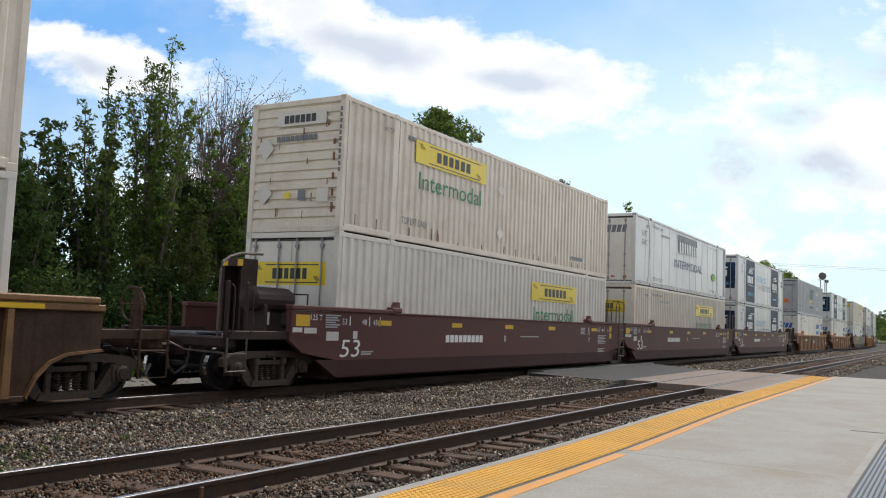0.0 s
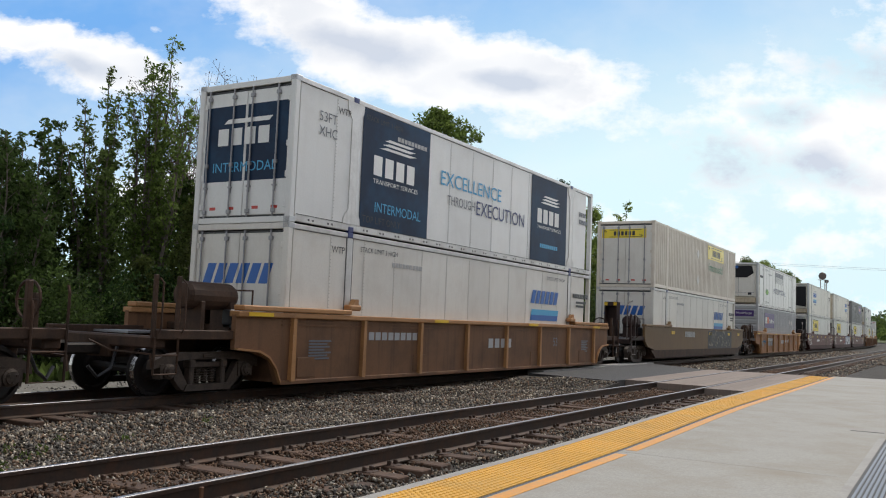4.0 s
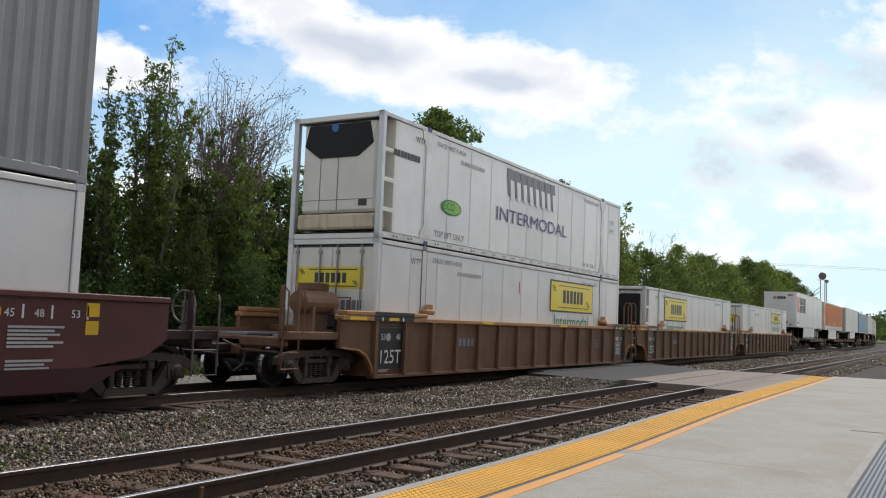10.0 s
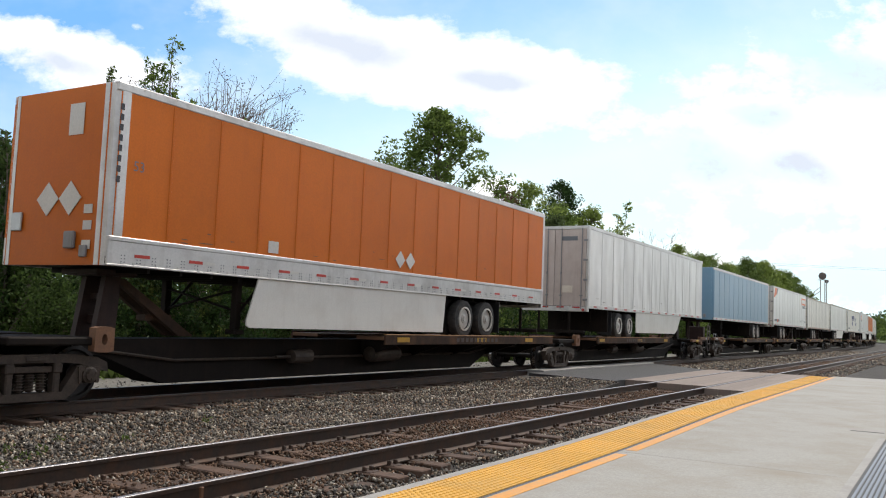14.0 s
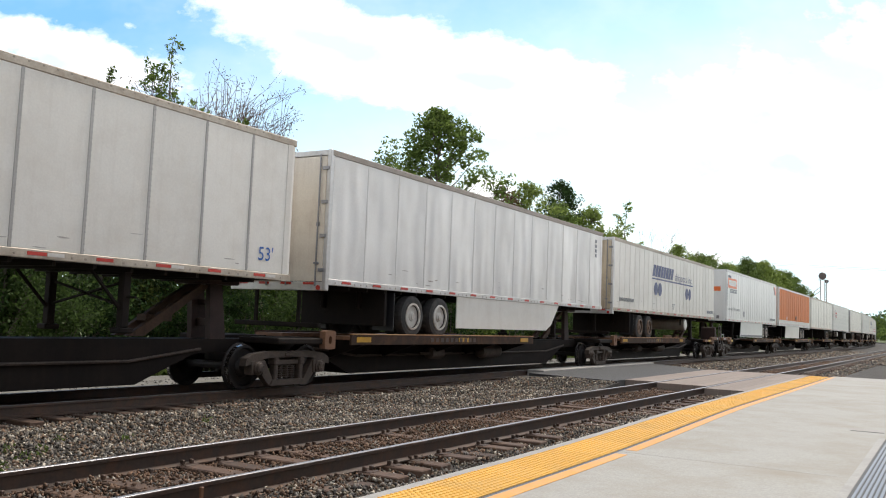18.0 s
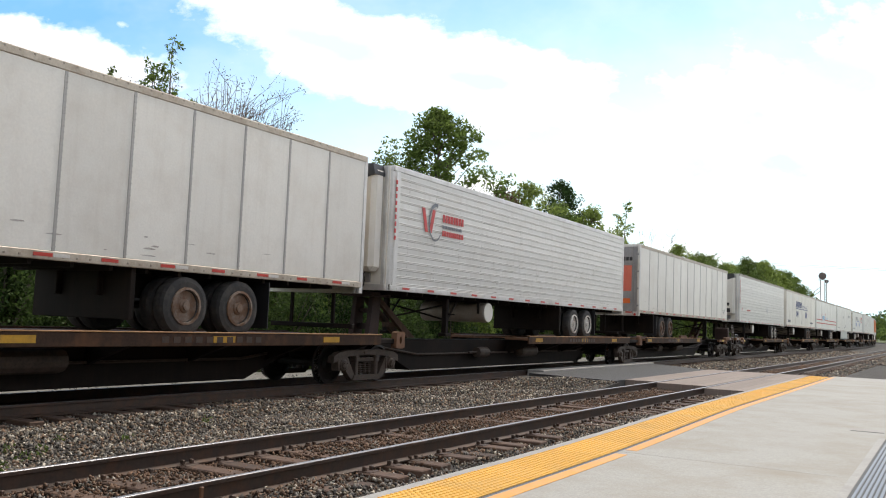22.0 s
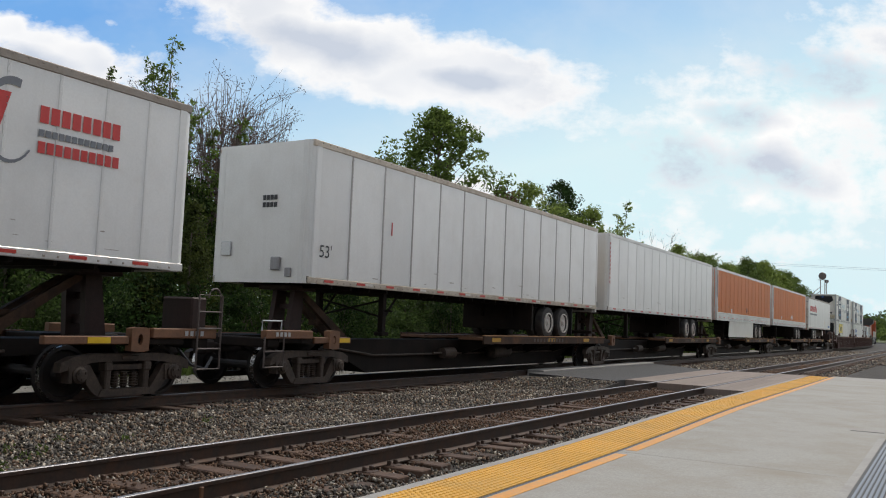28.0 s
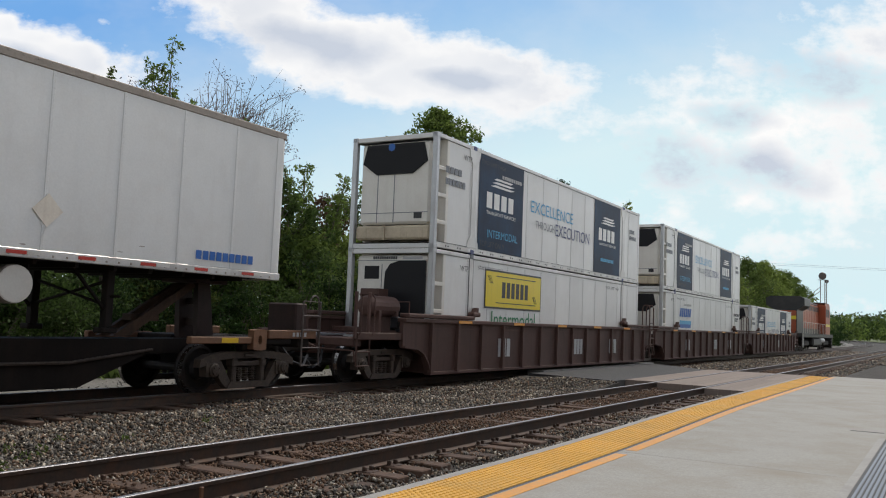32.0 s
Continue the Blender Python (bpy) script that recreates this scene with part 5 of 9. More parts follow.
def green_marks(c):
    bars(c, 6.85, 9.35, 1.47, 2.34, 3, "teal_ink", slant=0.25, gap=0.2)
    plate(c, "stripe", 6.65, 8.1, 1.16, 1.36, "yellow", out=0.012, slant=0.1)
    word(c, "Freight", 8.2, 1.0, 0.3, "teal_ink", width=1.3)
    bars(c, 6.9, 9.4, 0.66, 0.84, 15, "teal_ink", gap=0.45)
    for u in (11.3, 11.95):
        for w in (2.05, 0.72):
            diamond(c, u, w, 0.24)
    word(c, "53", 0.9, 1.9, 0.2, "grey_ink")
    word(c, "TOP LIFT ONLY", 0.55, 0.62, 0.18, "grey_ink", width=1.6)
    word(c, "WARNING", 0.35, 1.55, 0.12, "grey_ink", "end", out=-0.044)
    word(c, "HIGH CUBE", 0.35, 1.40, 0.12, "grey_ink", "end", out=-0.044)
    word(c, "53", 0.75, 1.12, 0.18, "grey_ink", "end", out=-0.044)
    for u in (0.4, 0.85):
        diamond(c, u, 2.1, 0.2, "end", out=-0.03)
        diamond(c, u, 0.8, 0.2, "end", out=-0.03)
    plate(c, "sticker", 1.5, 1.85, 0.9, 1.2, "orange_ink", "end", out=-0.044)
    bars(c, 1.5, 2.3, 2.3, 2.45, 7, "grey_ink", "end", out=-0.044)


def box_wear(c, seed, ends=True):
    """Rust runs, scuffs and lift plates on an old corrugated box."""
    rng = random.Random(seed)
    for w in (1.95, 0.72):
        diamond(c, 7.35, w, 0.2, material="offwhite")
    word(c, "TOP LIFT ONLY", 2.3, 0.42, 0.17, "grey_ink", width=1.15)
    bars(c, 12.6, 13.7, 0.42, 0.54, 9, "grey_ink")
    bars(c, 2.45, 3.8, 2.42, 2.52, 9, "grey_ink")
    word(c, "WTP", 1.45, 2.40, 0.13, "grey_ink")
    for k in range(16):
        u, h = rng.uniform(0.3, 15.8), rng.uniform(0.05, 0.28)
        plate(c, "rust_run", u, u + rng.uniform(0.015, 0.05), 0.17, 0.17 + h, "rust_run", out=0.005)
    if ends:
        for k in range(14):
            u, w, h = rng.uniform(0.15, 2.4), rng.uniform(0.2, 2.3), rng.uniform(0.04, 0.22)
            plate(c, "rust_run", u, u + rng.uniform(0.01, 0.035), w, w + h, "rust_run", "end", out=-0.024)
        for z in (0.4, 0.75, 1.1, 1.5, 1.85):
            plate(c, "rust_run", 2.30, 2.36, z, z + rng.uniform(0.08, 0.22), "rust_run", "end", out=-0.020)
        plate(c, "document_holder", 1.95, 2.25, 0.62, 0.92, "offwhite", "end", out=0.02)
        plate(c, "vent_plate", 1.42, 1.62, 0.68, 0.9, "grey_ink", "end", out=0.0)
        plate(c, "sticker", 1.05, 1.2, 0.72, 0.86, "sign_yellow", "end", out=0.0)
        sh = Shape()
        for k in range(11):
            z = 2.55 - 0.13 * k
            vs = [on_face("end", u, w, o) for o in (0.008, 0.003) for u, w in ((2.47, z), (2.53, z), (2.53, z + 0.09), (2.47, z + 0.09))]
            sh.add(vs, [(0, 1, 2, 3), (7, 6, 5, 4), (0, 4, 5, 1), (1, 5, 6, 2), (2, 6, 7, 3), (3, 7, 4, 0)])
        part("marking", sh, "grey_ink", c)


# ---- spine cars and road trailers ----
TL = 8.09           # half a trailer's length
T = dict(hl=TL, hw=1.295)


def eye_block():
    """Small upright block with an oval hole through it."""
    sh = Shape()
    n = 16
    vs = []
    for y in (-1.385, -1.24):
        for i in range(n):
            a = 6.28318 * i / n
            ca, sa = math.cos(a), math.sin(a)
            k = 1 / max(abs(ca) / 0.17, abs(sa) / 0.19)
            vs += [(0.05 * ca, y, 0.95 + 0.085 * sa), (k * ca, y, 0.95 + k * sa)]
    m = 2 * n
    fs = []
    for i in range(n):
        a, b = 2 * i, 2 * ((i + 1) % n)
        fs += [(a, a + 1, b + 1, b), (m + a, m + b, m + b + 1, m + a + 1), (a, b, m + b, m + a), (a + 1, m + a + 1, m + b + 1, b + 1)]
    return sh.add(vs, fs)


def spine_car(s0, flip, prev_truck, next_truck=None, label="", start=False):
    """One unit of an articulated flat car. flip: the trailer's wheels stand at the left. Trucks are given along the unit from its left."""
    c = thing("spine_car", label or "black articulated spine car, sooty and darkened for shade, with a rusty wheel deck", "railway car", "spine cars of the train")
    MOVERS.append((c, s0 + TL, 0.0))
    x0, x1 = prev_truck - TL, (next_truck if next_truck is not None else 17.2 + prev_truck) - TL
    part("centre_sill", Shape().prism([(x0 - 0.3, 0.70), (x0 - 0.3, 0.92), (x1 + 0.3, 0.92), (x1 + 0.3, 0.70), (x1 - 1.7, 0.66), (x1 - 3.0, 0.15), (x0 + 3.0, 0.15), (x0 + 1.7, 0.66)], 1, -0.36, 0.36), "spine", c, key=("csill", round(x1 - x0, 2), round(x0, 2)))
    d0, d1 = (0.9 - TL, 10.1 - TL) if flip else (7.5 - TL, 16.9 - TL)
    for y, s in ((-1.33, -1), (0.55, 1)):
        part("wheel_deck", Shape().box(d0, d1, y, y + 0.78, 0.94, 1.02, 0.01), "rust_deck", c, key=("deck", d0, y))
    for y in (-1.36, 1.30):
        part("deck_edge", Shape().box(d0, d1, y, y + 0.06, 0.84, 1.06, 0.012), "deck_side", c, "rusty deck edge beam", key=("edge", d0, y))
    for k in range(5):
        x = d0 + 0.5 + (d1 - d0 - 1.0) * k / 4
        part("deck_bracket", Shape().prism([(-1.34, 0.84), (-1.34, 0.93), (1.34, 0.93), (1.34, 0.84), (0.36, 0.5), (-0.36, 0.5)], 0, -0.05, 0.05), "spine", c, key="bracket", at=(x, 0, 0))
    for u in ((0.05, 0.46, 0.78) if not flip else (0.02, 0.5, 0.9)):
        x = d0 + u * (d1 - d0)
        part("yellow_patch", Shape().box(0, 0.52, -1.368, -1.362, 0.90, 1.01), "deck_yellow", c, key="deckpatch", at=(x, 0, 0))
    bars(c, d0 + TL + 3.2, d0 + TL + 5.6, 0.90, 1.00, 10, "rail", gap=0.4, hl=TL, hw=1.36)
    part("deck_lip", Shape().box(d0, d1, -1.375, -1.30, 1.06, 1.078, 0.004), "tan_edge", c, "worn ochre deck lip", key=("lip", d0))
    mid = (x0 + x1) / 2
    part("brake_pipe", Shape().tube([(x0 + 1.6, -0.40, 0.74), (x0 + 3.2, -0.42, 0.55), (x1 - 3.2, -0.42, 0.55), (x1 - 1.6, -0.40, 0.74)], 0.028, n=6), "casting", c, key=("bpipe", round(x0, 2), round(x1, 2)))
    part("brake_cylinder", Shape().lathe([(0.03, -0.75), (0.03, -0.32), (0.14, -0.30), (0.15, 0.0), (0.15, 0.28), (0.05, 0.32)], 14, 0, (mid - 2.2, -0.60, 0.58)), "casting", c, key=("bcyl", round(mid, 2)))
    part("air_reservoir", Shape().lathe([(0.04, -0.62), (0.17, -0.56), (0.19, -0.45), (0.19, 0.45), (0.17, 0.56), (0.04, 0.62)], 14, 0, (mid + 0.8, -0.62, 0.60)), "casting", c, key=("ares", round(mid, 2)))
    # side steps and stubs at the trucks
    for x in (x0, x1):
        if x == x1 and next_truck is None:
            continue
        part("cross_bearer", Shape().box(-0.75, 0.75, -1.32, -0.3, 0.86, 0.98, 0.02).box(-0.75, 0.75, 0.3, 1.32, 0.86, 0.98, 0.02), "spine", c, key="xbear", at=(x + 0.2, 0, 0))
        lead = (start and x == x0) or (next_truck is not None and x == x1)
        part("corner_block", eye_block, "rust_deck", c, "rusty block with an oval eye", key="cblock", at=(x + (0.42 if lead and x == x0 else 0.0 if lead else 0.95), 0, 0))
        truck(c, x)
    for e, s in ((x0, -1), (x1, 1)):
        if (s < 0 and not start) or (s > 0 and next_truck is None):
            continue
        f = lambda a: e + s * a
        span = lambda a, b: (min(f(a), f(b)), max(f(a), f(b)))
        coupler(c, e + s * 0.9, s)
        part("end_sill", Shape().box(*span(1.15, 1.5), -1.3, 1.3, 0.80, 0.98, 0.02), "spine", c, key=("esill", s, round(e, 2)))
        for y in (-1.37, 1.23):
            part("side_beam", Shape().box(*span(0.25, 1.62), y, y + 0.14, 0.97, 1.13, 0.015), "rust_deck", c, "rusty side beam", key=("sbeam", s, round(e, 2), y))
            part("side_beam", Shape().box(*(span(-1.0, 0.2) if s < 0 else span(-1.65, -0.2)), y, y + 0.12, 0.88, 1.0, 0.012), "rust_deck", c, key=("sbeam2", s, round(e, 2), y))
        plate(c, "yellow_patch", *[a + TL for a in span(-0.95, -0.55)], 0.895, 0.985, "yellow", hl=TL, hw=1.37)
        bars(c, *[a + TL for a in span(0.9, 1.35)], 1.01, 1.09, 4, "faded_ink", gap=0.4, hl=TL, hw=1.37)
        a, b = f(1.15), f(1.68)
        if s < 0:
            part("stirrup", Shape().tube([(a, -1.40, 1.0), (a, -1.40, 0.45), (b, -1.40, 0.45), (b, -1.40, 1.0)], 0.02, n=6).tube([(a, -1.40, 0.74), (b, -1.40, 0.74)], 0.016, n=6), "tube", c, key=("stir", round(e, 2)))
            part("grab_rail", Shape().tube([(a, -1.32, 1.12), (a, -1.32, 1.30), (b, -1.32, 1.30), (b, -1.32, 1.12)], 0.018, n=6), "galv", c, key=("grabs", round(e, 2)))
        else:
            sh = Shape().tube([(a, -1.40, 0.46), (a, -1.40, 1.70), (b, -1.40, 1.70), (b, -1.40, 0.46), (a, -1.40, 0.46)], 0.02, n=6)
            for z in (0.80, 1.14, 1.42):
                sh.tube([(a, -1.40, z), (b, -1.40, z)], 0.016, n=6)
            part("ladder", sh, "tube", c, key=("eladder", round(e, 2)))
            part("hoop_rail", Shape().tube([(b, -1.36, 1.0)] + [(b - 0.14 + 0.14 * math.cos(0.45 * k), -1.36, 1.66 + 0.16 * math.sin(0.45 * k)) for k in range(8)], 0.018, n=6), "tube", c, key=("hoop", round(e, 2)))
            part("brake_stand", Shape().box(*span(1.2, 1.55), -1.18, -0.45, 0.98, 1.66, 0.03), "grime_maroon", c, "dark brake stand", key=("bstand", round(e, 2)))
            part("hose", Shape().tube([(f(1.3), -0.7, 0.85), (f(1.6), -0.8, 0.5), (f(1.95), -0.8, 0.40), (f(2.2), -0.7, 0.6)], 0.03, n=6), "black", c, key=("shose", round(e, 2)))
    # hitch that carries the trailer's nose
    k = (15.25 if flip else 0.95) - TL
    q = -1 if flip else 1
    hitch = Shape().box(k - 0.40, k + 0.40, -0.46, 0.46, 1.94, 2.05, 0.02)
    for y in (-0.30, 0.18):
        hitch.prism([(k - 0.26 * q, 0.92), (k + 0.14 * q, 0.92), (k + 0.20 * q, 1.95), (k - 0.10 * q, 1.95)], 1, y, y + 0.12)
    hitch.box(k - 0.04, k + 0.04, -0.2, 0.2, 1.15, 1.30, 0.01).box(k - 0.02, k + 0.06, -0.2, 0.2, 1.55, 1.66, 0.01)
    part("hitch", hitch, "grime_maroon", c, "trailer hitch stand", key=("hitch", flip))
    part("hitch_strut", Shape().prism([(k + 0.10 * q, 1.92), (k + 0.34 * q, 1.92), (k + 1.95 * q, 0.96), (k + 1.60 * q, 0.96)], 1, -0.22, -0.12).prism([(k + 0.10 * q, 1.92), (k + 0.34 * q, 1.92), (k + 1.95 * q, 0.96), (k + 1.60 * q, 0.96)], 1, 0.12, 0.22)
         .box(min(k + 0.9 * q, k + 1.5 * q), max(k + 0.9 * q, k + 1.5 * q), -0.12, 0.12, 1.22, 1.34, 0.01), "grime_brown", c, key=("strut", flip))
    return c


def tyre():
    sh = Shape().lathe([(0.26, -0.13), (0.40, -0.14), (0.475, -0.12), (0.49, -0.06), (0.49, 0.06), (0.475, 0.12), (0.40, 0.14), (0.26, 0.13)], 28)
    sh.f = sh.f[:-2] + [(i, 7 * 28 + i, 7 * 28 + (i + 1) % 28, (i + 1) % 28) for i in range(28)]
    return sh


def rim(s):
    """Dished steel rim with a hub, its open face to the side s."""
    sh = Shape()
    n = 18
    sh.lathe([(0.315, 0.10 * s), (0.315, 0.16 * s), (0.275, 0.165 * s), (0.27, 0.13 * s), (0.262, 0.075 * s), (0.22, 0.055 * s), (0.15, 0.07 * s), (0.13, 0.085 * s),
              (0.105, 0.12 * s), (0.075, 0.13 * s), (0.07, 0.155 * s), (0.02, 0.16 * s)], n)
    for k in range(10):
        a = 0.6283 * k
        sh.box(0.168 * math.cos(a) - 0.014, 0.168 * math.cos(a) + 0.014, min(0.0, 0.095 * s), max(0.0, 0.095 * s), 0.168 * math.sin(a) - 0.014, 0.168 * math.sin(a) + 0.014, 0.005)
    return sh


def hand_hole(s):
    sh = Shape()
    for k in range(5):
        a = 0.3 + 1.2566 * k
        sh.lathe([(0.026, 0.050 * s), (0.026, 0.070 * s)], 8, 1, (0.212 * math.cos(a), 0, 0.212 * math.sin(a)))
    return sh


def rim_mesh(sd, rims):
    """Rim with its dark openings."""
    a, b = rim(sd), hand_hole(sd)
    n = len(a.f)
    me = a.add(b.v, b.f).mesh("rim")
    me.materials.append(M[rims])
    me.materials.append(M["black"])
    for p in me.polygons:
        p.material_index = int(p.index >= n)
    return me


def trailer(s0, label, paint, flip, top=4.93, bottom=2.04, style="plate", skirt=None, nose="plain", door="door_dirty", trim_paint="silver",
            axle=11.25, base=None, rims="rim", tank=False, panels=13, tape=True, rail_h=0.13, post=None, cap=None):
    """A 53-foot road trailer riding on a spine car. flip: its doors and wheels are at the left."""
    c = thing("semi_trailer", label, "trailer", "trailers on the train")
    MOVERS.append((c, s0 + TL, 0.0))
    w = 1.295
    s = 1 if not flip else -1            # +1: the nose is at the left
    lo, hi = bottom, top
    foot = "rail_cream" if cap == "rail_cream" else trim_paint
    part("floor", Shape().box(-TL + 0.05, TL - 0.05, -w + 0.03, w - 0.03, lo + 0.02, lo + 0.14), "spine", c, key=("tfloor", lo))
    part("roof", Shape().box(-TL + 0.04, TL - 0.04, -w + 0.03, w - 0.03, hi - 0.05, hi - 0.005), trim_paint, c, key=("troof", hi, trim_paint))
    for y in (-w, w - 0.06):
        part("bottom_rail", Shape().box(-TL + 0.05, TL - 0.05, 0, 0.06, lo, lo + (0.45 if base else rail_h), 0.012), base or foot, c, key=("tbr", lo, base or foot, bool(base), rail_h), at=(0, y - 0.004 if y < 0 else y + 0.004, 0))
        part("top_rail", Shape().box(-TL + 0.05, TL - 0.05, 0, 0.06, hi - 0.13, hi, 0.012), cap or trim_paint, c, key=("ttr", hi, cap or trim_paint), at=(0, y - 0.004 if y < 0 else y + 0.004, 0))
    zb = lo + (0.45 if base else rail_h)
    part("side_wall", Shape().box(-TL + 0.05, TL - 0.05, w - 0.05, w - 0.01, zb, hi - 0.13), paint, c, key=("tfar", paint, zb, hi))
    a, b = -TL + 0.12, TL - 0.12
    if style == "fluted":
        n = 15
        p = (hi - 0.13 - zb) / n
        for k in range(n):
            part("panel", Shape().prism([(-w + 0.014, 0), (-w + 0.003, 0.010), (-w + 0.003, 0.022), (-w + 0.014, 0.032), (-w + 0.004, 0.042), (-w + 0.004, 0.054), (-w + 0.014, 0.064), (-w + 0.014, p), (-w + 0.05, p), (-w + 0.05, 0)], 0, a, b), paint, c, key=("flute", paint, round(p, 4)), at=(0, 0, zb + k * p))
        sh = Shape()
        for k in range(13):
            x = a + 0.6 + k * 1.22
            for j in range(30):
                z = zb + 0.1 + j * (hi - zb - 0.3) / 29
                sh.box(x, x + 0.016, -w + 0.006, -w + 0.015, z, z + 0.016)
        part("rivet_column", sh, "silver", c, key=("rivcol", zb, hi))
    else:
        p = (b - a) / panels
        for k in range(panels):
            part("panel", Shape().box(0.003, p - 0.003, -w + 0.008, -w + 0.045, zb, hi - 0.13, 0.005), paint, c, key=("tpanel", paint, panels, zb, hi), at=(a + k * p, 0, 0))
            if k:
                part("seam_strip", Shape().box(-0.028, 0.028, -w + 0.001, -w + 0.010, zb, hi - 0.13, 0.004), post or paint, c, key=("tseam", post or paint, zb, hi), at=(a + k * p, 0, 0))
    if base:
        part("ledge", Shape().box(-TL + 0.05, TL - 0.05, -w - 0.022, -w + 0.01, lo + 0.375, lo + 0.45, 0.012).box(-TL + 0.05, TL - 0.05, -w - 0.012, -w + 0.01, lo, lo + 0.03, 0.006), base, c, "ridged aluminium ledge", key=("ledge", lo, base))
    # rivet rows on the rails
    sh = Shape()
    for k in range(70):
        x = -TL + 0.3 + k * 0.225
        sh.box(x, x + 0.03, -w - 0.010, -w, lo + 0.035, lo + 0.065).box(x, x + 0.025, -w - 0.010, -w, hi - 0.05, hi - 0.025)
    part("rivet_row", sh, "rail_tan" if cap else trim_paint, c, key=("rivets", lo, hi, cap or trim_paint))
    # rivet columns on the seams
    if style != "fluted":
        sh = Shape()
        p = (b - a) / panels
        for k in range(1, panels):
            for dx in ((-0.017, 0.017) if panels < 18 else (0.0,)):
                for j in range(28):
                    x, z = a + k * p + dx, zb + 0.06 + j * (hi - zb - 0.26) / 27
                    vs = [(x + 0.009 * i, -w - d, z + 0.009 * m) for d in (-0.002, 0.006) for i, m in ((-1, -1), (1, -1), (1, 1), (-1, 1))]
                    sh.add(vs, [(4, 5, 6, 7), (0, 1, 5, 4), (1, 2, 6, 5), (2, 3, 7, 6), (3, 0, 4, 7)])
        tagged(part("rivet_column", sh, post or paint, c, key=("rivcols", panels, zb, hi, post, paint)), kind="stuff")
    # scrapes along the lower panels
    rng = random.Random(int(s0 * 10))
    sh = Shape()
    for k in range(16):
        u, z, n = rng.uniform(0.5, 15.0), lo + rng.choice((0.16, 0.2, 0.3, 0.45)) + rng.uniform(0, 0.08) + (0.3 if base else 0), 7
        half, tall = rng.uniform(0.03, 0.22), rng.uniform(0.006, 0.022)
        pts = [(u + half * math.cos(6.2832 * i / n) * rng.uniform(0.5, 1), z + tall * math.sin(6.2832 * i / n) * rng.uniform(0.4, 1)) for i in range(n)]
        sh.add([on_face("side", p, q, -0.006 if style != "fluted" else -0.003, TL, 1.295) for p, q in pts] + [on_face("side", p, q, -0.02, TL, 1.295) for p, q in pts],
               [tuple(range(n)), tuple(range(n, 2 * n))[::-1]] + [(i, (i + 1) % n, n + (i + 1) % n, n + i) for i in range(n)])
    tagged(part("scuff", sh, "scuff" if paint != "orange" else "rust_run", c), kind="stuff")
    if base:
        sh = Shape()
        for k in range(52):
            x = -TL + 0.3 + k * 0.30
            for dx in (0.0, 0.06):
                for z in (0.06, 0.11, 0.16):
                    sh.box(x + dx, x + dx + 0.016, -w - 0.010, -w, lo + z, lo + z + 0.016)
        tagged(part("rivet", sh, "grey_ink", c, key=("baserivets", lo)), kind="stuff")
    # nose
    xn = -TL if s > 0 else TL
    q = lambda d: xn + s * d
    bx = lambda sh, d0, d1, *r: sh.box(min(q(d0), q(d1)), max(q(d0), q(d1)), *r)
    if nose == "reefer":
        part("front_wall", bx(Shape(), 0.012, 0.06, -w + 0.1, w - 0.1, lo, hi - 0.03), paint if paint != "stainless" else "offwhite", c, key=("fwall", s, lo, hi, paint))
        u = part("refrigeration_unit", bx(Shape(), -0.40, 0.02, -1.06, 1.06, lo + 0.42, hi - 0.06, 0.10), "offwhite", c, "white refrigeration unit", key=("trufr", s, lo, hi))
        shell = [(1.08, hi - 0.02), (-1.02, hi - 0.02), (-1.08, hi - 0.26), (-0.62, hi - 0.40), (-0.30, hi - 0.72), (-0.12, hi - 1.26), (1.08, hi - 1.26)]
        part("grille", Shape().prism(shell, 0, min(q(-0.43), q(-0.02)), max(q(-0.43), q(-0.02))), "black", u, "black wrap-round grille shell", key=("trugr", s, hi))
        sh = Shape()
        for k in range(9):
            bx(sh, -0.455, -0.43, 0.10, 0.92, hi - 1.12 + 0.105 * k, hi - 1.085 + 0.105 * k)
        sh = bx(bx(bx(sh, -0.46, -0.43, 0.50, 0.54, hi - 1.14, hi - 0.2), -0.458, -0.43, 0.07, 0.10, hi - 1.14, hi - 0.2), -0.458, -0.43, 0.92, 0.95, hi - 1.14, hi - 0.2)
        part("louvre", sh, "dark_glass", u, key=("trulv", s, hi))
        part("seam_strip", bx(bx(bx(Shape(), -0.407, -0.396, 0.50, 0.512, lo + 0.46, hi - 1.26), -0.407, -0.396, -0.13, -0.118, lo + 0.46, hi - 1.26), -0.407, -0.396, -0.42, -0.41, lo + 0.46, lo + 1.3), "grey_ink", u, key=("trusm", s, lo, hi))
        part("control_box", bx(bx(bx(Shape(), -0.425, -0.39, -0.84, -0.48, lo + 0.56, lo + 0.80, 0.01), -0.42, -0.39, -0.78, -0.56, lo + 0.96, lo + 1.14, 0.01), -0.42, -0.39, 0.22, 0.36, lo + 0.66, lo + 0.80, 0.01), "black", u, key=("truct", s, lo))
        part("cable", Shape().tube([(q(-0.02), -0.62, lo + 0.42), (q(-0.05), -0.66, lo + 0.24), (q(-0.03), -0.60, lo + 0.08)], 0.014, n=5).tube([(q(-0.02), 0.5, lo + 0.42), (q(-0.05), 0.53, lo + 0.2), (q(-0.03), 0.58, lo + 0.02)], 0.012, n=5).tube([(q(-0.02), 0.85, lo + 0.42), (q(-0.05), 0.84, lo + 0.26), (q(-0.03), 0.88, lo + 0.12)], 0.012, n=5), "black", u, key=("trucab", s, lo))
        part("coupling_panel", bx(Shape(), -0.05, 0.012, -0.78, -0.52, lo + 0.18, lo + 0.40, 0.01), "door_grey", u, key=("trucp", s, lo))
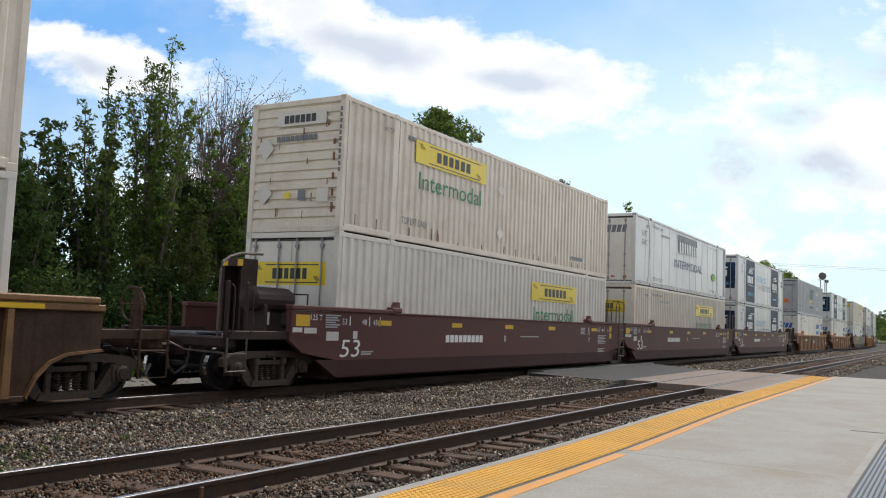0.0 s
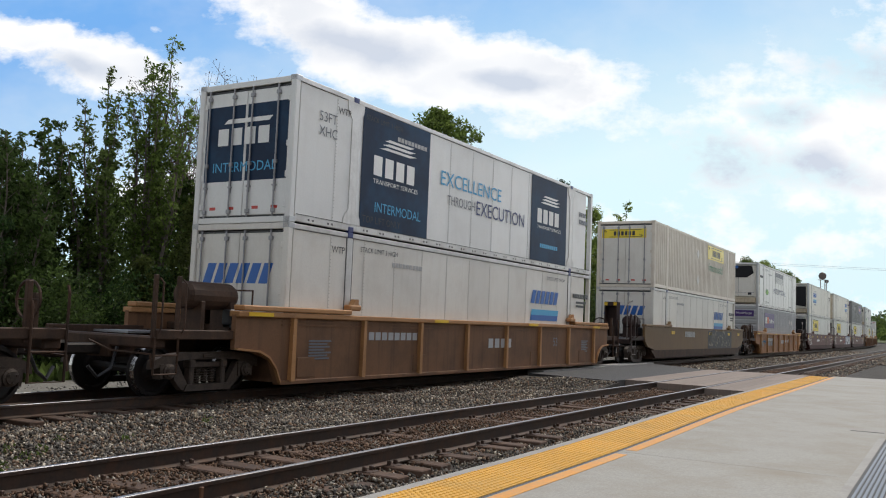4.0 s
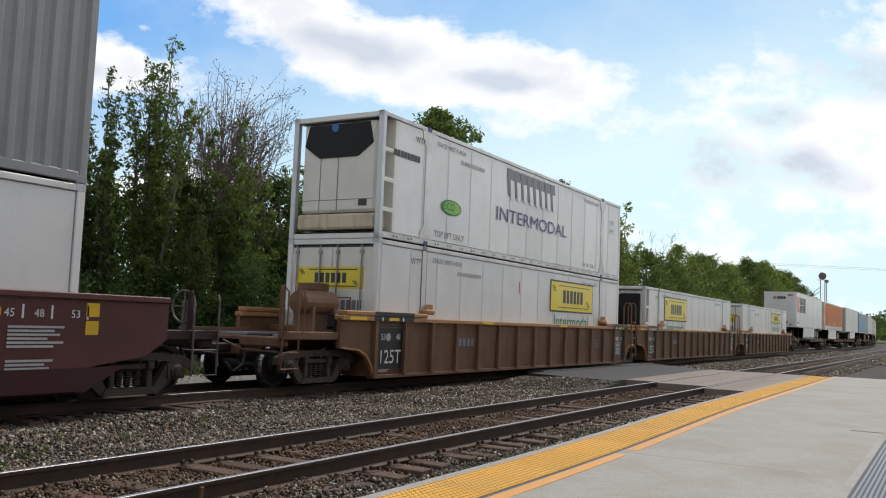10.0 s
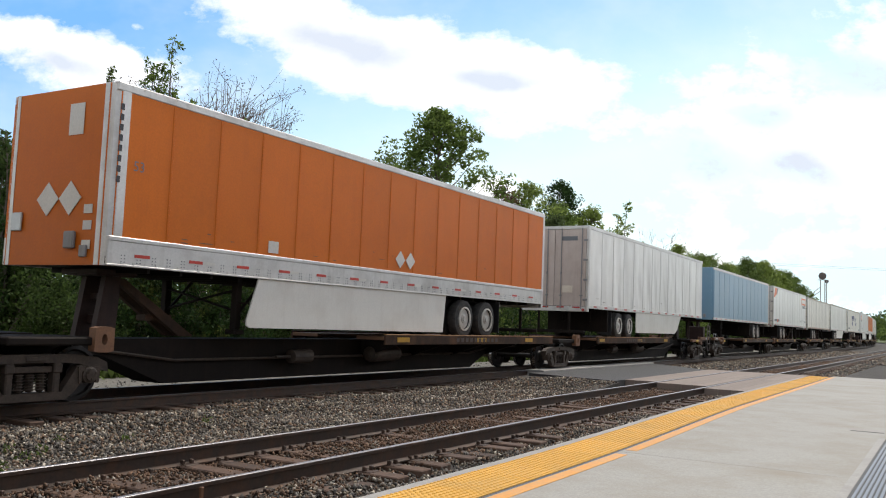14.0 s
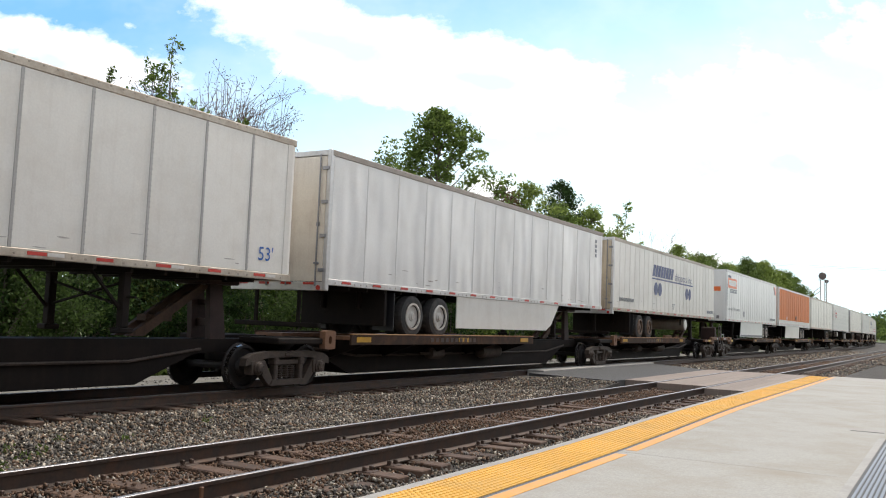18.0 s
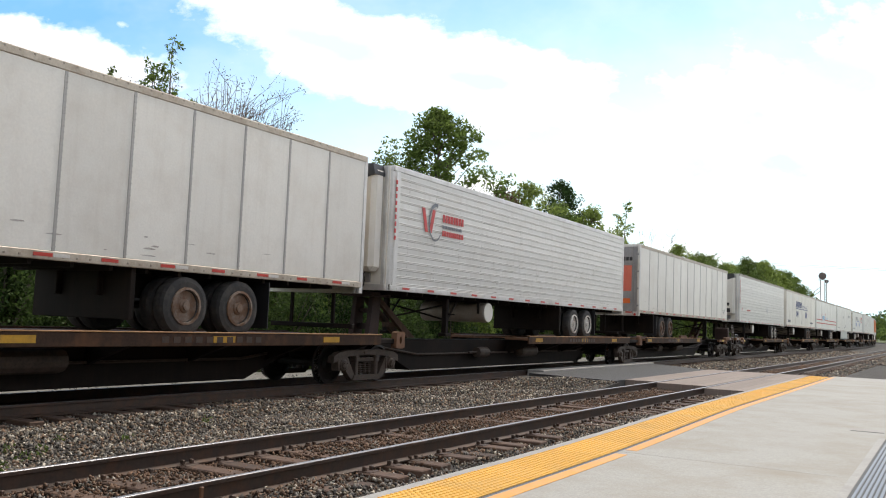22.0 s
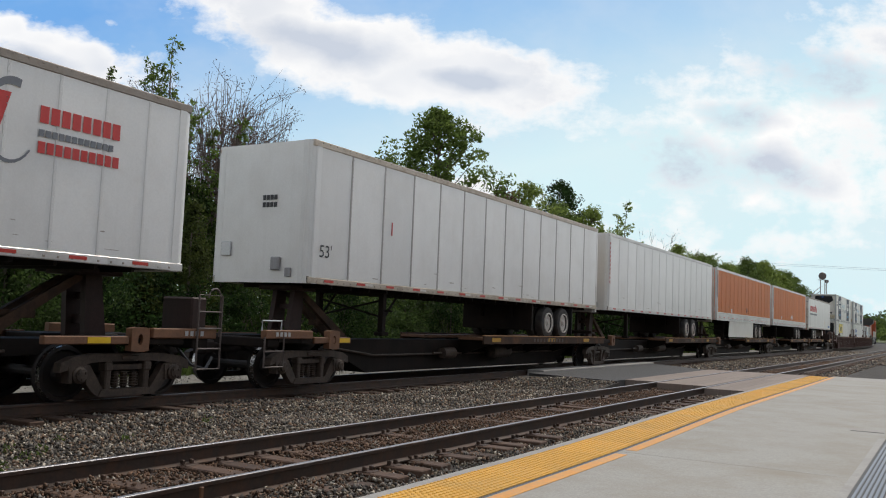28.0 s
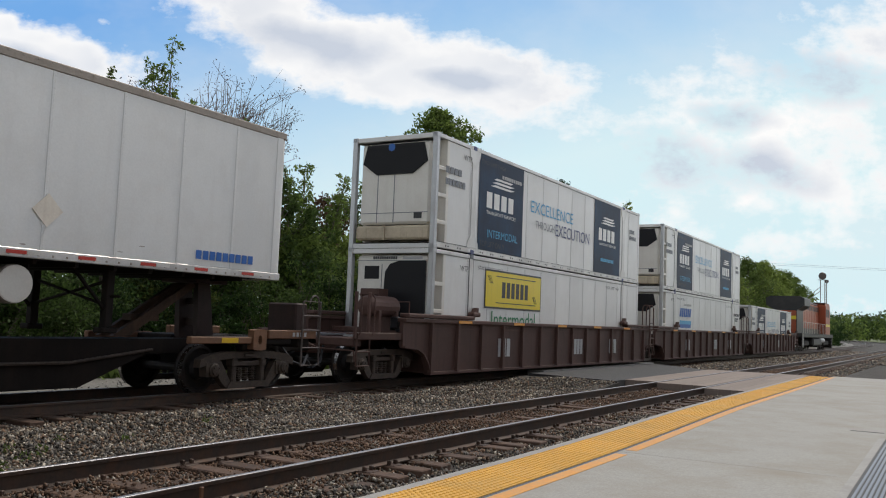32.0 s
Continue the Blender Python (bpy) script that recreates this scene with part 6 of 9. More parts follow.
        part("kick_band", bx(Shape(), -0.02, 0.012, -w + 0.12, w - 0.12, lo, lo + 0.14, 0.006), "silver", c, key=("kick", s, lo))
    else:
        part("front_wall", bx(Shape(), 0.008, 0.10, -w + 0.12, w - 0.12, lo, hi - 0.02), paint, c, key=("fwallp", s, lo, hi, paint))
        part("service_box", bx(Shape(), -0.07, 0.0, -0.62, -0.38, lo + 0.25, lo + 0.52, 0.02).box(min(q(-0.05), q(0)), max(q(-0.05), q(0)), -0.9, -0.75, lo + 0.12, lo + 0.3, 0.01), "door_grey", c, key=("svc", s, lo))
        part("document_box", bx(Shape(), -0.04, 0.0, 0.75, 1.02, lo + 0.55, lo + 0.85, 0.015), "galv", c, key=("docb", s, lo))
    for y in (-w, w):
        sg = 1 if y > 0 else -1
        sh = Shape()
        pts = [(q(0.30), y), (q(0.16), y), (q(0.05), y - 0.05 * sg), (q(0.0), y - 0.16 * sg), (q(0.0), y - 0.24 * sg), (q(0.30), y - 0.10 * sg)]
        part("corner_radius", sh.prism(pts, 2, lo, hi - 0.01), trim_paint if base or style == "fluted" else paint, c, key=("crad", s, sg, lo, hi, trim_paint if base or style == "fluted" else paint))
    # doors
    xd = TL if s > 0 else -TL
    e = lambda d: xd - s * d
    bd = lambda sh, d0, d1, *r: sh.box(min(e(d0), e(d1)), max(e(d0), e(d1)), *r)
    for y in (-w, w - 0.10):
        part("rear_post", bd(Shape(), 0.0, 0.12, y, y + 0.10, lo - 0.12, hi, 0.012), trim_paint if flip else "silver", c, key=("rpost", s, y, lo, hi, trim_paint))
    part("rear_header", bd(Shape(), 0.0, 0.12, -w + 0.1, w - 0.1, hi - 0.12, hi - 0.01, 0.01), trim_paint if flip else "silver", c, key=("rhead", s, lo, hi, trim_paint))
    part("rear_sill", bd(Shape(), 0.0, 0.14, -w + 0.1, w - 0.1, lo - 0.12, lo + 0.06, 0.01), trim_paint if flip else "silver", c, key=("rsill", s, lo, trim_paint))
    for k, (ya, yb) in enumerate(((-1.18, -0.008), (0.008, 1.18))):
        d = part("door", bd(Shape(), 0.015, 0.06, ya, yb, lo + 0.07, hi - 0.13, 0.01), door, c, key=("tdoor", s, k, lo, hi, door))
        if flip:
            for r in (0.22, 0.88) if k else (0.12, 0.78):
                part("lock_rod", Shape().tube([(e(-0.02), 0, lo - 0.03), (e(-0.02), 0, hi - 0.1)], 0.018, n=6).box(e(-0.045), e(0.01), -0.05, 0.05, lo + 0.42, lo + 0.46).box(e(-0.04), e(0.01), -0.025, 0.025, lo + 1.2, lo + 1.28),
                     "rod", d, key=("trod", lo, hi), at=(0, ya + r * (yb - ya), 0))
            for z in (0.3, 1.0, 1.7, 2.4):
                part("hinge", Shape().box(e(-0.03), e(0.02), 0, 0.16, -0.035, 0.035, 0.006), "rod", d, key="thinge", at=(0, -1.26 if k == 0 else 1.08, lo + z))
    if flip:
        for y in (-1.0, -0.4, 0.2, 0.8):
            part("reflective_tape", Shape().box(-TL - 0.006, -TL, 0, 0.28, lo + 0.0, lo + 0.05), "reflect_red", c, key=("reartape", lo), at=(0, y, 0))
        part("tail_lamp", Shape().lathe([(0.05, 0), (0.05, -0.02)], 12, 0, (-TL - 0.002, -1.12, lo - 0.06)), "reflect_red", c)
    part("underride_guard", bd(Shape(), 0.02, 0.12, -1.15, 1.15, 1.18, 1.28, 0.015).box(min(e(0.04), e(0.10)), max(e(0.04), e(0.10)), -0.62, -0.54, 1.26, lo, 0.01).box(min(e(0.04), e(0.10)), max(e(0.04), e(0.10)), 0.54, 0.62, 1.26, lo, 0.01), "spine", c, key=("guard", s, lo))
    # reflective tape along the side
    if tape:
        for k in range(14):
            x = -TL + 0.55 + k * 1.12
            part("reflective_tape", Shape().box(0.31, 0.58, -w - 0.012, -w - 0.006, lo + (0.15 if base else 0.045), lo + (0.20 if base else 0.095)), "placard", c, "pale reflective tape", key=("tapew", lo, bool(base)), at=(x, 0, 0)) if k % 2 else None
            part("reflective_tape", Shape().box(0, 0.30, -w - 0.012, -w - 0.006, lo + 0.045, lo + 0.095) if not base else Shape().box(0, 0.30, -w - 0.012, -w - 0.006, lo + 0.15, lo + 0.20), "reflect_red", c, key=("tape", lo, bool(base)), at=(x, 0, 0))
    # running gear
    ax = (axle, axle + 1.25) if not flip else (3.40, 4.65)
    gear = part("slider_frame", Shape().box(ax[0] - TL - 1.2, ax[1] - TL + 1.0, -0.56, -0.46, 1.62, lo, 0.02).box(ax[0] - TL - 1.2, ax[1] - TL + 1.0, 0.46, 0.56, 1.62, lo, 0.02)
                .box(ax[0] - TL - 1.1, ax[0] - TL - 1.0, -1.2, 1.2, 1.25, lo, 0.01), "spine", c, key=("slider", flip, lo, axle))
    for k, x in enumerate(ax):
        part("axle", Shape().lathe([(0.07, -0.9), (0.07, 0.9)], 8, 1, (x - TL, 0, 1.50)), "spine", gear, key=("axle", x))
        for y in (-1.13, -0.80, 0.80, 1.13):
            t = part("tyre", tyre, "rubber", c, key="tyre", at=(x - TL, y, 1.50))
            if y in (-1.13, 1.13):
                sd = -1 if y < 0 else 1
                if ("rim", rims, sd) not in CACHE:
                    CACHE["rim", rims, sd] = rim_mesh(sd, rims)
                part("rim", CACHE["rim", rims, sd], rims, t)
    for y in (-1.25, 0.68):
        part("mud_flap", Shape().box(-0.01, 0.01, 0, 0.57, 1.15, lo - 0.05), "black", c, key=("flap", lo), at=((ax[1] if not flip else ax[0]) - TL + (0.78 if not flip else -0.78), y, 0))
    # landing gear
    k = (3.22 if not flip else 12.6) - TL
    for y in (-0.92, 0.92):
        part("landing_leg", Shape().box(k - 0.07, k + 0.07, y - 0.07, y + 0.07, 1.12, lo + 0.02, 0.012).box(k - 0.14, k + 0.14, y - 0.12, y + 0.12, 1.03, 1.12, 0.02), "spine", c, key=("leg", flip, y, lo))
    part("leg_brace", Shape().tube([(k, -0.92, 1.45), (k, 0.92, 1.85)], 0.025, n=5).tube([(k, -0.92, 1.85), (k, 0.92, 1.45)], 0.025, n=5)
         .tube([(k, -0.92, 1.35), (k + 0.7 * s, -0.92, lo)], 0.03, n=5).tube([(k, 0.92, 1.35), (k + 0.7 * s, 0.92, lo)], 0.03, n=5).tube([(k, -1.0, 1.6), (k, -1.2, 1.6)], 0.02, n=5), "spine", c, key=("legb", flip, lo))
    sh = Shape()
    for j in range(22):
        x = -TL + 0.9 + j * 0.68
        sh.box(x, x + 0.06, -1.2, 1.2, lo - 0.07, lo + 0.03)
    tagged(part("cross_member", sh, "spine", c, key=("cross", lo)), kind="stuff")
    if tank:
        t = ((5.2 if not flip else 10.9) if tank is True else tank) - TL
        part("fuel_tank", Shape().lathe([(0.02, -1.15), (0.25, -1.14), (0.275, -1.11), (0.28, 0.9), (0.25, 0.94), (0.02, 0.95)], 24, 1, (t, 0, 1.70)), "rail_tan", c, "round fuel tank across the frame", key=("ttank", flip, tank))
        part("tank_cap", Shape().lathe([(0.262, -1.152), (0.262, -1.142), (0.25, -1.158), (0.02, -1.162)], 24, 1, (t, 0, 1.70)), "offwhite", c, "pale round tank end", key=("tcap", flip, tank))
        for dx in (-0.30, 0.27):
            part("tank_strap", Shape().box(0, 0.03, -1.0, -0.94, 1.66, lo), "spine", c, key=("tstrap", lo), at=(t + dx, 0, 0))
    if skirt:
        if not flip:
            g, h = (3.15, 10.15) if base else (3.94, 10.95)
            poly = [(g + 0.08 - TL, 1.16), (g - TL, 1.20), (g - TL, 1.30), (g + 0.26 - TL, lo), (h + 0.1 - TL, lo), (h - TL, 1.14)]
            if not base:
                part("skirt_edge", Shape().box(g + 0.05 - TL, h - TL, -1.276, -1.271, 1.17, 1.30), "grey_ink", c, "dark rubber skirt edge", key=("skedge", flip))
        else:
            poly = [(5.5 - TL, 1.25), (5.5 - TL, lo), (12.2 - TL, lo), (11.6 - TL, 1.42), (11.2 - TL, 1.25)]
        part("side_skirt", Shape().prism(poly, 1, -1.27, -1.24), skirt, c, "side skirt panel", key=("skirt", skirt, flip, lo))
    return c




def dot_marks(c, u, z, ink="navy_ink", line="navy_ink", url=None):
    bars(c, u, u + 3.15, z + 1.62, z + 2.12, 8, ink, slant=0.2, gap=0.2, **T)
    word(c, "shippers inc.", u + 3.45, z + 1.52, 0.44, ink, width=3.1, **T)
    plate(c, "stripe", u, u + 6.7, z + 1.50, z + 1.56, line, **T)
    for d in (0.55, 1.15, 5.58, 6.10):
        disc(c, u + d, z + 1.10, 0.28, line, stretch=0.98 if d < 2 else 0.85, **T)
    word(c, "53'", u + 3.1, z + 0.3, 0.26, "grey_ink", **T)
    if url:
        bars(c, url, url + 1.75, z + 0.40, z + 0.54, 14, "grey_ink", gap=0.45, **T)


def banner_marks(c, u, left, flip):
    z = 2.04
    if left:
        plate(c, "sign_panel", u, u + 2.26, z + 1.93, z + 2.5, "orange_ink", **T)
        bars(c, u + 0.15, u + 2.1, z + 2.06, z + 2.38, 8, "white_ink", out=0.02, **T)
        plate(c, "sign_panel", u + 0.56, u + 2.26, z + 1.66, z + 1.88, "grey_ink", **T)
        word(c, "EXPRESS CARRIERS", u + 0.64, z + 1.71, 0.12, "white_ink", width=1.45, out=0.02, **T)
    word(c, "Feel valued. Be respected.", u if u < 5 else 12.5, z + (0.6 if u < 5 else 0.4), 0.24, "grey_ink", width=3.25, **T)


def swirl_marks(c, u, z, scale=1.0, **k):
    plate(c, "red_wing", u, u + 0.14 * scale, z, z + 0.6 * scale, "red_ink", slant=-0.18 * scale, **T)
    plate(c, "red_wing", u + 0.18 * scale, u + 0.32 * scale, z, z + 0.6 * scale, "red_ink", slant=0.16 * scale, **T)
    arc(c, "ring_mark", u + 0.5 * scale, z + 0.28 * scale, 0.46 * scale, 1.3, 5.6, 0.10 * scale, "grey_ink", stretch=0.7, taper=0.75, **T)
    bars(c, u + 0.85 * scale, u + 2.0 * scale, z + 0.34 * scale, z + 0.54 * scale, 8, "red_ink", **T)
    bars(c, u + 0.85 * scale, u + 1.9 * scale, z + 0.18 * scale, z + 0.26 * scale, 12, "grey_ink", **T)
    bars(c, u + 0.85 * scale, u + 2.0 * scale, z - 0.02, z + 0.12 * scale, 10, "red_ink", **T)


def nose_code(c, flip, lo, hi, ink="ink", n=8):
    """Upright code down the corner of a trailer, as bars."""
    sh = Shape()
    step = 0.16
    for k in range(n):
        z = hi - 0.45 - k * step
        vs = [on_face("side", u, w, o, TL, 1.295) for o in (0.012, 0.007) for u, w in ((0.11, z), (0.175, z), (0.175, z + 0.10), (0.11, z + 0.10))]
        sh.add(vs, [(0, 1, 2, 3), (7, 6, 5, 4), (0, 4, 5, 1), (1, 5, 6, 2), (2, 6, 7, 3), (3, 7, 4, 0)])
    return part("marking", sh, ink, c)


# ---- locomotive ----
def locomotive(s0):
    c = thing("locomotive", "orange and black diesel locomotive with a wide cab", "locomotive")
    n = 11.15
    MOVERS.append((c, s0 + n, 0.0))
    part("frame", Shape().box(-n + 0.4, n - 0.4, -1.5, 1.5, 1.25, 1.55, 0.03), "loco_black", c)
    part("hood", Shape().box(-n + 2.2, 4.6, -0.85, 0.85, 1.55, 4.35, 0.06), "loco_orange", c, "orange engine hood")
    part("radiator_section", Shape().prism([(-0.95, 1.55), (-0.95, 3.55), (-1.55, 3.95), (-1.55, 4.55), (-1.2, 4.72), (1.2, 4.72), (1.55, 4.55), (1.55, 3.95), (0.95, 3.55), (0.95, 1.55)], 0, -n + 1.0, -n + 4.6), "loco_black", c, "black flared radiator")
    part("hood_stripe", Shape().box(-n + 4.7, 4.5, -0.86, -0.853, 2.0, 2.6), "loco_black", c)
    part("rear_panel", Shape().box(-n + 0.96, -n + 1.0, -0.9, 0.9, 1.6, 3.5, 0.01), "loco_orange", c)
    for k in range(9):
        part("hood_door", Shape().box(0, 1.0, -0.872, -0.85, 1.7, 3.7, 0.01), "loco_orange", c, key="hooddoor", at=(-n + 4.8 + 1.15 * k, 0, 0))
    # pale strip that paints in the sunlight on the hood's top
    part("hood_top_panel", Shape().box(-n + 4.7, 4.5, -0.80, -0.30, 4.452, 4.50, 0.02), "galv", c, "pale strip for sunlight on the hood top")
    for k in range(10):
        part("grille", Shape().box(0, 0.7, -0.886, -0.872, 3.75, 4.2, 0.01), "loco_black", c, key="lgrille", at=(-n + 4.9 + 1.1 * k, 0, 0))
    part("rear_stripe", Shape().box(-n + 0.93, -n + 0.96, -0.9, 0.9, 2.75, 3.05), "sign_yellow", c, "yellow stripe")
    for y in (-0.14, 0.14):
        part("headlight", Shape().lathe([(0.11, -0.06), (0.12, 0.0), (0.10, 0.05)], 14, 0, (-n + 0.94, y, 3.3)), "offwhite", c, key=("hlamp", y))
    part("cab_roof", Shape().box(4.55, 7.6, -1.45, 1.45, 4.652, 4.72, 0.03), "loco_black", c)
    part("cab_stripe", Shape().box(4.65, 8.05, -1.528, -1.522, 2.35, 2.60), "sign_yellow", c)
    for k in range(4):
        part("step", Shape().box(n - 1.9, n - 1.3, -1.52, -1.2, 0.35 + 0.3 * k, 0.39 + 0.3 * k, 0.005), "loco_black", c, key="lstep", at=(0, 0, 0.0)) if k == 0 else part("step", Shape().box(n - 1.9, n - 1.3, -1.52, -1.2, 0.35, 0.39, 0.005), "loco_black", c, key="lstep", at=(0, 0, 0.3 * k))
    part("hood_roof", Shape().box(-n + 2.2, 4.6, -0.75, 0.75, 4.352, 4.45, 0.04), "loco_black", c)
    part("hood_band", Shape().box(-n + 4.7, 4.55, -0.885, -0.874, 1.6, 2.05, 0.004), "loco_black", c)
    part("roof_box", Shape().box(-3.0, 2.0, -0.7, 0.7, 4.3, 4.65, 0.08), "loco_black", c)
    part("cab", Shape().prism([(4.6, 1.55), (4.6, 4.45), (5.0, 4.65), (7.5, 4.65), (7.9, 4.4), (8.1, 3.4), (8.1, 1.55)], 1, -1.52, 1.52), "loco_orange", c, "orange cab")
    for x in (4.95, 6.3):
        part("window", Shape().box(x, x + 1.0, -1.53, -1.515, 3.3, 4.1, 0.01), "dark_glass", c)
    part("nose", Shape().prism([(8.1, 1.55), (8.1, 3.35), (9.6, 3.1), (9.9, 1.55)], 1, -1.2, 1.2), "loco_orange", c)
    part("walkway", Shape().box(-n + 0.5, n - 0.9, -1.55, -0.9, 1.55, 1.6, 0.01), "loco_black", c)
    rail = Shape().tube([(-n + 0.9, -1.5, 2.55), (4.5, -1.5, 2.55)], 0.02, n=5)
    for k in range(14):
        rail.tube([(-n + 0.9 + k * 1.12, -1.5, 1.58), (-n + 0.9 + k * 1.12, -1.5, 2.55)], 0.02, n=5)
    part("handrail", rail, "offwhite", c)
    part("fuel_tank", Shape().box(-3.2, 3.0, -1.4, 1.4, 0.45, 1.22, 0.15), "loco_black", c)
    part("air_reservoir", Shape().lathe([(0.05, -1.4), (0.24, -1.35), (0.24, 1.35), (0.05, 1.4)], 14, 0, (3.0, -1.25, 1.0)), "galv", c)
    part("pilot", Shape().prism([(n - 0.9, 0.25), (n - 0.5, 0.2), (n - 0.4, 1.25), (n - 0.9, 1.25)], 1, -1.45, 1.45), "loco_black", c)
    for x in (-7.2, 7.2):
        t = part("truck", Shape().box(-2.1, 2.1, -1.25, -1.0, 0.5, 0.95, 0.08).box(-2.1, 2.1, 1.0, 1.25, 0.5, 0.95, 0.08).box(-0.3, 0.3, -1.0, 1.0, 0.5, 0.9), "truck", c, at=(x, 0, 0), key="ltruck")
        for dx in (-1.85, 0, 1.85):
            part("wheelset", CACHE["wheelset"], "wheel", t, at=(dx, 0, 0.42))
    ladder(c, -n + 0.4, -1.5, 0.4, 1.6, 0.5, "offwhite", 4)
    coupler(c, -n + 0.3, -1)
    return c


# ---- the train, car by car ----
LOW, HIGH = 0.31, 3.206
TAN, ORANGE_TAN = "tan ribbed well car with rust and weathered paint", "orange-tan ribbed well car with weathered paint"
MAR = "maroon smooth-sided well car with white stencils"
BOX_CREAM = "cream corrugated container with a yellow sign and rust stains"
BOX_WHITE = "white smooth container with a yellow sign and green lettering"

# a stack that has nearly passed at the start
c = well_car(-9.1, "grime_brown", 8, "end", "end", TAN, edge="grime_tan")
car_marks(c, "ribbed")
c = container(-9.1, LOW, BOX_CREAM, "ribbed", "offwhite", "doors")
sign_marks(c, 9.6, 1.85)
c = container(-9.1, HIGH, BOX_CREAM, "ribbed", "cream", "front")
# three maroon units
c = well_car(14.24, "maroon", 0, "end", "joint", MAR, smooth=True)
car_marks(c, "smooth")
c = container(14.24, LOW, "white corrugated container with yellow and green signs", "ribbed", "offwhite", "doors")
sign_marks(c, 9.6, 1.85)
yellow_sign(c, 0.25, 1.75, 2.0, 0.5, "end", False)
c = container(14.24, HIGH, BOX_CREAM, "ribbed", "cream", "front")
sign_marks(c, 2.8, 1.95, tall=0.55)
box_wear(c, 3)
plate(c, "sign_panel", 0.75, 2.1, 2.32, 2.62, "offwhite", "end", out=0.0)
bars(c, 0.95, 1.85, 2.38, 2.55, 6, "ink", "end", out=0.01)
bars(c, 0.75, 1.9, 1.98, 2.1, 9, "grey_ink", "end", out=0.0)
for w in (1.85, 0.85):
    diamond(c, 0.45, w, 0.25, "end")
c = well_car(33.73, "maroon", 0, "joint", "joint", MAR, smooth=True)
car_marks(c, "smooth")
c = container(33.73, LOW, BOX_CREAM, "ribbed", "cream", "doors", door="offwhite")
sign_marks(c, 9.6, 1.85)
yellow_sign(c, 0.2, 1.75, 2.0, 0.5, "end", False)
stack_marks(c, False)
c = container(33.73, HIGH, "white smooth container with grey and purple lettering", "panel", "white", "doors", door="offwhite", right="frame")
cold_box_marks(c, 6.4)
bars(c, 0.35, 1.0, 2.12, 2.42, 4, "grey_ink", "end", slant=0.06, out=-0.044)
bars(c, 1.1, 2.2, 2.12, 2.42, 5, "grey_ink", "end", slant=0.06, out=-0.044)
c = well_car(53.31, "maroon", 0, "joint", "end", MAR, smooth=True)
car_marks(c, "smooth")
for z in (LOW, HIGH):
    c = container(53.31, z, "white smooth container with dark blue panels and doors", "panel", "white", "doors", right="frame")
    blue_panel_marks(c)
# single tan cars
c = well_car(76.77, "tan_dark", 8, "end", "end", TAN, edge="tan_edge", low="brown")
car_marks(c, "ribbed")
c = container(76.77, LOW, "white smooth container with blue lettering and stripes", "panel", "offwhite", "doors", right="frame")
stripe_marks(c, 11.15)
c = container(76.77, HIGH, "grey corrugated container with green marks and placards", "ribbed", "grey_box", "doors", door="door_light", fitting="red_ink")
green_marks(c)
c = well_car(100.37, "tan_dark", 8, "end", "end", TAN, edge="tan_edge", low="brown")
car_marks(c, "ribbed")
c = container(100.37, LOW, "white smooth container with blue lettering and stripes", "panel", "offwhite", "doors", right="frame")
stripe_marks(c, 11.15)
c = container(100.37, HIGH, "white smooth container with dark blue panels and doors", "panel", "white", "doors", right="frame")
blue_panel_marks(c)
c = well_car(124.05, "ochre", 0, "end", "end", "ochre and brown smooth-sided well car with graffiti", smooth=True, low="grime_brown")
car_marks(c, "painted")
plate(c, "graffiti_panel", 9.1, 14.6, 0.45, 1.45, "graffiti_dark", hw=1.44, out=0.004)
spray(c, 9.4, 13.9, 5, 0.55, 1.38, None, "rail_tan", 20)
c = container(124.05, LOW, "white smooth container with blue lettering and stripes", "panel", "offwhite", "doors", right="frame")
stripe_marks(c, 10.9)
c = container(124.05, HIGH, BOX_CREAM, "ribbed", "cream", "doors", door="offwhite")
sign_marks(c, 9.42, 2.0, tall=0.72)
yellow_sign(c, 0.2, 2.15, 2.0, 0.4, "end", False)
for w in (2.05, 0.75):
    diamond(c, 7.4, w, 0.25)
c = well_car(147.30, "tan", 8, "end", "end", ORANGE_TAN, edge="tan_edge")
car_marks(c, "ribbed")
plate(c, "stencil_panel", 2.35, 3.55, 0.62, 0.92, "grey_ink", hw=1.44, out=0.004)
plate(c, "stencil_panel", 3.75, 4.85, 0.62, 0.92, "grey_ink", hw=1.44, out=0.004)
for u, wd, m, sd in ((1.1, 1.0, "sky_ink", 1), (9.6, 0.8, "white_ink", 2), (11.0, 0.9, "white_ink", 3), (6.6, 0.9, "graffiti_red", 4)):
    scribble(c, u, 0.72 if u != 6.6 else 1.05, wd, 0.36, m, sd)
c = container(147.30, LOW, "grey corrugated container with purple signs", "ribbed", "grey_box", "front", end_ribs=8)
purple_marks(c, 2.32, "front")
c = container(147.30, HIGH, "white refrigerated container with grey lettering", "panel", "white", "angular")
cold_box_marks(c, 6.4, False)
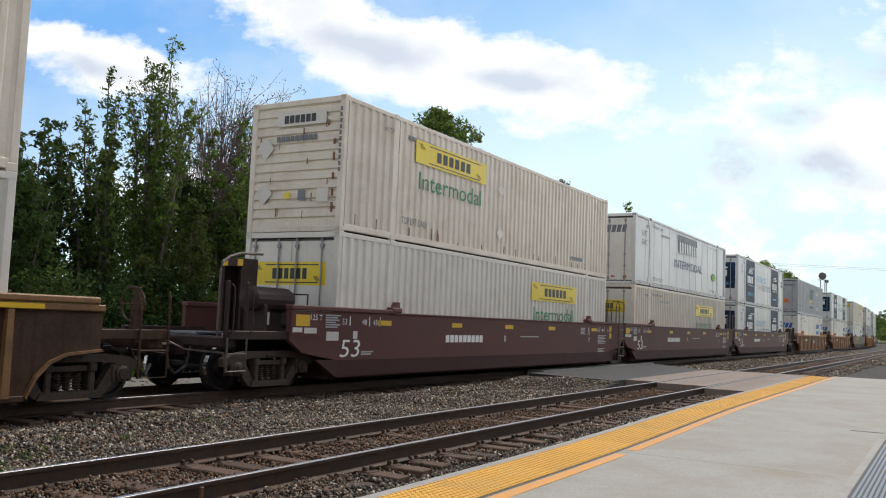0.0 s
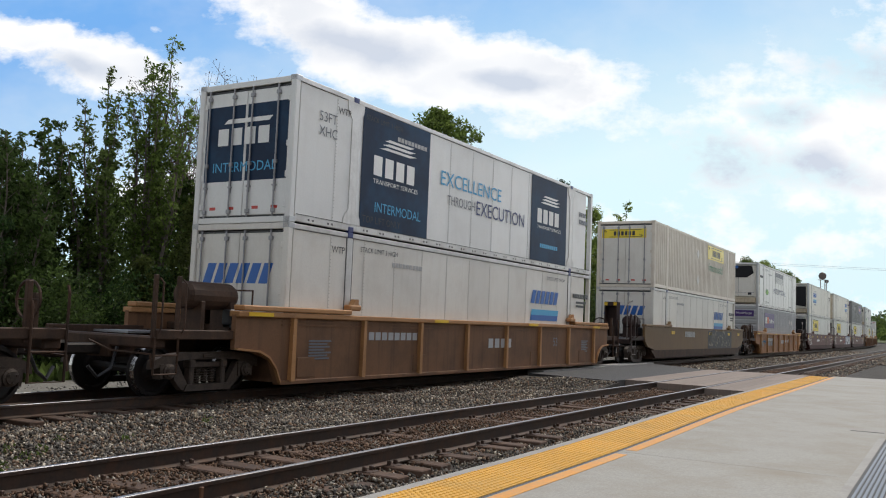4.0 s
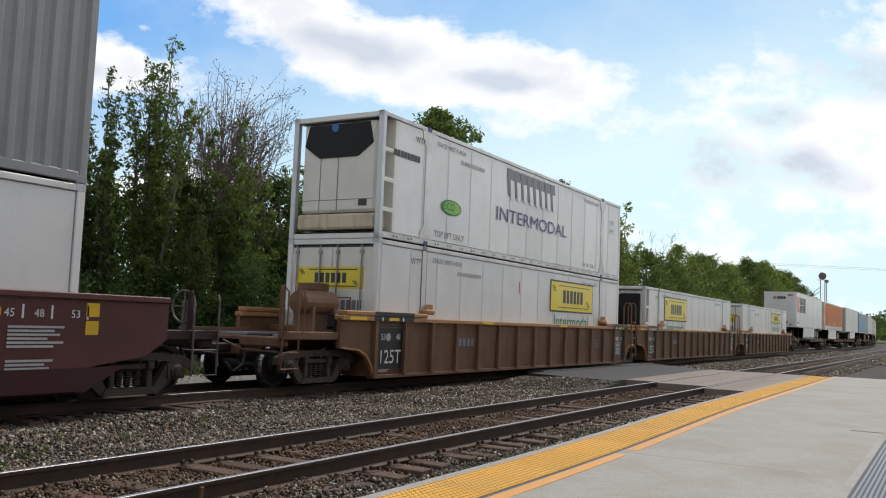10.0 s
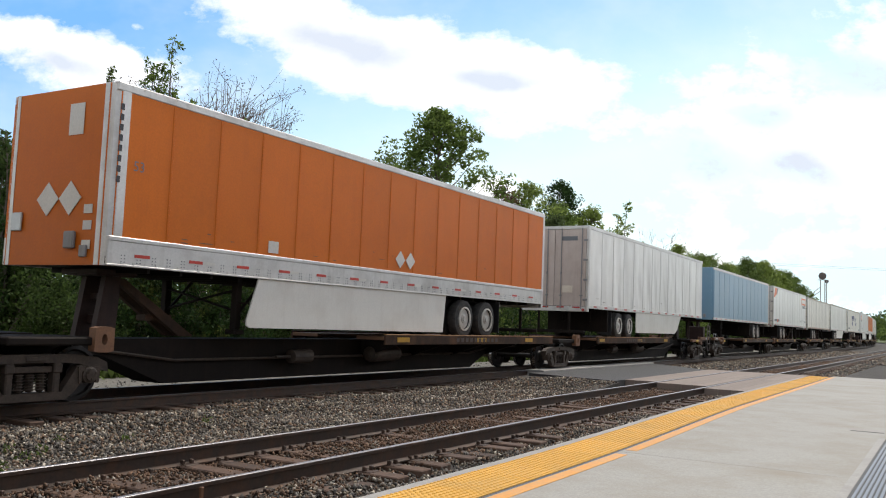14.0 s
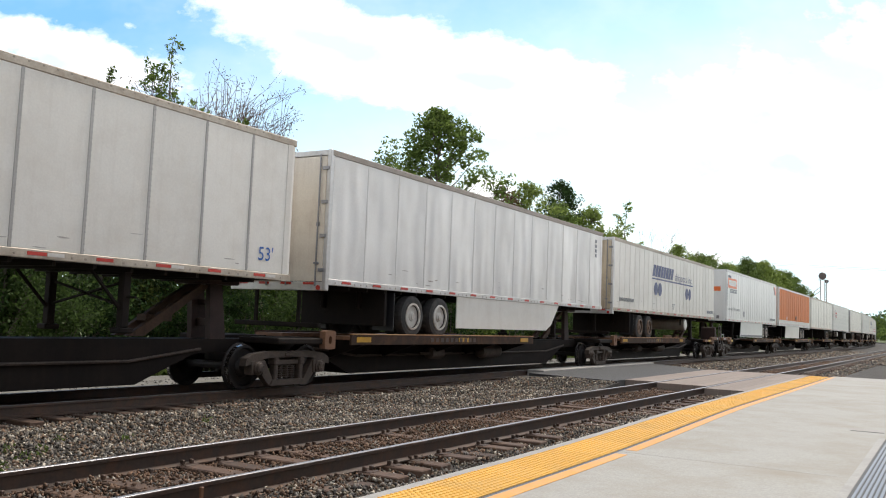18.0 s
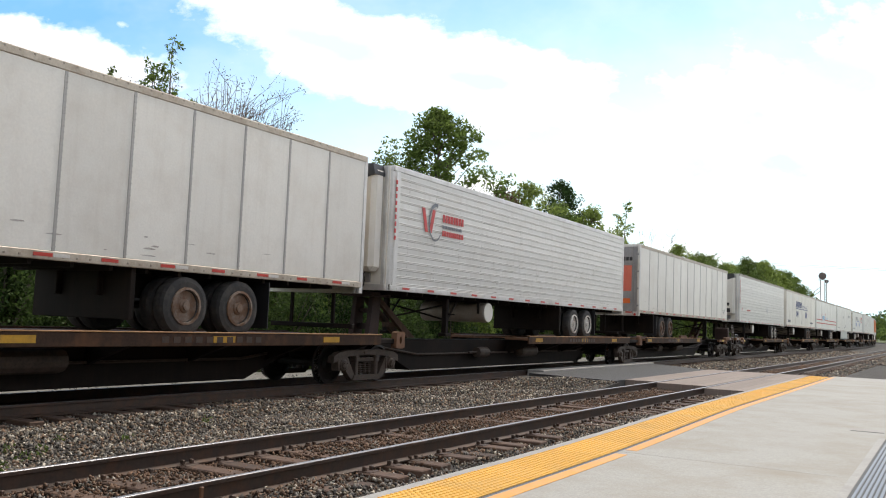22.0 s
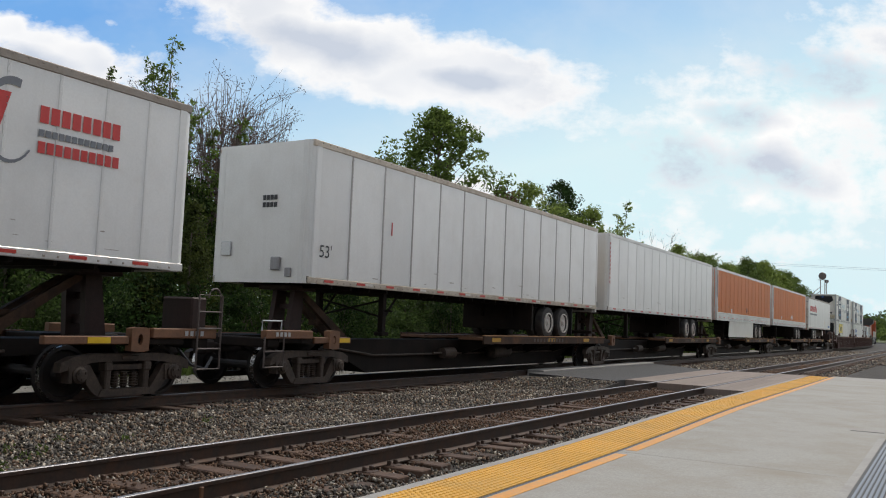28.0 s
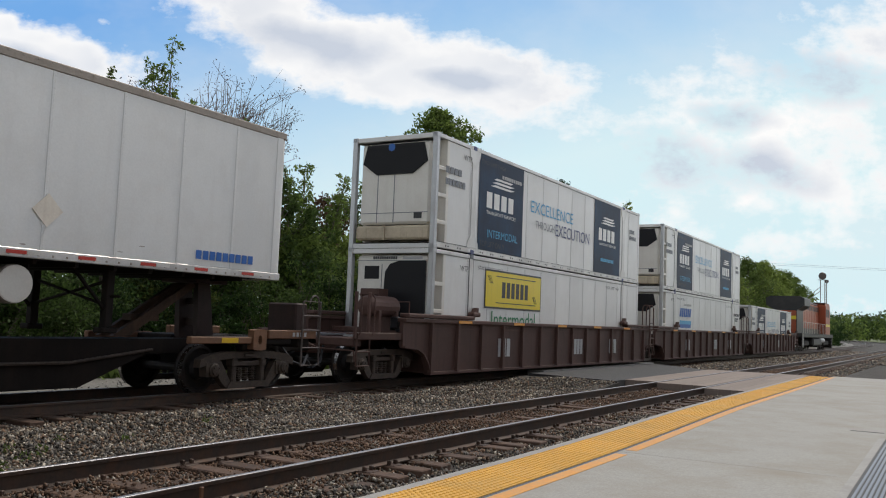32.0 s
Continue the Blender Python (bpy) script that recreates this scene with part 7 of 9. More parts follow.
# three maroon units with graffiti
for k, (s, gr) in enumerate(((170.87, 0), (190.31, 1), (209.89, 0))):
    c = well_car(s, "maroon", 0, "end" if k == 0 else "joint", "end" if k == 2 else "joint", MAR if not gr else "maroon smooth-sided well car with silver graffiti", smooth=True)
    car_marks(c, "smooth")
    if k == 0:
        for cu, cw, ru, rw, a0, a1 in ((11.20, 1.02, 0.26, 0.20, -0.4, 3.3), (11.55, 0.85, 0.20, 0.36, 1.2, 5.2), (11.45, 0.52, 0.16, 0.14, -1.5, 4.4), (12.15, 1.00, 0.30, 0.17, 0.6, 5.6), (11.15, 0.60, 0.07, 0.32, 1.6, 4.4)):
            loop = [on_face("side", cu + ru * math.cos(a0 + (a1 - a0) * i / 14), cw + rw * math.sin(a0 + (a1 - a0) * i / 14), 0.003, HL, 1.44) for i in range(15)]
            part("scrawled_tag", Shape().tube(loop, 0.016, n=4), "rail_tan", c, "thin tan spray line")
    if gr:
        plate(c, "graffiti_panel", 9.6, 16.2, 0.28, 1.05, "graffiti_plum", hw=1.44, out=0.003)
        spray(c, 10.4, 15.6, 3, 0.3, 1.45)
        for d in range(7):
            u = 10.7 + 0.68 * d
            plate(c, "paint_drip", u, u + 0.10, 1.22 - 0.05 * (d % 3), 1.50, "blue_ink", hw=1.44, out=0.018, slant=0.12)
        scribble(c, 8.9, 0.42, 0.7, 0.22, "white_ink", 6)
        scribble(c, 8.4, 0.78, 0.6, 0.16, "orange_ink", 7)
    c = container(s, LOW, BOX_WHITE, "panel", "white", "curved", fitting="grey_ink")
    yellow_sign(c, 2.85, 1.56, 3.63, 0.97)
    word(c, "Intermodal", 3.2, 1.0, 0.44, "green_ink", width=2.9)
    stack_marks(c, True)
    plate(c, "red_mark", 7.3, 7.34, 2.0, 2.35, "red_ink")
    if k == 0:
        c = container(s, HIGH, "white refrigerated container with blue lettering", "panel", "offwhite", "curved")
        stripe_marks(c, 2.95, False)
        bars(c, 0.9, 1.75, 1.45, 1.62, 6, "ink", "end", out=-0.07, slant=0.04)
    elif k == 1:
        c = container(s, HIGH, "cream smooth container with blue lettering and grimy doors", "panel", "offwhite", "doors", door="door_dirty", right="frame")
        stripe_marks(c, 11.2, True, True)
        diamond(c, 9.8, 0.55, 0.2, material="offwhite")
    else:
        c = container(s, HIGH, "dark grey corrugated container with purple signs", "ribbed", "dark_grey_box", "doors", door="door_grey")
        purple_marks(c, 10.3, "doors")
# three brown units
for k, s in enumerate((233.57, 253.07, 272.68)):
    c = well_car(s, "brown", 15, "end" if k == 0 else "joint", "end" if k == 2 else "joint", "brown many-ribbed well car with black stencil panels", edge="tan_edge")
    car_marks(c, "dark")
    c = container(s, LOW, BOX_WHITE if k == 1 else "white smooth container with a yellow sign near one end", "panel", "white", "curved" if k == 1 else "doors", door="offwhite", fitting="grey_ink")
    stack_marks(c, True)
    plate(c, "red_mark", 7.3, 7.34, 2.0, 2.35, "red_ink")
    if k == 1:
        yellow_sign(c, 2.85, 1.56, 3.63, 0.97)
        word(c, "Intermodal", 3.2, 1.0, 0.44, "green_ink", width=2.9)
    else:
        yellow_sign(c, 9.65, 1.6 if k == 0 else 1.92, 3.65, 0.92 if k == 0 else 0.63)
        word(c, "Intermodal", 9.95, 1.03 if k == 0 else 1.3, 0.44, "green_ink", width=3.0)
        yellow_sign(c, 0.3, 1.75, 1.9, 0.5, "end", False)
        bars(c, 1.6, 2.2, 1.2, 1.5, 4, "grey_ink", "end", out=-0.044)
    if k == 0:
        c = container(s, HIGH, "white refrigerated container with grey and purple lettering", "panel", "white", "angular")
        cold_box_marks(c, 6.4, False)

# trailers: start, flip, height of the roof, first truck, next truck, start of a set
RIDE = [
    ("N", 294.06, 0, 4.97, 0.0, None, 1), ("O", 312.60, 0, 4.88, -0.9, None, 0), ("P", 332.65, 1, 4.98, -2.0, 15.7, 0),
    ("Q", 351.22, 0, 4.88, 1.6, None, 1), ("R", 369.40, 1, 4.88, -0.84, None, 0), ("S", 386.63, 1, 4.80, -0.8, None, 0), ("T", 403.84, 1, 4.85, -0.8, None, 0), ("U", 421.15, 1, 4.85, -0.8, 15.6, 0),
    ("V", 440.24, 0, 4.99, 0.4, None, 1), ("W", 457.49, 0, 4.94, -0.5, None, 0), ("X", 474.83, 0, 4.92, -0.5, None, 0), ("Y", 492.01, 0, 4.93, -0.5, None, 0), ("Z", 510.2, 1, 4.88, -0.9, 15.6, 0),
    ("AA", 529.61, 0, 4.97, 0.42, None, 1), ("BB", 547.05, 0, 4.92, -0.5, None, 0), ("CC", 564.16, 0, 4.90, -0.5, None, 0), ("DD", 581.43, 0, 4.92, -0.5, None, 0), ("EE", 598.98, 1, 4.84, -0.9, 15.3, 0),
    ("FF", 618.30, 0, 4.95, 0.46, None, 1), ("GG", 635.66, 0, 4.95, -0.5, None, 0), ("HH", 652.91, 0, 4.93, -0.5, None, 0), ("II", 670.16, 0, 4.91, -0.5, None, 0), ("JJ", 688.06, 1, 4.87, -0.9, 15.6, 0)]
LOOK = {
    "N": dict(label="white road trailer with a red square and dark marks", paint="white", skirt="white", axle=11.92),
    "O": dict(label="orange road trailer with a silver base", paint="orange", base="silver", skirt="offwhite", panels=15),
    "P": dict(label="white road trailer with dusty pinkish doors", paint="white_sheet", skirt="offwhite", door="door_pink"),
    "Q": dict(label="faded blue road trailer with pale corner posts", paint="blue_trailer"),
    "R": dict(label="white road trailer with orange corner stripes", paint="white", door="white"),
    "S": dict(label="white panelled road trailer with yellowed doors", paint="offwhite", door="door_dirty", panels=14, post="post_grey", cap="rail_cream"),
    "T": dict(label="white wrinkled-sheet road trailer with cream doors", paint="white_sheet", door="cream", skirt="offwhite", cap="rail_tan"),
    "U": dict(label="cream road trailer with blue marks and two pairs of dots", paint="offwhite", door="door_dirty", rims="rim_rust", tank=True, panels=26, cap="rail_cream"),
    "V": dict(label="white road trailer with an orange name panel", paint="white", skirt="white", panels=26),
    "W": dict(label="orange road trailer with a silver base and white skirt", paint="orange", base="silver", skirt="offwhite", panels=15),
    "X": dict(label="white panelled road trailer with a dull red nose", paint="offwhite", rims="rim_rust", post="post_grey", cap="rail_cream"),
    "Y": dict(label="fluted metal refrigerated trailer with red marks", paint="stainless", style="fluted", nose="reefer", tank=True),
    "Z": dict(label="off-white panelled road trailer with dark doors", paint="offwhite", door="door_grey", rims="rim_rust", post="post_grey", cap="rail_cream"),
    "AA": dict(label="fluted metal refrigerated trailer with a black grille", paint="stainless", style="fluted", nose="reefer", tank=4.95, cap="rail_tan"),
    "BB": dict(label="off-white road trailer with blue marks and dots", paint="offwhite", rims="rim_rust", tank=4.5, panels=26, cap="rail_cream"),
    "CC": dict(label="white road trailer with two red stripes", paint="white_sheet", nose="reefer", tank=True, cap="rail_tan"),
    "DD": dict(label="white wrinkled refrigerated trailer with grey marks", paint="white_sheet", nose="reefer", skirt="galv", cap="rail_tan"),
    "EE": dict(label="white road trailer with faded letters and blue dots", paint="white", tank=True, panels=20, cap="rail_tan"),
    "FF": dict(label="white panelled road trailer with scuffed lower edge", paint="white", axle=11.98, post="post_grey", cap="rail_cream"),
    "GG": dict(label="clean white road trailer with a red corner code", paint="white", panels=15),
    "HH": dict(label="orange road trailer with a silver base and white skirt", paint="orange", base="silver", skirt="offwhite", panels=15),
    "II": dict(label="orange road trailer with a silver base and placards", paint="orange", base="silver", panels=15),
    "JJ": dict(label="white road trailer with a red name mark and grey stripe", paint="white", door="door_pink", tank=True, cap="rail_tan")}
TR = {}
for name, s0, flip, top, t0, t1, first in RIDE:
    spine_car(s0, bool(flip), t0, t1, start=bool(first))
    TR[name] = trailer(s0, flip=bool(flip), top=top, bottom=2.06, **LOOK[name])



def block_mark(c, u0, u1, w0, w1, cut, material):
    """A plain block with two cut corners."""
    pts = [(u0, w0), (u1 - cut, w0), (u1, w0 + cut), (u1, w1 - cut), (u1 - cut, w1), (u0, w1)]
    sh = Shape()
    vs = [on_face("side", a, b, o, TL, 1.295) for o in (0.012, 0.007) for a, b in pts]
    sh.add(vs, [tuple(range(6)), tuple(range(6, 12))[::-1]] + [(i, (i + 1) % 6, 6 + (i + 1) % 6, 6 + i) for i in range(6)])
    return part("block_mark", sh, material, c)


c = TR["N"]
plate(c, "red_square", 0.38, 1.72, 3.29, 4.6, "pink_film", out=0.004, **T)
plate(c, "orange_corner", 1.0, 1.715, 3.295, 3.62, "orange_ink", out=0.0065, **T)
for rx, ry in ((0.90, 0.66), (0.67, 0.50)):
    arc(c, "arc_mark", 1.72, 4.6, ry, math.pi, 1.5 * math.pi, 0.05, "white_ink", stretch=rx / ry, **T)
    arc(c, "arc_mark", 1.72, 3.29, ry + 0.02, 0.5 * math.pi, math.pi, 0.05, "white_ink", out=0.014, stretch=rx / ry, **T)
for u0, u1, cut in ((1.82, 2.95, 0.4), (3.05, 4.05, 0.3), (4.12, 5.0, 0.0)):
    block_mark(c, u0, u1, 3.3, 4.58, cut, "ink")
plate(c, "white_band", 1.8, 4.06, 3.93, 3.97, "white", out=0.018, **T)
word(c, "53'", 0.35, 2.55, 0.2, "ink", **T)
bars(c, 0.35, 1.0, 2.36, 2.48, 5, "red_ink", **T)
plate(c, "red_square", 0.75, 1.02, 4.35, 4.58, "pink_film", "end", out=0.004, **T)
bars(c, 1.08, 1.75, 4.36, 4.58, 3, "ink", "end", gap=0.15, **T)
bars(c, 1.9, 2.35, 4.62, 4.76, 5, "red_ink", "end", **T)
for k in "OWHI":
    c = TR[{"H": "HH", "I": "II"}.get(k, k)]
    nose_code(c, False, 2.06, 4.9)
    word(c, "53", 0.42, 3.55, 0.16, "grey_ink", **T)
    for u in {"H": (8.03,), "I": (8.14, 8.64)}.get(k, (8.04, 8.47)):
        diamond(c, u, 2.79, 0.2, material="placard" if k in "OI" else "rust_deck", **T)
    plate(c, "sticker", 3.58, 3.86, 2.56, 2.78, "placard", **T)
    diamond(c, 1.15, 3.1, 0.27, "end", **T)
    diamond(c, 1.7, 3.1, 0.27, "end", **T)
    plate(c, "sticker", 1.55, 1.9, 4.1, 4.6, "placard", "end", **T)
    for w in (2.3, 2.6, 2.85):
        plate(c, "sticker", 2.05, 2.25, w, w + 0.14, "placard", "end", **T)
c = TR["P"]
plate(c, "sticker", 1.55, 2.15, 4.45, 4.6, "grey_ink", "end", out=-0.005, **T)
plate(c, "sticker", 1.6, 2.0, 2.6, 2.85, "cream", "end", out=-0.005, **T)
bars(c, 0.15, 0.7, 2.75, 2.85, 6, "red_ink", "end", out=-0.005, **T)
c = TR["R"]
for d, m in ((0.0, "orange_ink"), (0.55, "orange_ink"), (1.0, "grey_ink")):
    plate(c, "corner_stripe", 0.15 + d, 0.55 + d * 0.8 + 0.12, 4.1 + d * 0.25, 4.76, m, slant=0.42, **T)
banner_marks(c, 13.46, True, True)
bars(c, 0.41, 2.5, 2.36, 2.52, 14, "grey_ink", **T)
bars(c, 1.45, 1.9, 2.3, 2.5, 3, "orange_ink", out=0.02, **T)
bars(c, 1.55, 2.2, 4.45, 4.6, 7, "grey_ink", "end", out=-0.005, **T)
plate(c, "sign_panel", 0.3, 1.15, 4.3, 4.5, "orange_ink", "end", out=-0.005, **T)
word(c, "a hard job.", 0.6, 3.85, 0.2, "grey_ink", "end", out=-0.005, width=1.3, **T)
plate(c, "code_panel", 1.3, 1.75, 3.0, 3.4, "faded_ink", "end", out=-0.005, **T)
lines(c, 1.85, 2.2, 3.0, 3.4, 3, "grey_ink", "end", out=-0.005, **T)
plate(c, "sticker", 1.85, 2.2, 2.35, 2.75, "sign_yellow", "end", out=-0.005, **T)
for k, u in (("S", 15.2), ("Z", 15.0)):
    word(TR[k], "53'", u, 2.4, 0.26, "blue_ink" if k == "S" else "ink", **T)
bars(TR["Z"], 1.7, 2.3, 4.2, 4.35, 4, "ink", "end", out=-0.005, **T)
plate(TR["Z"], "torn_poster", 1.7, 2.25, 2.95, 4.0, "pink_film", "end", out=-0.005, **T)
plate(TR["Z"], "sticker", 1.6, 2.2, 2.45, 2.65, "orange_ink", "end", out=-0.005, **T)
bars(TR["U"], 0.35, 1.9, 4.15, 4.3, 12, "grey_ink", "end", out=-0.005, **T)
bars(TR["U"], 0.35, 1.5, 3.62, 3.74, 10, "grey_ink", "end", out=-0.005, **T)
for u in (1.25, 1.5):
    disc(TR["U"], u, 3.95, 0.13, "navy_ink", "end", out=-0.006, stretch=0.8, **T)
for z in (3.9, 4.07, 4.24, 4.41):
    plate(TR["T"], "marking", 15.3, 15.46, z, z + 0.12, "grey_ink", **T)
dot_marks(TR["U"], 4.9, 2.06, "navy_ink", "navy_ink", 0.73)
bars(TR["U"], 14.5, 15.8, 2.35, 2.5, 9, "grey_ink", **T)
dot_marks(TR["BB"], 4.45, 2.06, "navy_ink", "navy_ink", 12.8)
bars(TR["BB"], 0.5, 1.75, 2.4, 2.6, 9, "grey_ink", **T)
for u in (1.6, 4.9):
    plate(TR["BB"], "patch", u, u + 0.8, 4.35, 4.6, "white", **T)
dot_marks(TR["EE"], 4.45, 2.06, "faded_ink", "blue_ink", 1.2)
swirl_marks(TR["EE"], 12.35, 3.55, 1.2)
c = TR["V"]
banner_marks(c, 0.37, True, False)
plate(c, "code_panel", 4.6, 4.95, 2.4, 2.72, "grey_ink", **T)
bars(c, 0.35, 1.1, 4.55, 4.68, 7, "grey_ink", **T)
for d, m in ((0.0, "orange_ink"), (-0.35, "grey_ink")):
    plate(c, "corner_stripe", 15.6 + d, 15.95 + d, 4.2, 4.76, m, slant=-0.3, **T)
bars(c, 13.6, 15.7, 2.35, 2.5, 14, "grey_ink", **T)
nose_code(c, False, 2.06, 4.5, "grey_ink")
plate(c, "sign_panel", 1.6, 2.25, 3.75, 4.0, "orange_ink", "end", **T)
nose_code(TR["X"], False, 2.06, 4.6, "ink", 4)
word(TR["X"], "53", 0.45, 2.5, 0.2, "ink", **T)
plate(TR["X"], "red_nose", 0.2, 2.4, 2.3, 4.6, "rust_deck", "end", out=0.004, **T)
swirl_marks(TR["Y"], 1.45, 3.55, 0.95)
nose_code(TR["Y"], False, 2.06, 4.95, "red_ink", 9)
nose_code(TR["AA"], False, 2.06, 4.95, "red_ink", 9)
bars(TR["AA"], 2.2, 3.3, 2.78, 2.87, 9, "red_ink", gap=0.4, **T)
word(TR["AA"], "53", 0.6, 2.75, 0.18, "red_ink", **T)
diamond(TR["AA"], 9.0, 3.0, 0.24, material="galv", **T)
c = TR["CC"]
for z in (2.62, 2.95):
    plate(c, "red_stripe", 0.2, 16.0, z, z + 0.09, "red_ink", **T)
plate(c, "gap_patch", 4.3, 6.6, 2.94, 3.06, "white_sheet", out=0.009, **T)
plate(c, "red_stripe", 4.1, 4.25, 2.98, 3.7, "red_ink", **T)
plate(c, "red_stripe", 6.6, 6.75, 2.98, 3.7, "red_ink", **T)
bars(c, 4.5, 6.3, 3.0, 3.4, 3, "sky_ink", gap=0.45, **T)
word(c, "TRUCKING INC.", 6.95, 3.1, 0.2, "sky_ink", width=1.95, **T)
c = TR["DD"]
bars(c, 12.0, 13.7, 3.75, 4.05, 7, "faded_ink", **T)
arc(c, "arc_mark", 13.75, 3.9, 0.62, -1.3, 1.3, 0.16, "grey_ink", taper=0.6, **T)
for u, w in ((6.2, 3.75), (6.7, 3.7), (7.3, 2.5), (7.9, 2.5), (8.8, 2.7)):
    diamond(c, u, w, 0.13, material="grey_ink", **T)
bars(c, 1.0, 3.0, 2.4, 2.52, 10, "faded_ink", **T)
nose_code(c, False, 2.06, 4.6, "grey_ink", 9)
word(TR["FF"], "53'", 0.35, 2.6, 0.26, "ink", **T)
plate(TR["FF"], "red_mark", 2.9, 2.94, 3.3, 3.6, "red_ink", **T)
bars(TR["FF"], 1.35, 1.75, 3.75, 3.85, 4, "ink", "end", **T)
bars(TR["FF"], 1.35, 1.75, 3.6, 3.7, 4, "ink", "end", **T)
nose_code(TR["GG"], False, 2.06, 4.95, "red_ink", 10)
c = TR["JJ"]
bars(c, 1.0, 4.3, 3.62, 4.1, 7, "red_ink", slant=0.1, **T)
plate(c, "stripe", 1.0, 5.5, 3.3, 3.45, "grey_ink", **T)
for k in range(3):
    plate(c, "sail_mark", 4.55 + 0.25 * k, 4.75 + 0.35 * k, 3.6, 4.25 - 0.12 * k, "red_ink", slant=-0.1, **T)
diamond(c, 11.2, 2.75, 0.24, material="cream", **T)
bars(c, 14.0, 15.4, 2.3, 2.45, 9, "blue_ink", **T)

# last well cars and the pushing locomotive
for k, s in enumerate((709.75, 729.35, 748.85)):
    c = well_car(s, "dark_brown", 14, "end" if k == 0 else "joint", "end" if k == 2 else "joint", "dark brown many-ribbed well car")
    for u in (1.0, 4.2, 7.4, 10.6, 13.8):
        plate(c, "yellow_patch", u, u + 0.7, 1.375, 1.445, "orange_line", hw=1.53)
    for u in (3.4, 9.0, 12.4):
        bars(c, u, u + 0.8, 0.5, 1.0, 3, "faded_ink", hw=1.44)
    if k == 0:
        c = container(s, LOW, BOX_WHITE, "panel", "white", "curved", fitting="grey_ink")
        yellow_sign(c, 2.82, 1.56, 3.63, 0.97)
        word(c, "Intermodal", 3.2, 1.0, 0.44, "green_ink", width=2.9)
        stack_marks(c, True)
    elif k == 1:
        c = container(s, LOW, "white smooth container with blue lettering and stripes", "panel", "white", "angular")
        stripe_marks(c, 2.8, False)
    c = container(s, LOW if k == 2 else HIGH, "white refrigerated container with dark blue panels", "panel", "white", "angular")
    blue_panel_marks(c, False)
locomotive(769.4)


# ---- drifting clouds ----
def cloud_sheet():
    """A far sheet of fair-weather cloud. Its map runs in thousandths from the sheet's upper left."""
    m = bpy.data.materials.new("cloud")
    m.use_nodes = True
    nt = m.node_tree
    nt.nodes.clear()
    uv = nt.nodes.new("ShaderNodeTexCoord").outputs["UV"]

    def math_node(op, a, b):
        n = nt.nodes.new("ShaderNodeMath")
        n.operation = op
        for s, v in zip(n.inputs, (a, b)):
            if isinstance(v, (int, float)):
                s.default_value = v
            else:
                link(nt, v, s)
        return n.outputs[0]

    warp = nt.nodes.new("ShaderNodeTexNoise")
    warp.inputs["Scale"].default_value, warp.inputs["Detail"].default_value = 6.0, 3
    link(nt, uv, warp.inputs["Vector"])
    off = nt.nodes.new("ShaderNodeVectorMath")
    off.operation = "MULTIPLY_ADD"
    off.inputs[1].default_value = (0.10, 0.07, 0)
    link(nt, warp.outputs[1], off.inputs[0])
    link(nt, uv, off.inputs[2])
    total = 0.0
    # centre x, y, half length, half height, slope in degrees, strength
    for cx, cy, a, b, rot, k in ((0.80, 0.115, 0.40, 0.085, 12, 1.15), (0.56, 0.035, 0.21, 0.07, 16, 1.0), (1.02, 0.175, 0.17, 0.075, 6, 0.9),
                                 (1.52, 0.27, 0.36, 0.22, 0, 0.62), (1.31, 0.19, 0.20, 0.09, -14, 0.62), (1.33, 0.43, 0.42, 0.11, 6, 0.5), (0.20, 0.115, 0.20, 0.06, 12, 1.0),
                                 (0.06, 0.07, 0.18, 0.045, 8, 0.9), (0.29, 0.045, 0.022, 0.014, 20, 0.42), (0.93, 0.35, 0.13, 0.04, 3, 0.7), (0.95, 0.56, 1.2, 0.10, 3, 0.5), (1.72, 0.06, 0.25, 0.10, 0, 0.8), (0.33, 0.36, 0.2, 0.1, 0, 0.7)):
        mp = nt.nodes.new("ShaderNodeMapping")
        mp.vector_type = "TEXTURE"
        mp.inputs["Location"].default_value = (cx + 0.05, cy + 0.035, 0)
        mp.inputs["Rotation"].default_value = (0, 0, radians(rot))
        mp.inputs["Scale"].default_value = (a, b, 1)
        link(nt, off.outputs[0], mp.inputs[0])
        ln = nt.nodes.new("ShaderNodeVectorMath")
        ln.operation = "LENGTH"
        link(nt, mp.outputs[0], ln.inputs[0])
        v = math_node("MULTIPLY", math_node("MAXIMUM", math_node("SUBTRACT", 1.35, ln.outputs["Value"]), 0.0), k)
        total = math_node("MAXIMUM", total, v)
    puff = noise_tex(nt, uv, 9.0, 9, (1, 1.5, 1), 0.62)
    dens = math_node("ADD", total, math_node("MULTIPLY", math_node("SUBTRACT", puff, 0.5), 1.7))
    veil = noise_tex(nt, uv, 2.5, 5, (1, 1.6, 1), 0.6)
    alpha = math_node("MINIMUM", math_node("ADD", math_node("MULTIPLY", ramp(nt, dens, 0.38, 0.76), 0.97), math_node("MULTIPLY", ramp(nt, veil, 0.45, 0.8), 0.12)), 1.0)
    sep = nt.nodes.new("ShaderNodeSeparateXYZ")
    link(nt, uv, sep.inputs[0])
    fall = math_node("ADD", sep.outputs[1], math_node("MULTIPLY", sep.outputs[0], 0.22))
    blue = mixer(nt, ramp(nt, fall, 0.10, 0.52), (0.215, 0.50, 0.98), (0.82, 1.06, 1.12))
    blue = mixer(nt, math_node("MULTIPLY", ramp(nt, veil, 0.40, 0.75), 0.35), blue, (0.86, 0.93, 1.0))
    shade = noise_tex(nt, uv, 3.2, 3, (1, 1.9, 1), 0.5)
    thick = math_node("MULTIPLY", ramp(nt, dens, 0.60, 1.0), ramp(nt, shade, 0.38, 0.60))
    core = 0.0
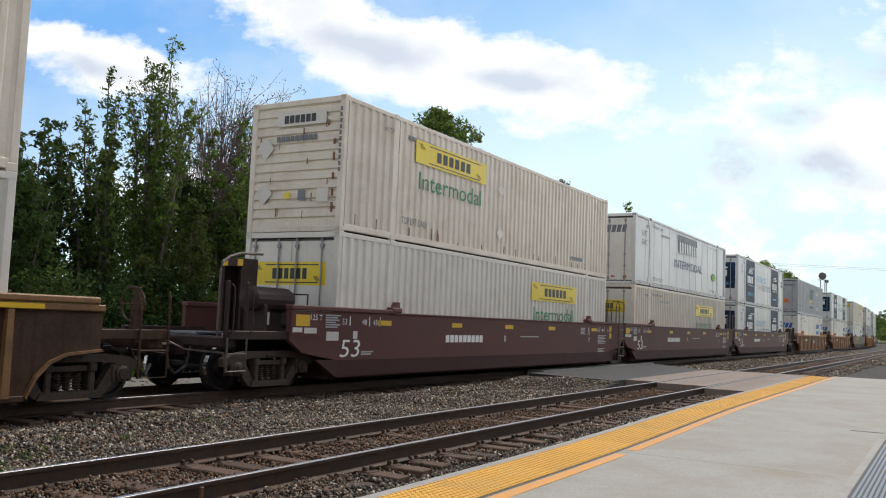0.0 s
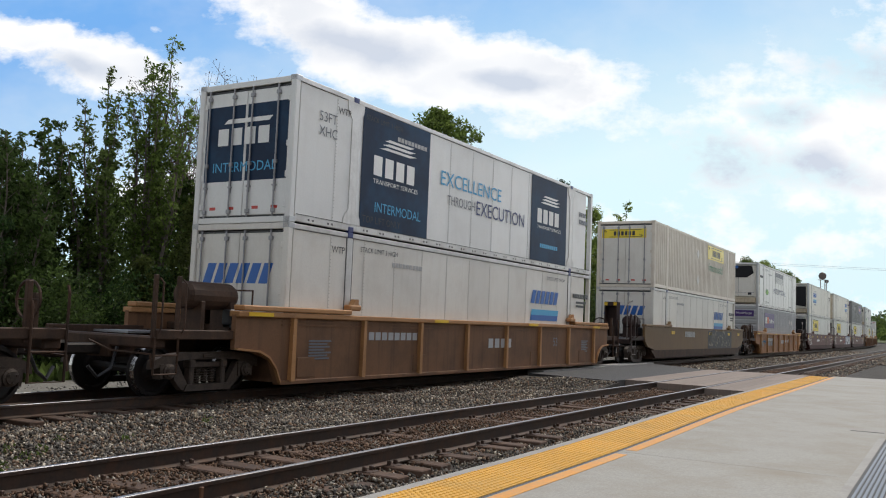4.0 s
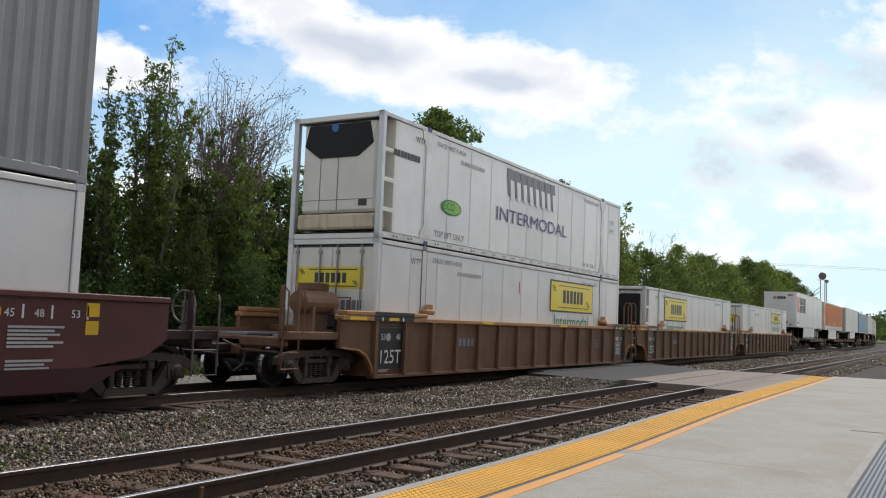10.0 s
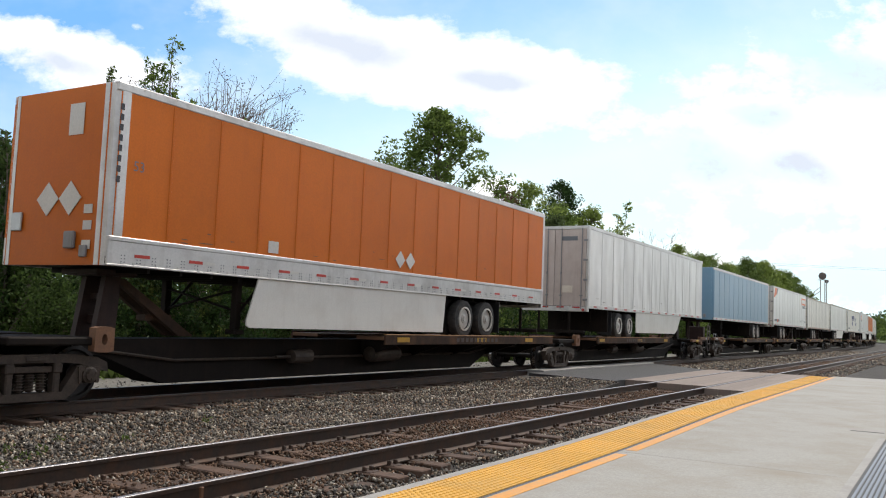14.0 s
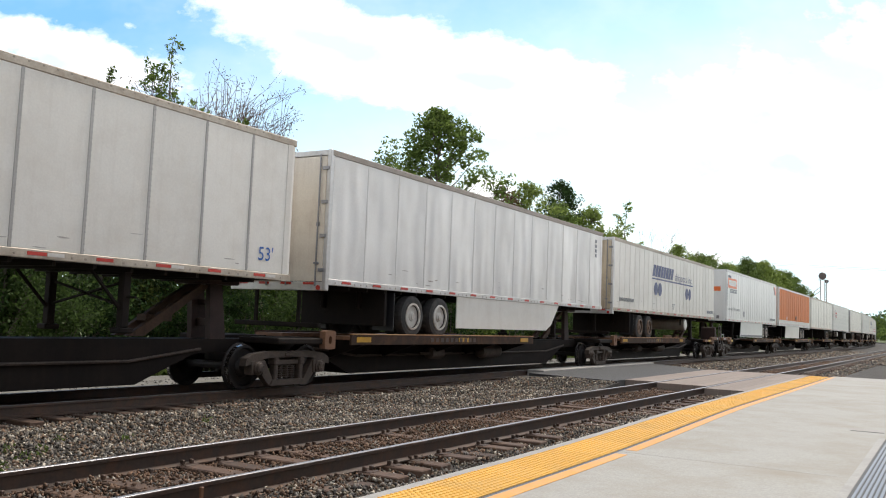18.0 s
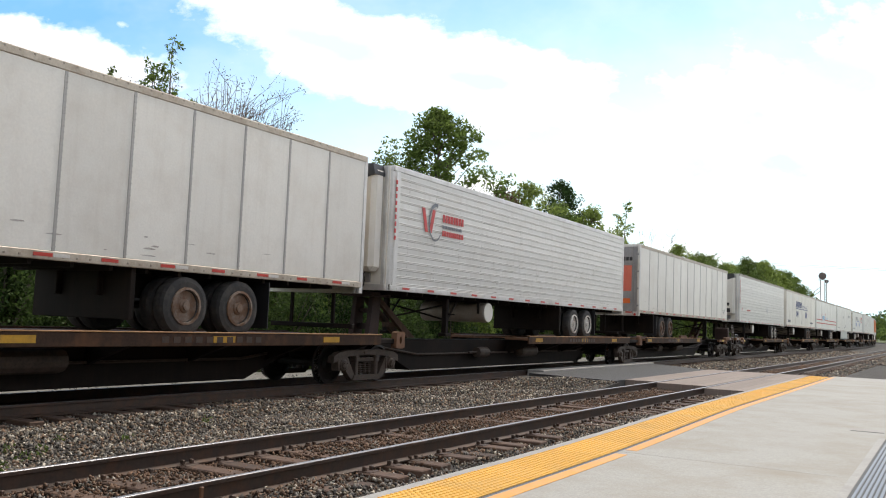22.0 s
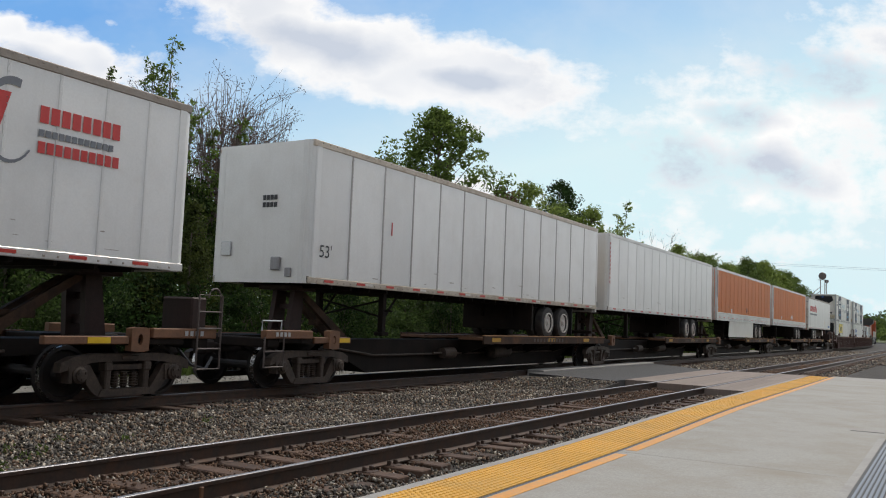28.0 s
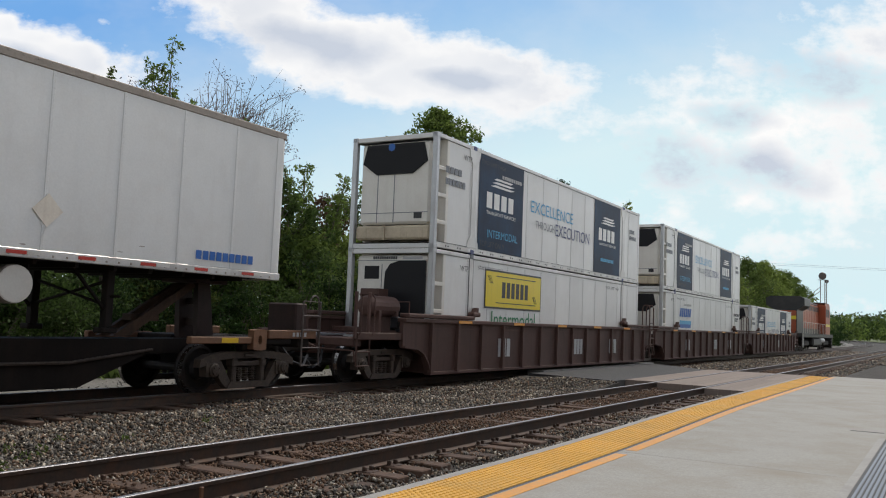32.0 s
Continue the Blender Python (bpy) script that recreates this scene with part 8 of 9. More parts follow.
    for cx, cy, a, b in ((0.66, 0.085, 0.20, 0.045), (0.92, 0.145, 0.14, 0.03), (1.30, 0.285, 0.15, 0.055), (1.47, 0.30, 0.13, 0.05), (1.58, 0.13, 0.16, 0.05), (1.40, 0.205, 0.10, 0.03), (0.16, 0.12, 0.10, 0.025)):
        mp = nt.nodes.new("ShaderNodeMapping")
        mp.vector_type = "TEXTURE"
        mp.inputs["Location"].default_value = (cx + 0.05, cy + 0.035, 0)
        mp.inputs["Rotation"].default_value = (0, 0, radians(8))
        mp.inputs["Scale"].default_value = (a, b, 1)
        link(nt, off.outputs[0], mp.inputs[0])
        ln = nt.nodes.new("ShaderNodeVectorMath")
        ln.operation = "LENGTH"
        link(nt, mp.outputs[0], ln.inputs[0])
        core = math_node("MAXIMUM", core, math_node("SUBTRACT", 1.2, ln.outputs["Value"]))
    core = math_node("ADD", core, math_node("MULTIPLY", math_node("SUBTRACT", puff, 0.5), 0.9))
    thick = math_node("MAXIMUM", math_node("MULTIPLY", thick, 0.45), math_node("MULTIPLY", ramp(nt, core, 0.1, 0.95), 0.85))
    col = mixer(nt, thick, (1.0, 0.995, 0.99), (0.53, 0.595, 0.71))
    em = nt.nodes.new("ShaderNodeEmission")
    lit = nt.nodes.new("ShaderNodeVectorMath")
    lit.operation = "SCALE"
    lit.inputs["Scale"].default_value = 1.20
    link(nt, col, lit.inputs[0])
    link(nt, mixer(nt, alpha, blue, lit.outputs[0]), em.inputs[0])
    out = nt.nodes.new("ShaderNodeOutputMaterial")
    link(nt, em.outputs[0], out.inputs[0])
    me = bpy.data.meshes.new("cloud_sheet")
    far, f = 2600.0, 1527.5
    vs, us = [], []
    side, up = STAND.to_3x3() @ Vector((1, 0, 0)), STAND.to_3x3() @ Vector((0, 1, 0))
    ahead = Vector(AIM)
    xs, ys = [-500 + 270 * i for i in range(10)], [-700 + 220 * j for j in range(7)]
    for x in xs:
        for y in ys:
            vs.append(far * (ahead + side * ((x - 784) / f) + up * ((441 - y) / f)))
            us.append((x / 1000, y / 1000))
    fs = [(i * 7 + j, (i + 1) * 7 + j, (i + 1) * 7 + j + 1, i * 7 + j + 1) for i in range(9) for j in range(6)]
    me.from_pydata([tuple(v) for v in vs], [], fs)
    lay = me.uv_layers.new(name="UVMap")
    for p in me.polygons:
        for li in p.loop_indices:
            lay.data[li].uv = us[me.loops[li].vertex_index]
    me.materials.append(m)
    return tagged(new("clouds", me), "white fair-weather clouds with grey undersides", "clouds", kind="structure")


CLOUDS = cloud_sheet()


# ---- trees and shrubs ----
def quad_mesh(name, quads, material):
    q = np.asarray(quads, dtype=np.float32).reshape(-1, 3)
    n = len(q) // 4
    me = bpy.data.meshes.new(name)
    me.vertices.add(len(q))
    me.vertices.foreach_set("co", q.ravel())
    me.loops.add(4 * n)
    me.loops.foreach_set("vertex_index", np.arange(4 * n, dtype=np.int32))
    me.polygons.add(n)
    me.polygons.foreach_set("loop_start", np.arange(0, 4 * n, 4, dtype=np.int32))
    me.update(calc_edges=True)
    me.materials.append(M[material])
    return me


def leaves(centres, radii, per, size, rng, droop=0.0):
    """Pointed leaves scattered through clumps."""
    n = len(centres) * per
    c = np.repeat(centres, per, axis=0)
    r = np.repeat(radii, per)[:, None]
    d = rng.normal(size=(n, 3))
    d /= np.linalg.norm(d, axis=1)[:, None]
    c = c + d * r * rng.uniform(0.15, 1.0, (n, 1)) ** 0.6 * np.array([1, 1, 0.8])
    a = rng.normal(size=(n, 3)) + np.array([0, 0, -droop])
    a /= np.linalg.norm(a, axis=1)[:, None]
    b = np.cross(a, rng.normal(size=(n, 3)))
    b /= np.linalg.norm(b, axis=1)[:, None] + 1e-6
    s = size * rng.uniform(0.6, 1.35, (n, 1))
    return np.stack([c - a * s, c + b * s * 0.42, c + a * s, c - b * s * 0.42], axis=1)


def skeleton_of(rng, h, spread, base, limbs, lean=0.0, up=0.55, peak=0.42):
    """Trunk and limbs of a tree, and the clumps of its crown: widest at the height peak, with lumps and gaps."""
    sh = Shape()
    trunk = [(0, 0, -0.1)]
    for k in range(1, 7):
        trunk.append((lean * k / 6 + rng.uniform(-0.1, 0.1), rng.uniform(-0.1, 0.1), h * 0.9 * k / 6))
    sh.tube(trunk, 0.013 * h + 0.03, 0.02, 7)
    n = limbs * 6
    rel = (np.arange(n) + rng.uniform(0, 1, n)) / n
    a = rng.uniform(0, 6.2832, n)
    power = math.log(0.5) / math.log(peak)
    p1, p2, p3 = rng.uniform(0, 6.28, 3)
    lump = 1 + 0.22 * np.sin(3 * a + p1 + 4 * rel) + 0.16 * np.sin(9 * rel + p2 + a) + 0.10 * np.sin(17 * rel + p3 - 2 * a)
    r = spread * np.sin(math.pi * np.clip(rel, 0.02, 0.985) ** power) ** 0.65 * lump * np.sqrt(rng.uniform(0.12, 1.0, n))
    tips = np.stack([lean * rel + r * np.cos(a), r * np.sin(a), h * (base + (0.97 - base) * rel)], 1)
    for i in range(0, n, 3):
        e = tips[i]
        z0 = max(h * base * 0.7, e[2] - (0.25 + up) * r[i] - 0.3)
        p0 = np.array([lean * z0 / h, 0, z0])
        m = (p0 + e) / 2 + np.array([0, 0, -0.1 * r[i]]) + rng.uniform(-0.1, 0.1, 3)
        sh.tube([tuple(p0), tuple(m), tuple(e)], 0.0035 * h + 0.008, 0.006, 4)
    return sh, tips


def tree(x, y, h, spread, material="leaf", seed=1, base=0.2, limbs=16, per=60, size=0.11, clump=0.6, label="", lean=0.0, up=0.55, z=-0.6, bark="bark", peak=0.42):
    rng = np.random.default_rng(seed)
    t = thing("tree", label or "leafy green tree beside the railway", "tree", "trees behind the tracks", at=(x, y, z))
    sh, tips = skeleton_of(rng, h, spread, base, limbs, lean, up, peak)
    part("trunk", sh, bark, t)
    if per:
        q = leaves(tips, rng.uniform(0.6, 1.25, len(tips)) * clump, per, size, rng, 0.3)
        ob = new("crown", quad_mesh("crown", q, material))
        ob.parent = t
    return t


def bare_tree(x, y, h, spread, seed, label="bare tree with thin grey twigs and few buds", buds=True, limbs=34):
    rng = np.random.default_rng(seed)
    t = thing("tree", label, "tree", "trees behind the tracks", at=(x, y, -0.6))
    sh = Shape()
    sh.tube([(0, 0, 0), (0.1, 0, h * 0.3), (0.0, 0.1, h * 0.6)], 0.13, 0.05, 6)
    tips = []
    for i in range(limbs):
        z0 = h * rng.uniform(0.15, 0.55)
        a = rng.uniform(0, 6.28)
        reach = spread * rng.uniform(0.4, 1.0)
        p = np.array([0, 0, z0])
        e = np.array([math.cos(a) * reach, math.sin(a) * reach, h * rng.uniform(0.72, 1.0)])
        m = p + (e - p) * 0.5 + np.array([math.cos(a), math.sin(a), 0]) * reach * 0.12
        sh.tube([tuple(p), tuple(m), tuple(e)], 0.04, 0.008, 4)
        for j in range(9):
            q = m + (e - m) * rng.uniform(-0.4, 0.95)
            f = q + np.array([math.cos(a), math.sin(a), 1.2]) * rng.uniform(0.3, 0.9) + rng.normal(size=3) * 0.5
            sh.tube([tuple(q), tuple(f)], 0.016, 0.007, 3)
            tips.append(f)
            for k in range(2):
                w = q + (f - q) * rng.uniform(0.3, 0.9)
                sh.tube([tuple(w), tuple(w + rng.normal(size=3) * 0.25 + np.array([0, 0, 0.3]))], 0.010, 0.006, 3)
    part("trunk", sh, "twig", t)
    if buds:
        q = leaves(np.array(tips), np.full(len(tips), 0.28), 7, 0.05, rng)
        ob = new("bud", quad_mesh("bud", q, "leaf_red"))
        ob.parent = t
    return t


def stem_tree(x, y, h, spread, material, seed, label, stems=7, twigs=26, per=13, size=0.09, lean=0.0, low=0.12, bush=0.30):
    """A tree of several upright stems with short side twigs, airy towards its ragged top."""
    rng = np.random.default_rng(seed)
    t = thing("tree", label, "tree", "trees behind the tracks", at=(x, y, -0.6))
    sh = Shape()
    tips, room = [], []
    for i in range(stems):
        a = 6.2832 * (i + rng.uniform(-0.3, 0.3)) / stems
        reach = spread * rng.uniform(0.25, 1.0)
        top = h * (rng.uniform(0.66, 0.95) if i else 1.0)
        if i == 0:
            reach = 0.15 * spread
        pts = []
        for k in range(6):
            f = k / 5
            out = reach * f ** 0.8
            pts.append((math.cos(a) * out + lean * f + rng.uniform(-0.1, 0.1), math.sin(a) * out + rng.uniform(-0.1, 0.1), top * (0.03 + 0.95 * f)))
        sh.tube(pts, 0.05 + 0.005 * h, 0.010, 5)
        for j in range(twigs):
            f = low + (1 - low) * (j + rng.uniform(0, 1)) / twigs
            k = min(4, int(f * 5))
            p = np.array(pts[k]) + (np.array(pts[k + 1]) - np.array(pts[k])) * (f * 5 - k)
            b = rng.uniform(0, 6.2832)
            r = spread * rng.uniform(0.15, 0.55) * (1.15 - f) + 0.12
            e = p + np.array([math.cos(b) * r, math.sin(b) * r, r * rng.uniform(0.5, 1.2) + 0.1])
            sh.tube([tuple(p), tuple(e)], 0.018, 0.006, 3)
            n = 3 if f < 0.8 else 2
            for m in range(n):
                tips.append(p + (e - p) * (m + 1) / n + rng.normal(size=3) * 0.08)
                room.append(bush * (1.2 - 0.6 * f) * rng.uniform(0.6, 1.25))
    part("trunk", sh, "bark", t)
    ob = new("crown", quad_mesh("crown", leaves(np.array(tips), np.array(room), per, size, rng, 0.3), material))
    ob.parent = t
    return t


def shrub(x, y, h, spread, material, seed, per=70, size=0.09, name="shrub", label="dense green shrub beside the track"):
    rng = np.random.default_rng(seed)
    t = thing(name, label, "shrub", "shrubs behind the tracks", at=(x, y, -0.6))
    sh = Shape()
    tips = []
    for i in range(9):
        a = rng.uniform(0, 6.28)
        r = spread * rng.uniform(0.1, 0.75)
        e = np.array([math.cos(a) * r, math.sin(a) * r, h * rng.uniform(0.45, 0.95)])
        sh.tube([(0.1 * math.cos(a), 0.1 * math.sin(a), 0), tuple(e * np.array([0.55, 0.55, 0.5])), tuple(e)], 0.03, 0.008, 4)
        tips.append(e)
        for j in range(5):
            tips.append(e * rng.uniform(0.3, 1.0) + rng.normal(size=3) * spread * 0.28)
    tips = np.array(tips)
    tips[:, 2] = np.clip(tips[:, 2], 0.2, h)
    part("stem", sh, "bark", t)
    q = leaves(tips, rng.uniform(0.45, 1.0, len(tips)) * spread * 0.34, per, size, rng, 0.2)
    ob = new("foliage", quad_mesh("foliage", q, material))
    ob.parent = t
    return t


def juniper(x, y, h, r, seed):
    rng = np.random.default_rng(seed)
    t = thing("tree", "dark cone-shaped juniper beside the track", "tree", "trees behind the tracks", at=(x, y, -0.6))
    part("trunk", Shape().tube([(0, 0, 0), (0, 0, h * 0.9)], 0.09, 0.02, 6), "bark", t)
    n = 150
    z = h * rng.uniform(0.05, 1, n)
    a = rng.uniform(0, 6.28, n)
    rr = r * (1.02 - z / h) * rng.uniform(0.5, 1.05, n) + 0.08
    c = np.stack([rr * np.cos(a), rr * np.sin(a), z], 1)
    ob = new("crown", quad_mesh("crown", leaves(c, np.full(n, 0.32), 45, 0.07, rng, -0.6), "leaf_olive"))
    ob.parent = t
    return t


tree(18.6, 30, 8.2, 2.4, "leaf_grey", 11, 0.15, 18, 60, size=0.09, clump=0.45, label="pale greyish-green tree at the wood's edge")
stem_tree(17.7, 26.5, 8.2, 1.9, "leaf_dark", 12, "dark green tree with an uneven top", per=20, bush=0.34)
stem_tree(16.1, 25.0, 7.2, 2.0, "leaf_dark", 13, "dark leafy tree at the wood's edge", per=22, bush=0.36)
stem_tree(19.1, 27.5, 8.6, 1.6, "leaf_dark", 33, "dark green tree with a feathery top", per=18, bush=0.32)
stem_tree(22.2, 26, 12.7, 2.0, "leaf", 14, "tall slender green tree with a sparse crown", stems=11, twigs=36, per=13, lean=0.3)
stem_tree(20.6, 26.4, 10.9, 1.7, "leaf_mid", 41, "slender green tree with upright limbs", stems=9, twigs=32, per=13, lean=-0.5)
bare_tree(26.2, 27.5, 11.5, 3.0, 15, limbs=64)
bare_tree(29.0, 28.5, 12.2, 2.5, 16, limbs=56)
stem_tree(25.4, 24.5, 9.8, 2.0, "leaf", 17, "young green tree before the bare tree", per=16, size=0.10, bush=0.36)
juniper(20.8, 22.2, 5.6, 1.7, 18)
juniper(19.0, 22.4, 3.6, 1.2, 19)
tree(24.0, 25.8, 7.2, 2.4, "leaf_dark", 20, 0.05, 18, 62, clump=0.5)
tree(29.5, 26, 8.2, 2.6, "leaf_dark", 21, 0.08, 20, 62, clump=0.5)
stem_tree(33.0, 28, 9.7, 2.8, "leaf", 22, "rounded green tree with a dense crown", stems=9, twigs=30, per=22, size=0.11, bush=0.5)
tree(36.6, 29, 8.6, 2.8, "leaf_red", 23, 0.1, 16, 45, label="brownish-green tree with a thin crown")
tree(39.6, 30, 9.2, 3.0, "leaf_grey", 24, 0.1, 18, 50)
tree(47.2, 28.5, 15.9, 5.3, "leaf", 25, 0.06, 92, 44, size=0.145, clump=0.62, peak=0.42, label="large broad green tree above the tree line")
tree(44.0, 26, 8.2, 3.0, "leaf_grey", 26, 0.05, 18, 60)
tree(50.5, 27, 9.6, 3.0, "leaf", 27, 0.05, 18, 70)
tree(56.5, 28.5, 12.2, 2.8, "leaf_red", 28, 0.1, 20, 50, label="reddish-green tree in the tree line")
tree(61.5, 28.5, 13.4, 3.6, "leaf_light", 29, 0.1, 26, 70, size=0.13, clump=0.7, label="light green tree in the tree line")
tree(66.5, 28, 12.4, 3.4, "leaf", 30, 0.1, 24, 70, size=0.13, clump=0.7, label="light green tree in the tree line")
tree(78.2, 33, 16.4, 2.4, "leaf_deep_shade", 31, 0.45, 16, 90, size=0.14, clump=0.75, peak=0.6, label="dark tree top rising behind the others")
tree(71.0, 27, 12.6, 3.0, "leaf_light", 32, 0.1, 22, 70, size=0.13, clump=0.7)
stem_tree(78.0, 26.5, 14.3, 3.2, "leaf_light", 34, "open light green tree with thin limbs", stems=8, twigs=26, per=12, size=0.15, bush=0.5)
bare_tree(87, 26.5, 12.4, 2.4, 35, buds=False, limbs=12)
bare_tree(99, 26.5, 11.6, 2.0, 36, buds=False, limbs=10)
rng0 = random.Random(4)
for k in range(13):
    x = 30.5 + 4.1 * k
    tree(x, 25.6 + rng0.uniform(-0.6, 1.0), (6.2 if x < 40 else 7.6 if x < 52 else 9.6) + rng0.uniform(-0.5, 0.8), 2.7, ("leaf", "leaf_light", "leaf_grey", "leaf", "leaf_light")[k % 5], 500 + k, 0.04, 18, 62, size=0.13, clump=0.75,
         label="leafy green tree at the front of the wood")
for k in range(22):
    x = 84 + 4.9 * k
    tree(x, 25.5 + rng0.uniform(-1, 1.5), (9.6 if x < 96 else 11.4 if x < 128 else 13.0 if x < 158 else 13.6 - (x - 164) * 0.10) + rng0.uniform(-0.6, 0.6), 3.6, ("leaf", "leaf_mid", "leaf", "leaf_light")[k % 4], 60 + k, 0.08, 24, 60, size=0.16, clump=0.85,
         label="green tree in the row along the curve")
# most shrubs take darkened leaf colours for the shade at the wood's foot
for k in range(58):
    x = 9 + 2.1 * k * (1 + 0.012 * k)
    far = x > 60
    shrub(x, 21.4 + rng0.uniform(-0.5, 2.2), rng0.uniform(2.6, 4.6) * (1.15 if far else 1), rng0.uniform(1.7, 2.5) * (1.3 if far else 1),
          rng0.choice(["leaf", "leaf_deep_shade", "leaf_deep_shade", "leaf_deep_shade", "leaf_dark", "leaf_deep_shade"] if x < 45 else ["leaf", "leaf_dark", "leaf_dark", "leaf_dark", "leaf_deep_shade", "leaf_deep_shade"]), 200 + k, 110 if x < 40 else 42, 0.07 if x < 40 else 0.10 if not far else 0.16)
for k in range(20):
    x = 12 + 4.6 * k
    tree(x, 33 + rng0.uniform(-1, 3), rng0.uniform(6.4, 8.4), 3.0, ("leaf_dark", "leaf")[k % 2], 400 + k, 0.05, 14, 40, size=0.17, clump=0.95, label="dark green tree in the back of the wood")

# far woods beyond the curve
rngw = np.random.default_rng(9)
for kind, n, box in (("leaf_dark", 900, (420, 620, -140, 130, 15)), ("leaf", 500, (400, 560, -120, 120, 12))):
    cx, cy = rngw.uniform(box[0], box[1], n), rngw.uniform(box[2], box[3], n)
    cz = rngw.uniform(0.5, 1.0, n) ** 0.5 * box[4] * (1 + 0.15 * np.sin(cy * 0.11) + 0.1 * np.sin(cy * 0.37))
    c = np.concatenate([np.stack([cx, cy, cz * f], 1) for f in (0.25, 0.55, 0.85)])
    ob = new("far_wood", quad_mesh("far_wood", leaves(c, np.full(len(c), 3.2), 18, 0.9, rngw), kind))
    tagged(ob, "distant green wood beyond the bend of the line", "woods", kind="stuff")

# weeds and grass along the gravel strip
n = 5200
cx, cy = rngw.uniform(6, 120, n), rngw.uniform(20.2, 23.2, n)
q = leaves(np.stack([cx, cy, np.full(n, -0.42)], 1), np.full(n, 0.32), 6, 0.22, rngw, -2.5)
tagged(new("weeds", quad_mesh("weeds", q, "leaf_mid")), "ragged green weeds along the wood's edge", "weeds", kind="stuff")

# silo-like elevator structure: thin masts, round heads, sloping chutes; wires
elevator = thing("elevator_masts", "silo-like grain elevator legs with a round dark head", "signal", at=(132.0, 15.4, -0.6))
for dx, dy in ((0.0, -0.40), (0.0, 0.40), (0.7, -0.1)):
    part("leg", Shape().tube([(dx, dy, 0), (dx, dy, 9.9)], 0.065, n=8), "post_grey", elevator)
rungs = Shape()
for k in range(24):
    rungs.tube([(0, -0.4, 0.6 + 0.38 * k), (0, 0.4, 0.6 + 0.38 * k)], 0.010, n=4)
part("ladder", rungs, "post_grey", elevator)
for dz in (0.0, 0.55):
    part("brace", Shape().tube([(0, 0.4, 8.9 - dz), (0, 2.8, 6.9 - dz)], 0.05, n=5), "post_grey", elevator)
part("signal_head", Shape().lathe([(0.05, -0.12), (0.46, -0.10), (0.52, 0.0), (0.48, 0.30), (0.1, 0.36)], 20, 0, (-0.15, 0.12, 10.45)), "tube", elevator, "dark round head")
part("signal_head", Shape().lathe([(0.05, -0.10), (0.24, -0.08), (0.26, 0.0), (0.20, 0.3), (0.05, 0.32)], 16, 0, (0.1, -0.42, 9.7)), "tube", elevator)
part("bracket", Shape().box(-0.06, 0.06, -0.45, 0.75, 9.86, 9.95, 0.01), "post_grey", elevator)
wire = thing("overhead_wire", "thin dark cable high across the track", "cable")
for z in (12.1, 12.45):
    part("cable", Shape().tube([(134 + 8 * (k - 6) + 70, 20 - 11 * (k - 6), z + 4.0 + 0.03 * (k - 6) ** 2) for k in range(14)], 0.022, n=4), "rod", wire)

M["rust_stone"] = mat("rust_stained_ballast", (0.13, 0.075, 0.045), 0.9, grain=0.2, gscale=20, rnd=0.55, island=True, bump=0.2)
M["gravel_stone"] = mat("gravel_stone", (0.24, 0.225, 0.20), 0.9, grain=0.2, rnd=0.4, island=True)

# ---- pieces of the ground: tactile tiles, ties, stones ----
def tactile_tile():
    sh = Shape().box(0.003, 0.607, 0.0, 0.588, PLAT_Z - 0.05, PLAT_Z + 0.004, 0.004)
    for i in range(10):
        for j in range(10):
            x, y = 0.035 + 0.06 * i, 0.024 + 0.06 * j
            a, b, z0, z1 = 0.021, 0.013, PLAT_Z + 0.003, PLAT_Z + 0.012
            vs = [(x + a * math.cos(1.0472 * t), y + a * math.sin(1.0472 * t), z0) for t in range(6)] + [(x + b * math.cos(1.0472 * t), y + b * math.sin(1.0472 * t), z1) for t in range(6)]
            sh.add(vs, [(t, (t + 1) % 6, 6 + (t + 1) % 6, 6 + t) for t in range(6)] + [(6, 7, 8, 9, 10, 11)])
    return sh


for k in range(51):
    x = 1.2 + 0.61 * k
    t = part("tile", tactile_tile, "tactile", plat, key="tile", at=(x, edge_y(x), 0))
    t.rotation_euler = (0, 0, math.atan2(edge_y(x + 0.61) - edge_y(x), 0.61))


def tie_shape():
    return Shape().box(-0.115, 0.115, -1.3, 1.3, -0.36, -0.186, 0.012)


def tie_plate():
    sh = Shape().box(-0.09, 0.09, -0.19, 0.19, -0.195, -0.180, 0.005)
    for dx, dy in ((-0.06, -0.10), (0.06, 0.10), (0.05, -0.11), (-0.05, 0.12)):
        sh.box(dx - 0.018, dx + 0.018, dy - 0.022, dy + 0.022, -0.182, -0.135, 0.006)
    return sh


ties = {}
for what, yc in (("near", NEAR_Y), ("far", TRACK_Y)):
    ties[what] = thing("ties", "weathered brown wooden ties of a track", "ties", kind="structure")
    x = 2.4
    while x < 75:
        if not (what == "near" and 23.3 < x < 33.2) and not (what == "far" and x > 45):
            t = part("tie", tie_shape, "tie", ties[what], key="tie", at=(x + 0.03 * math.sin(7 * x), yc + 0.04 * math.sin(3.1 * x), 0.012 * math.sin(5 * x)))
            if what == "near" and x < 40:
                for s in (-0.7525, 0.7525):
                    part("tie_plate", tie_plate, "rail", t, key="tieplate", at=(0, s, 0.004))
        x += 0.52
sh = Shape()
for k in range(130):
    x = 75 + 0.52 * k
    sh.box(x, x + 0.23, NEAR_Y - 1.3, NEAR_Y + 1.3, -0.36, -0.19)
tagged(part("far_tie", sh, "tie", ties["near"]), kind="stuff")

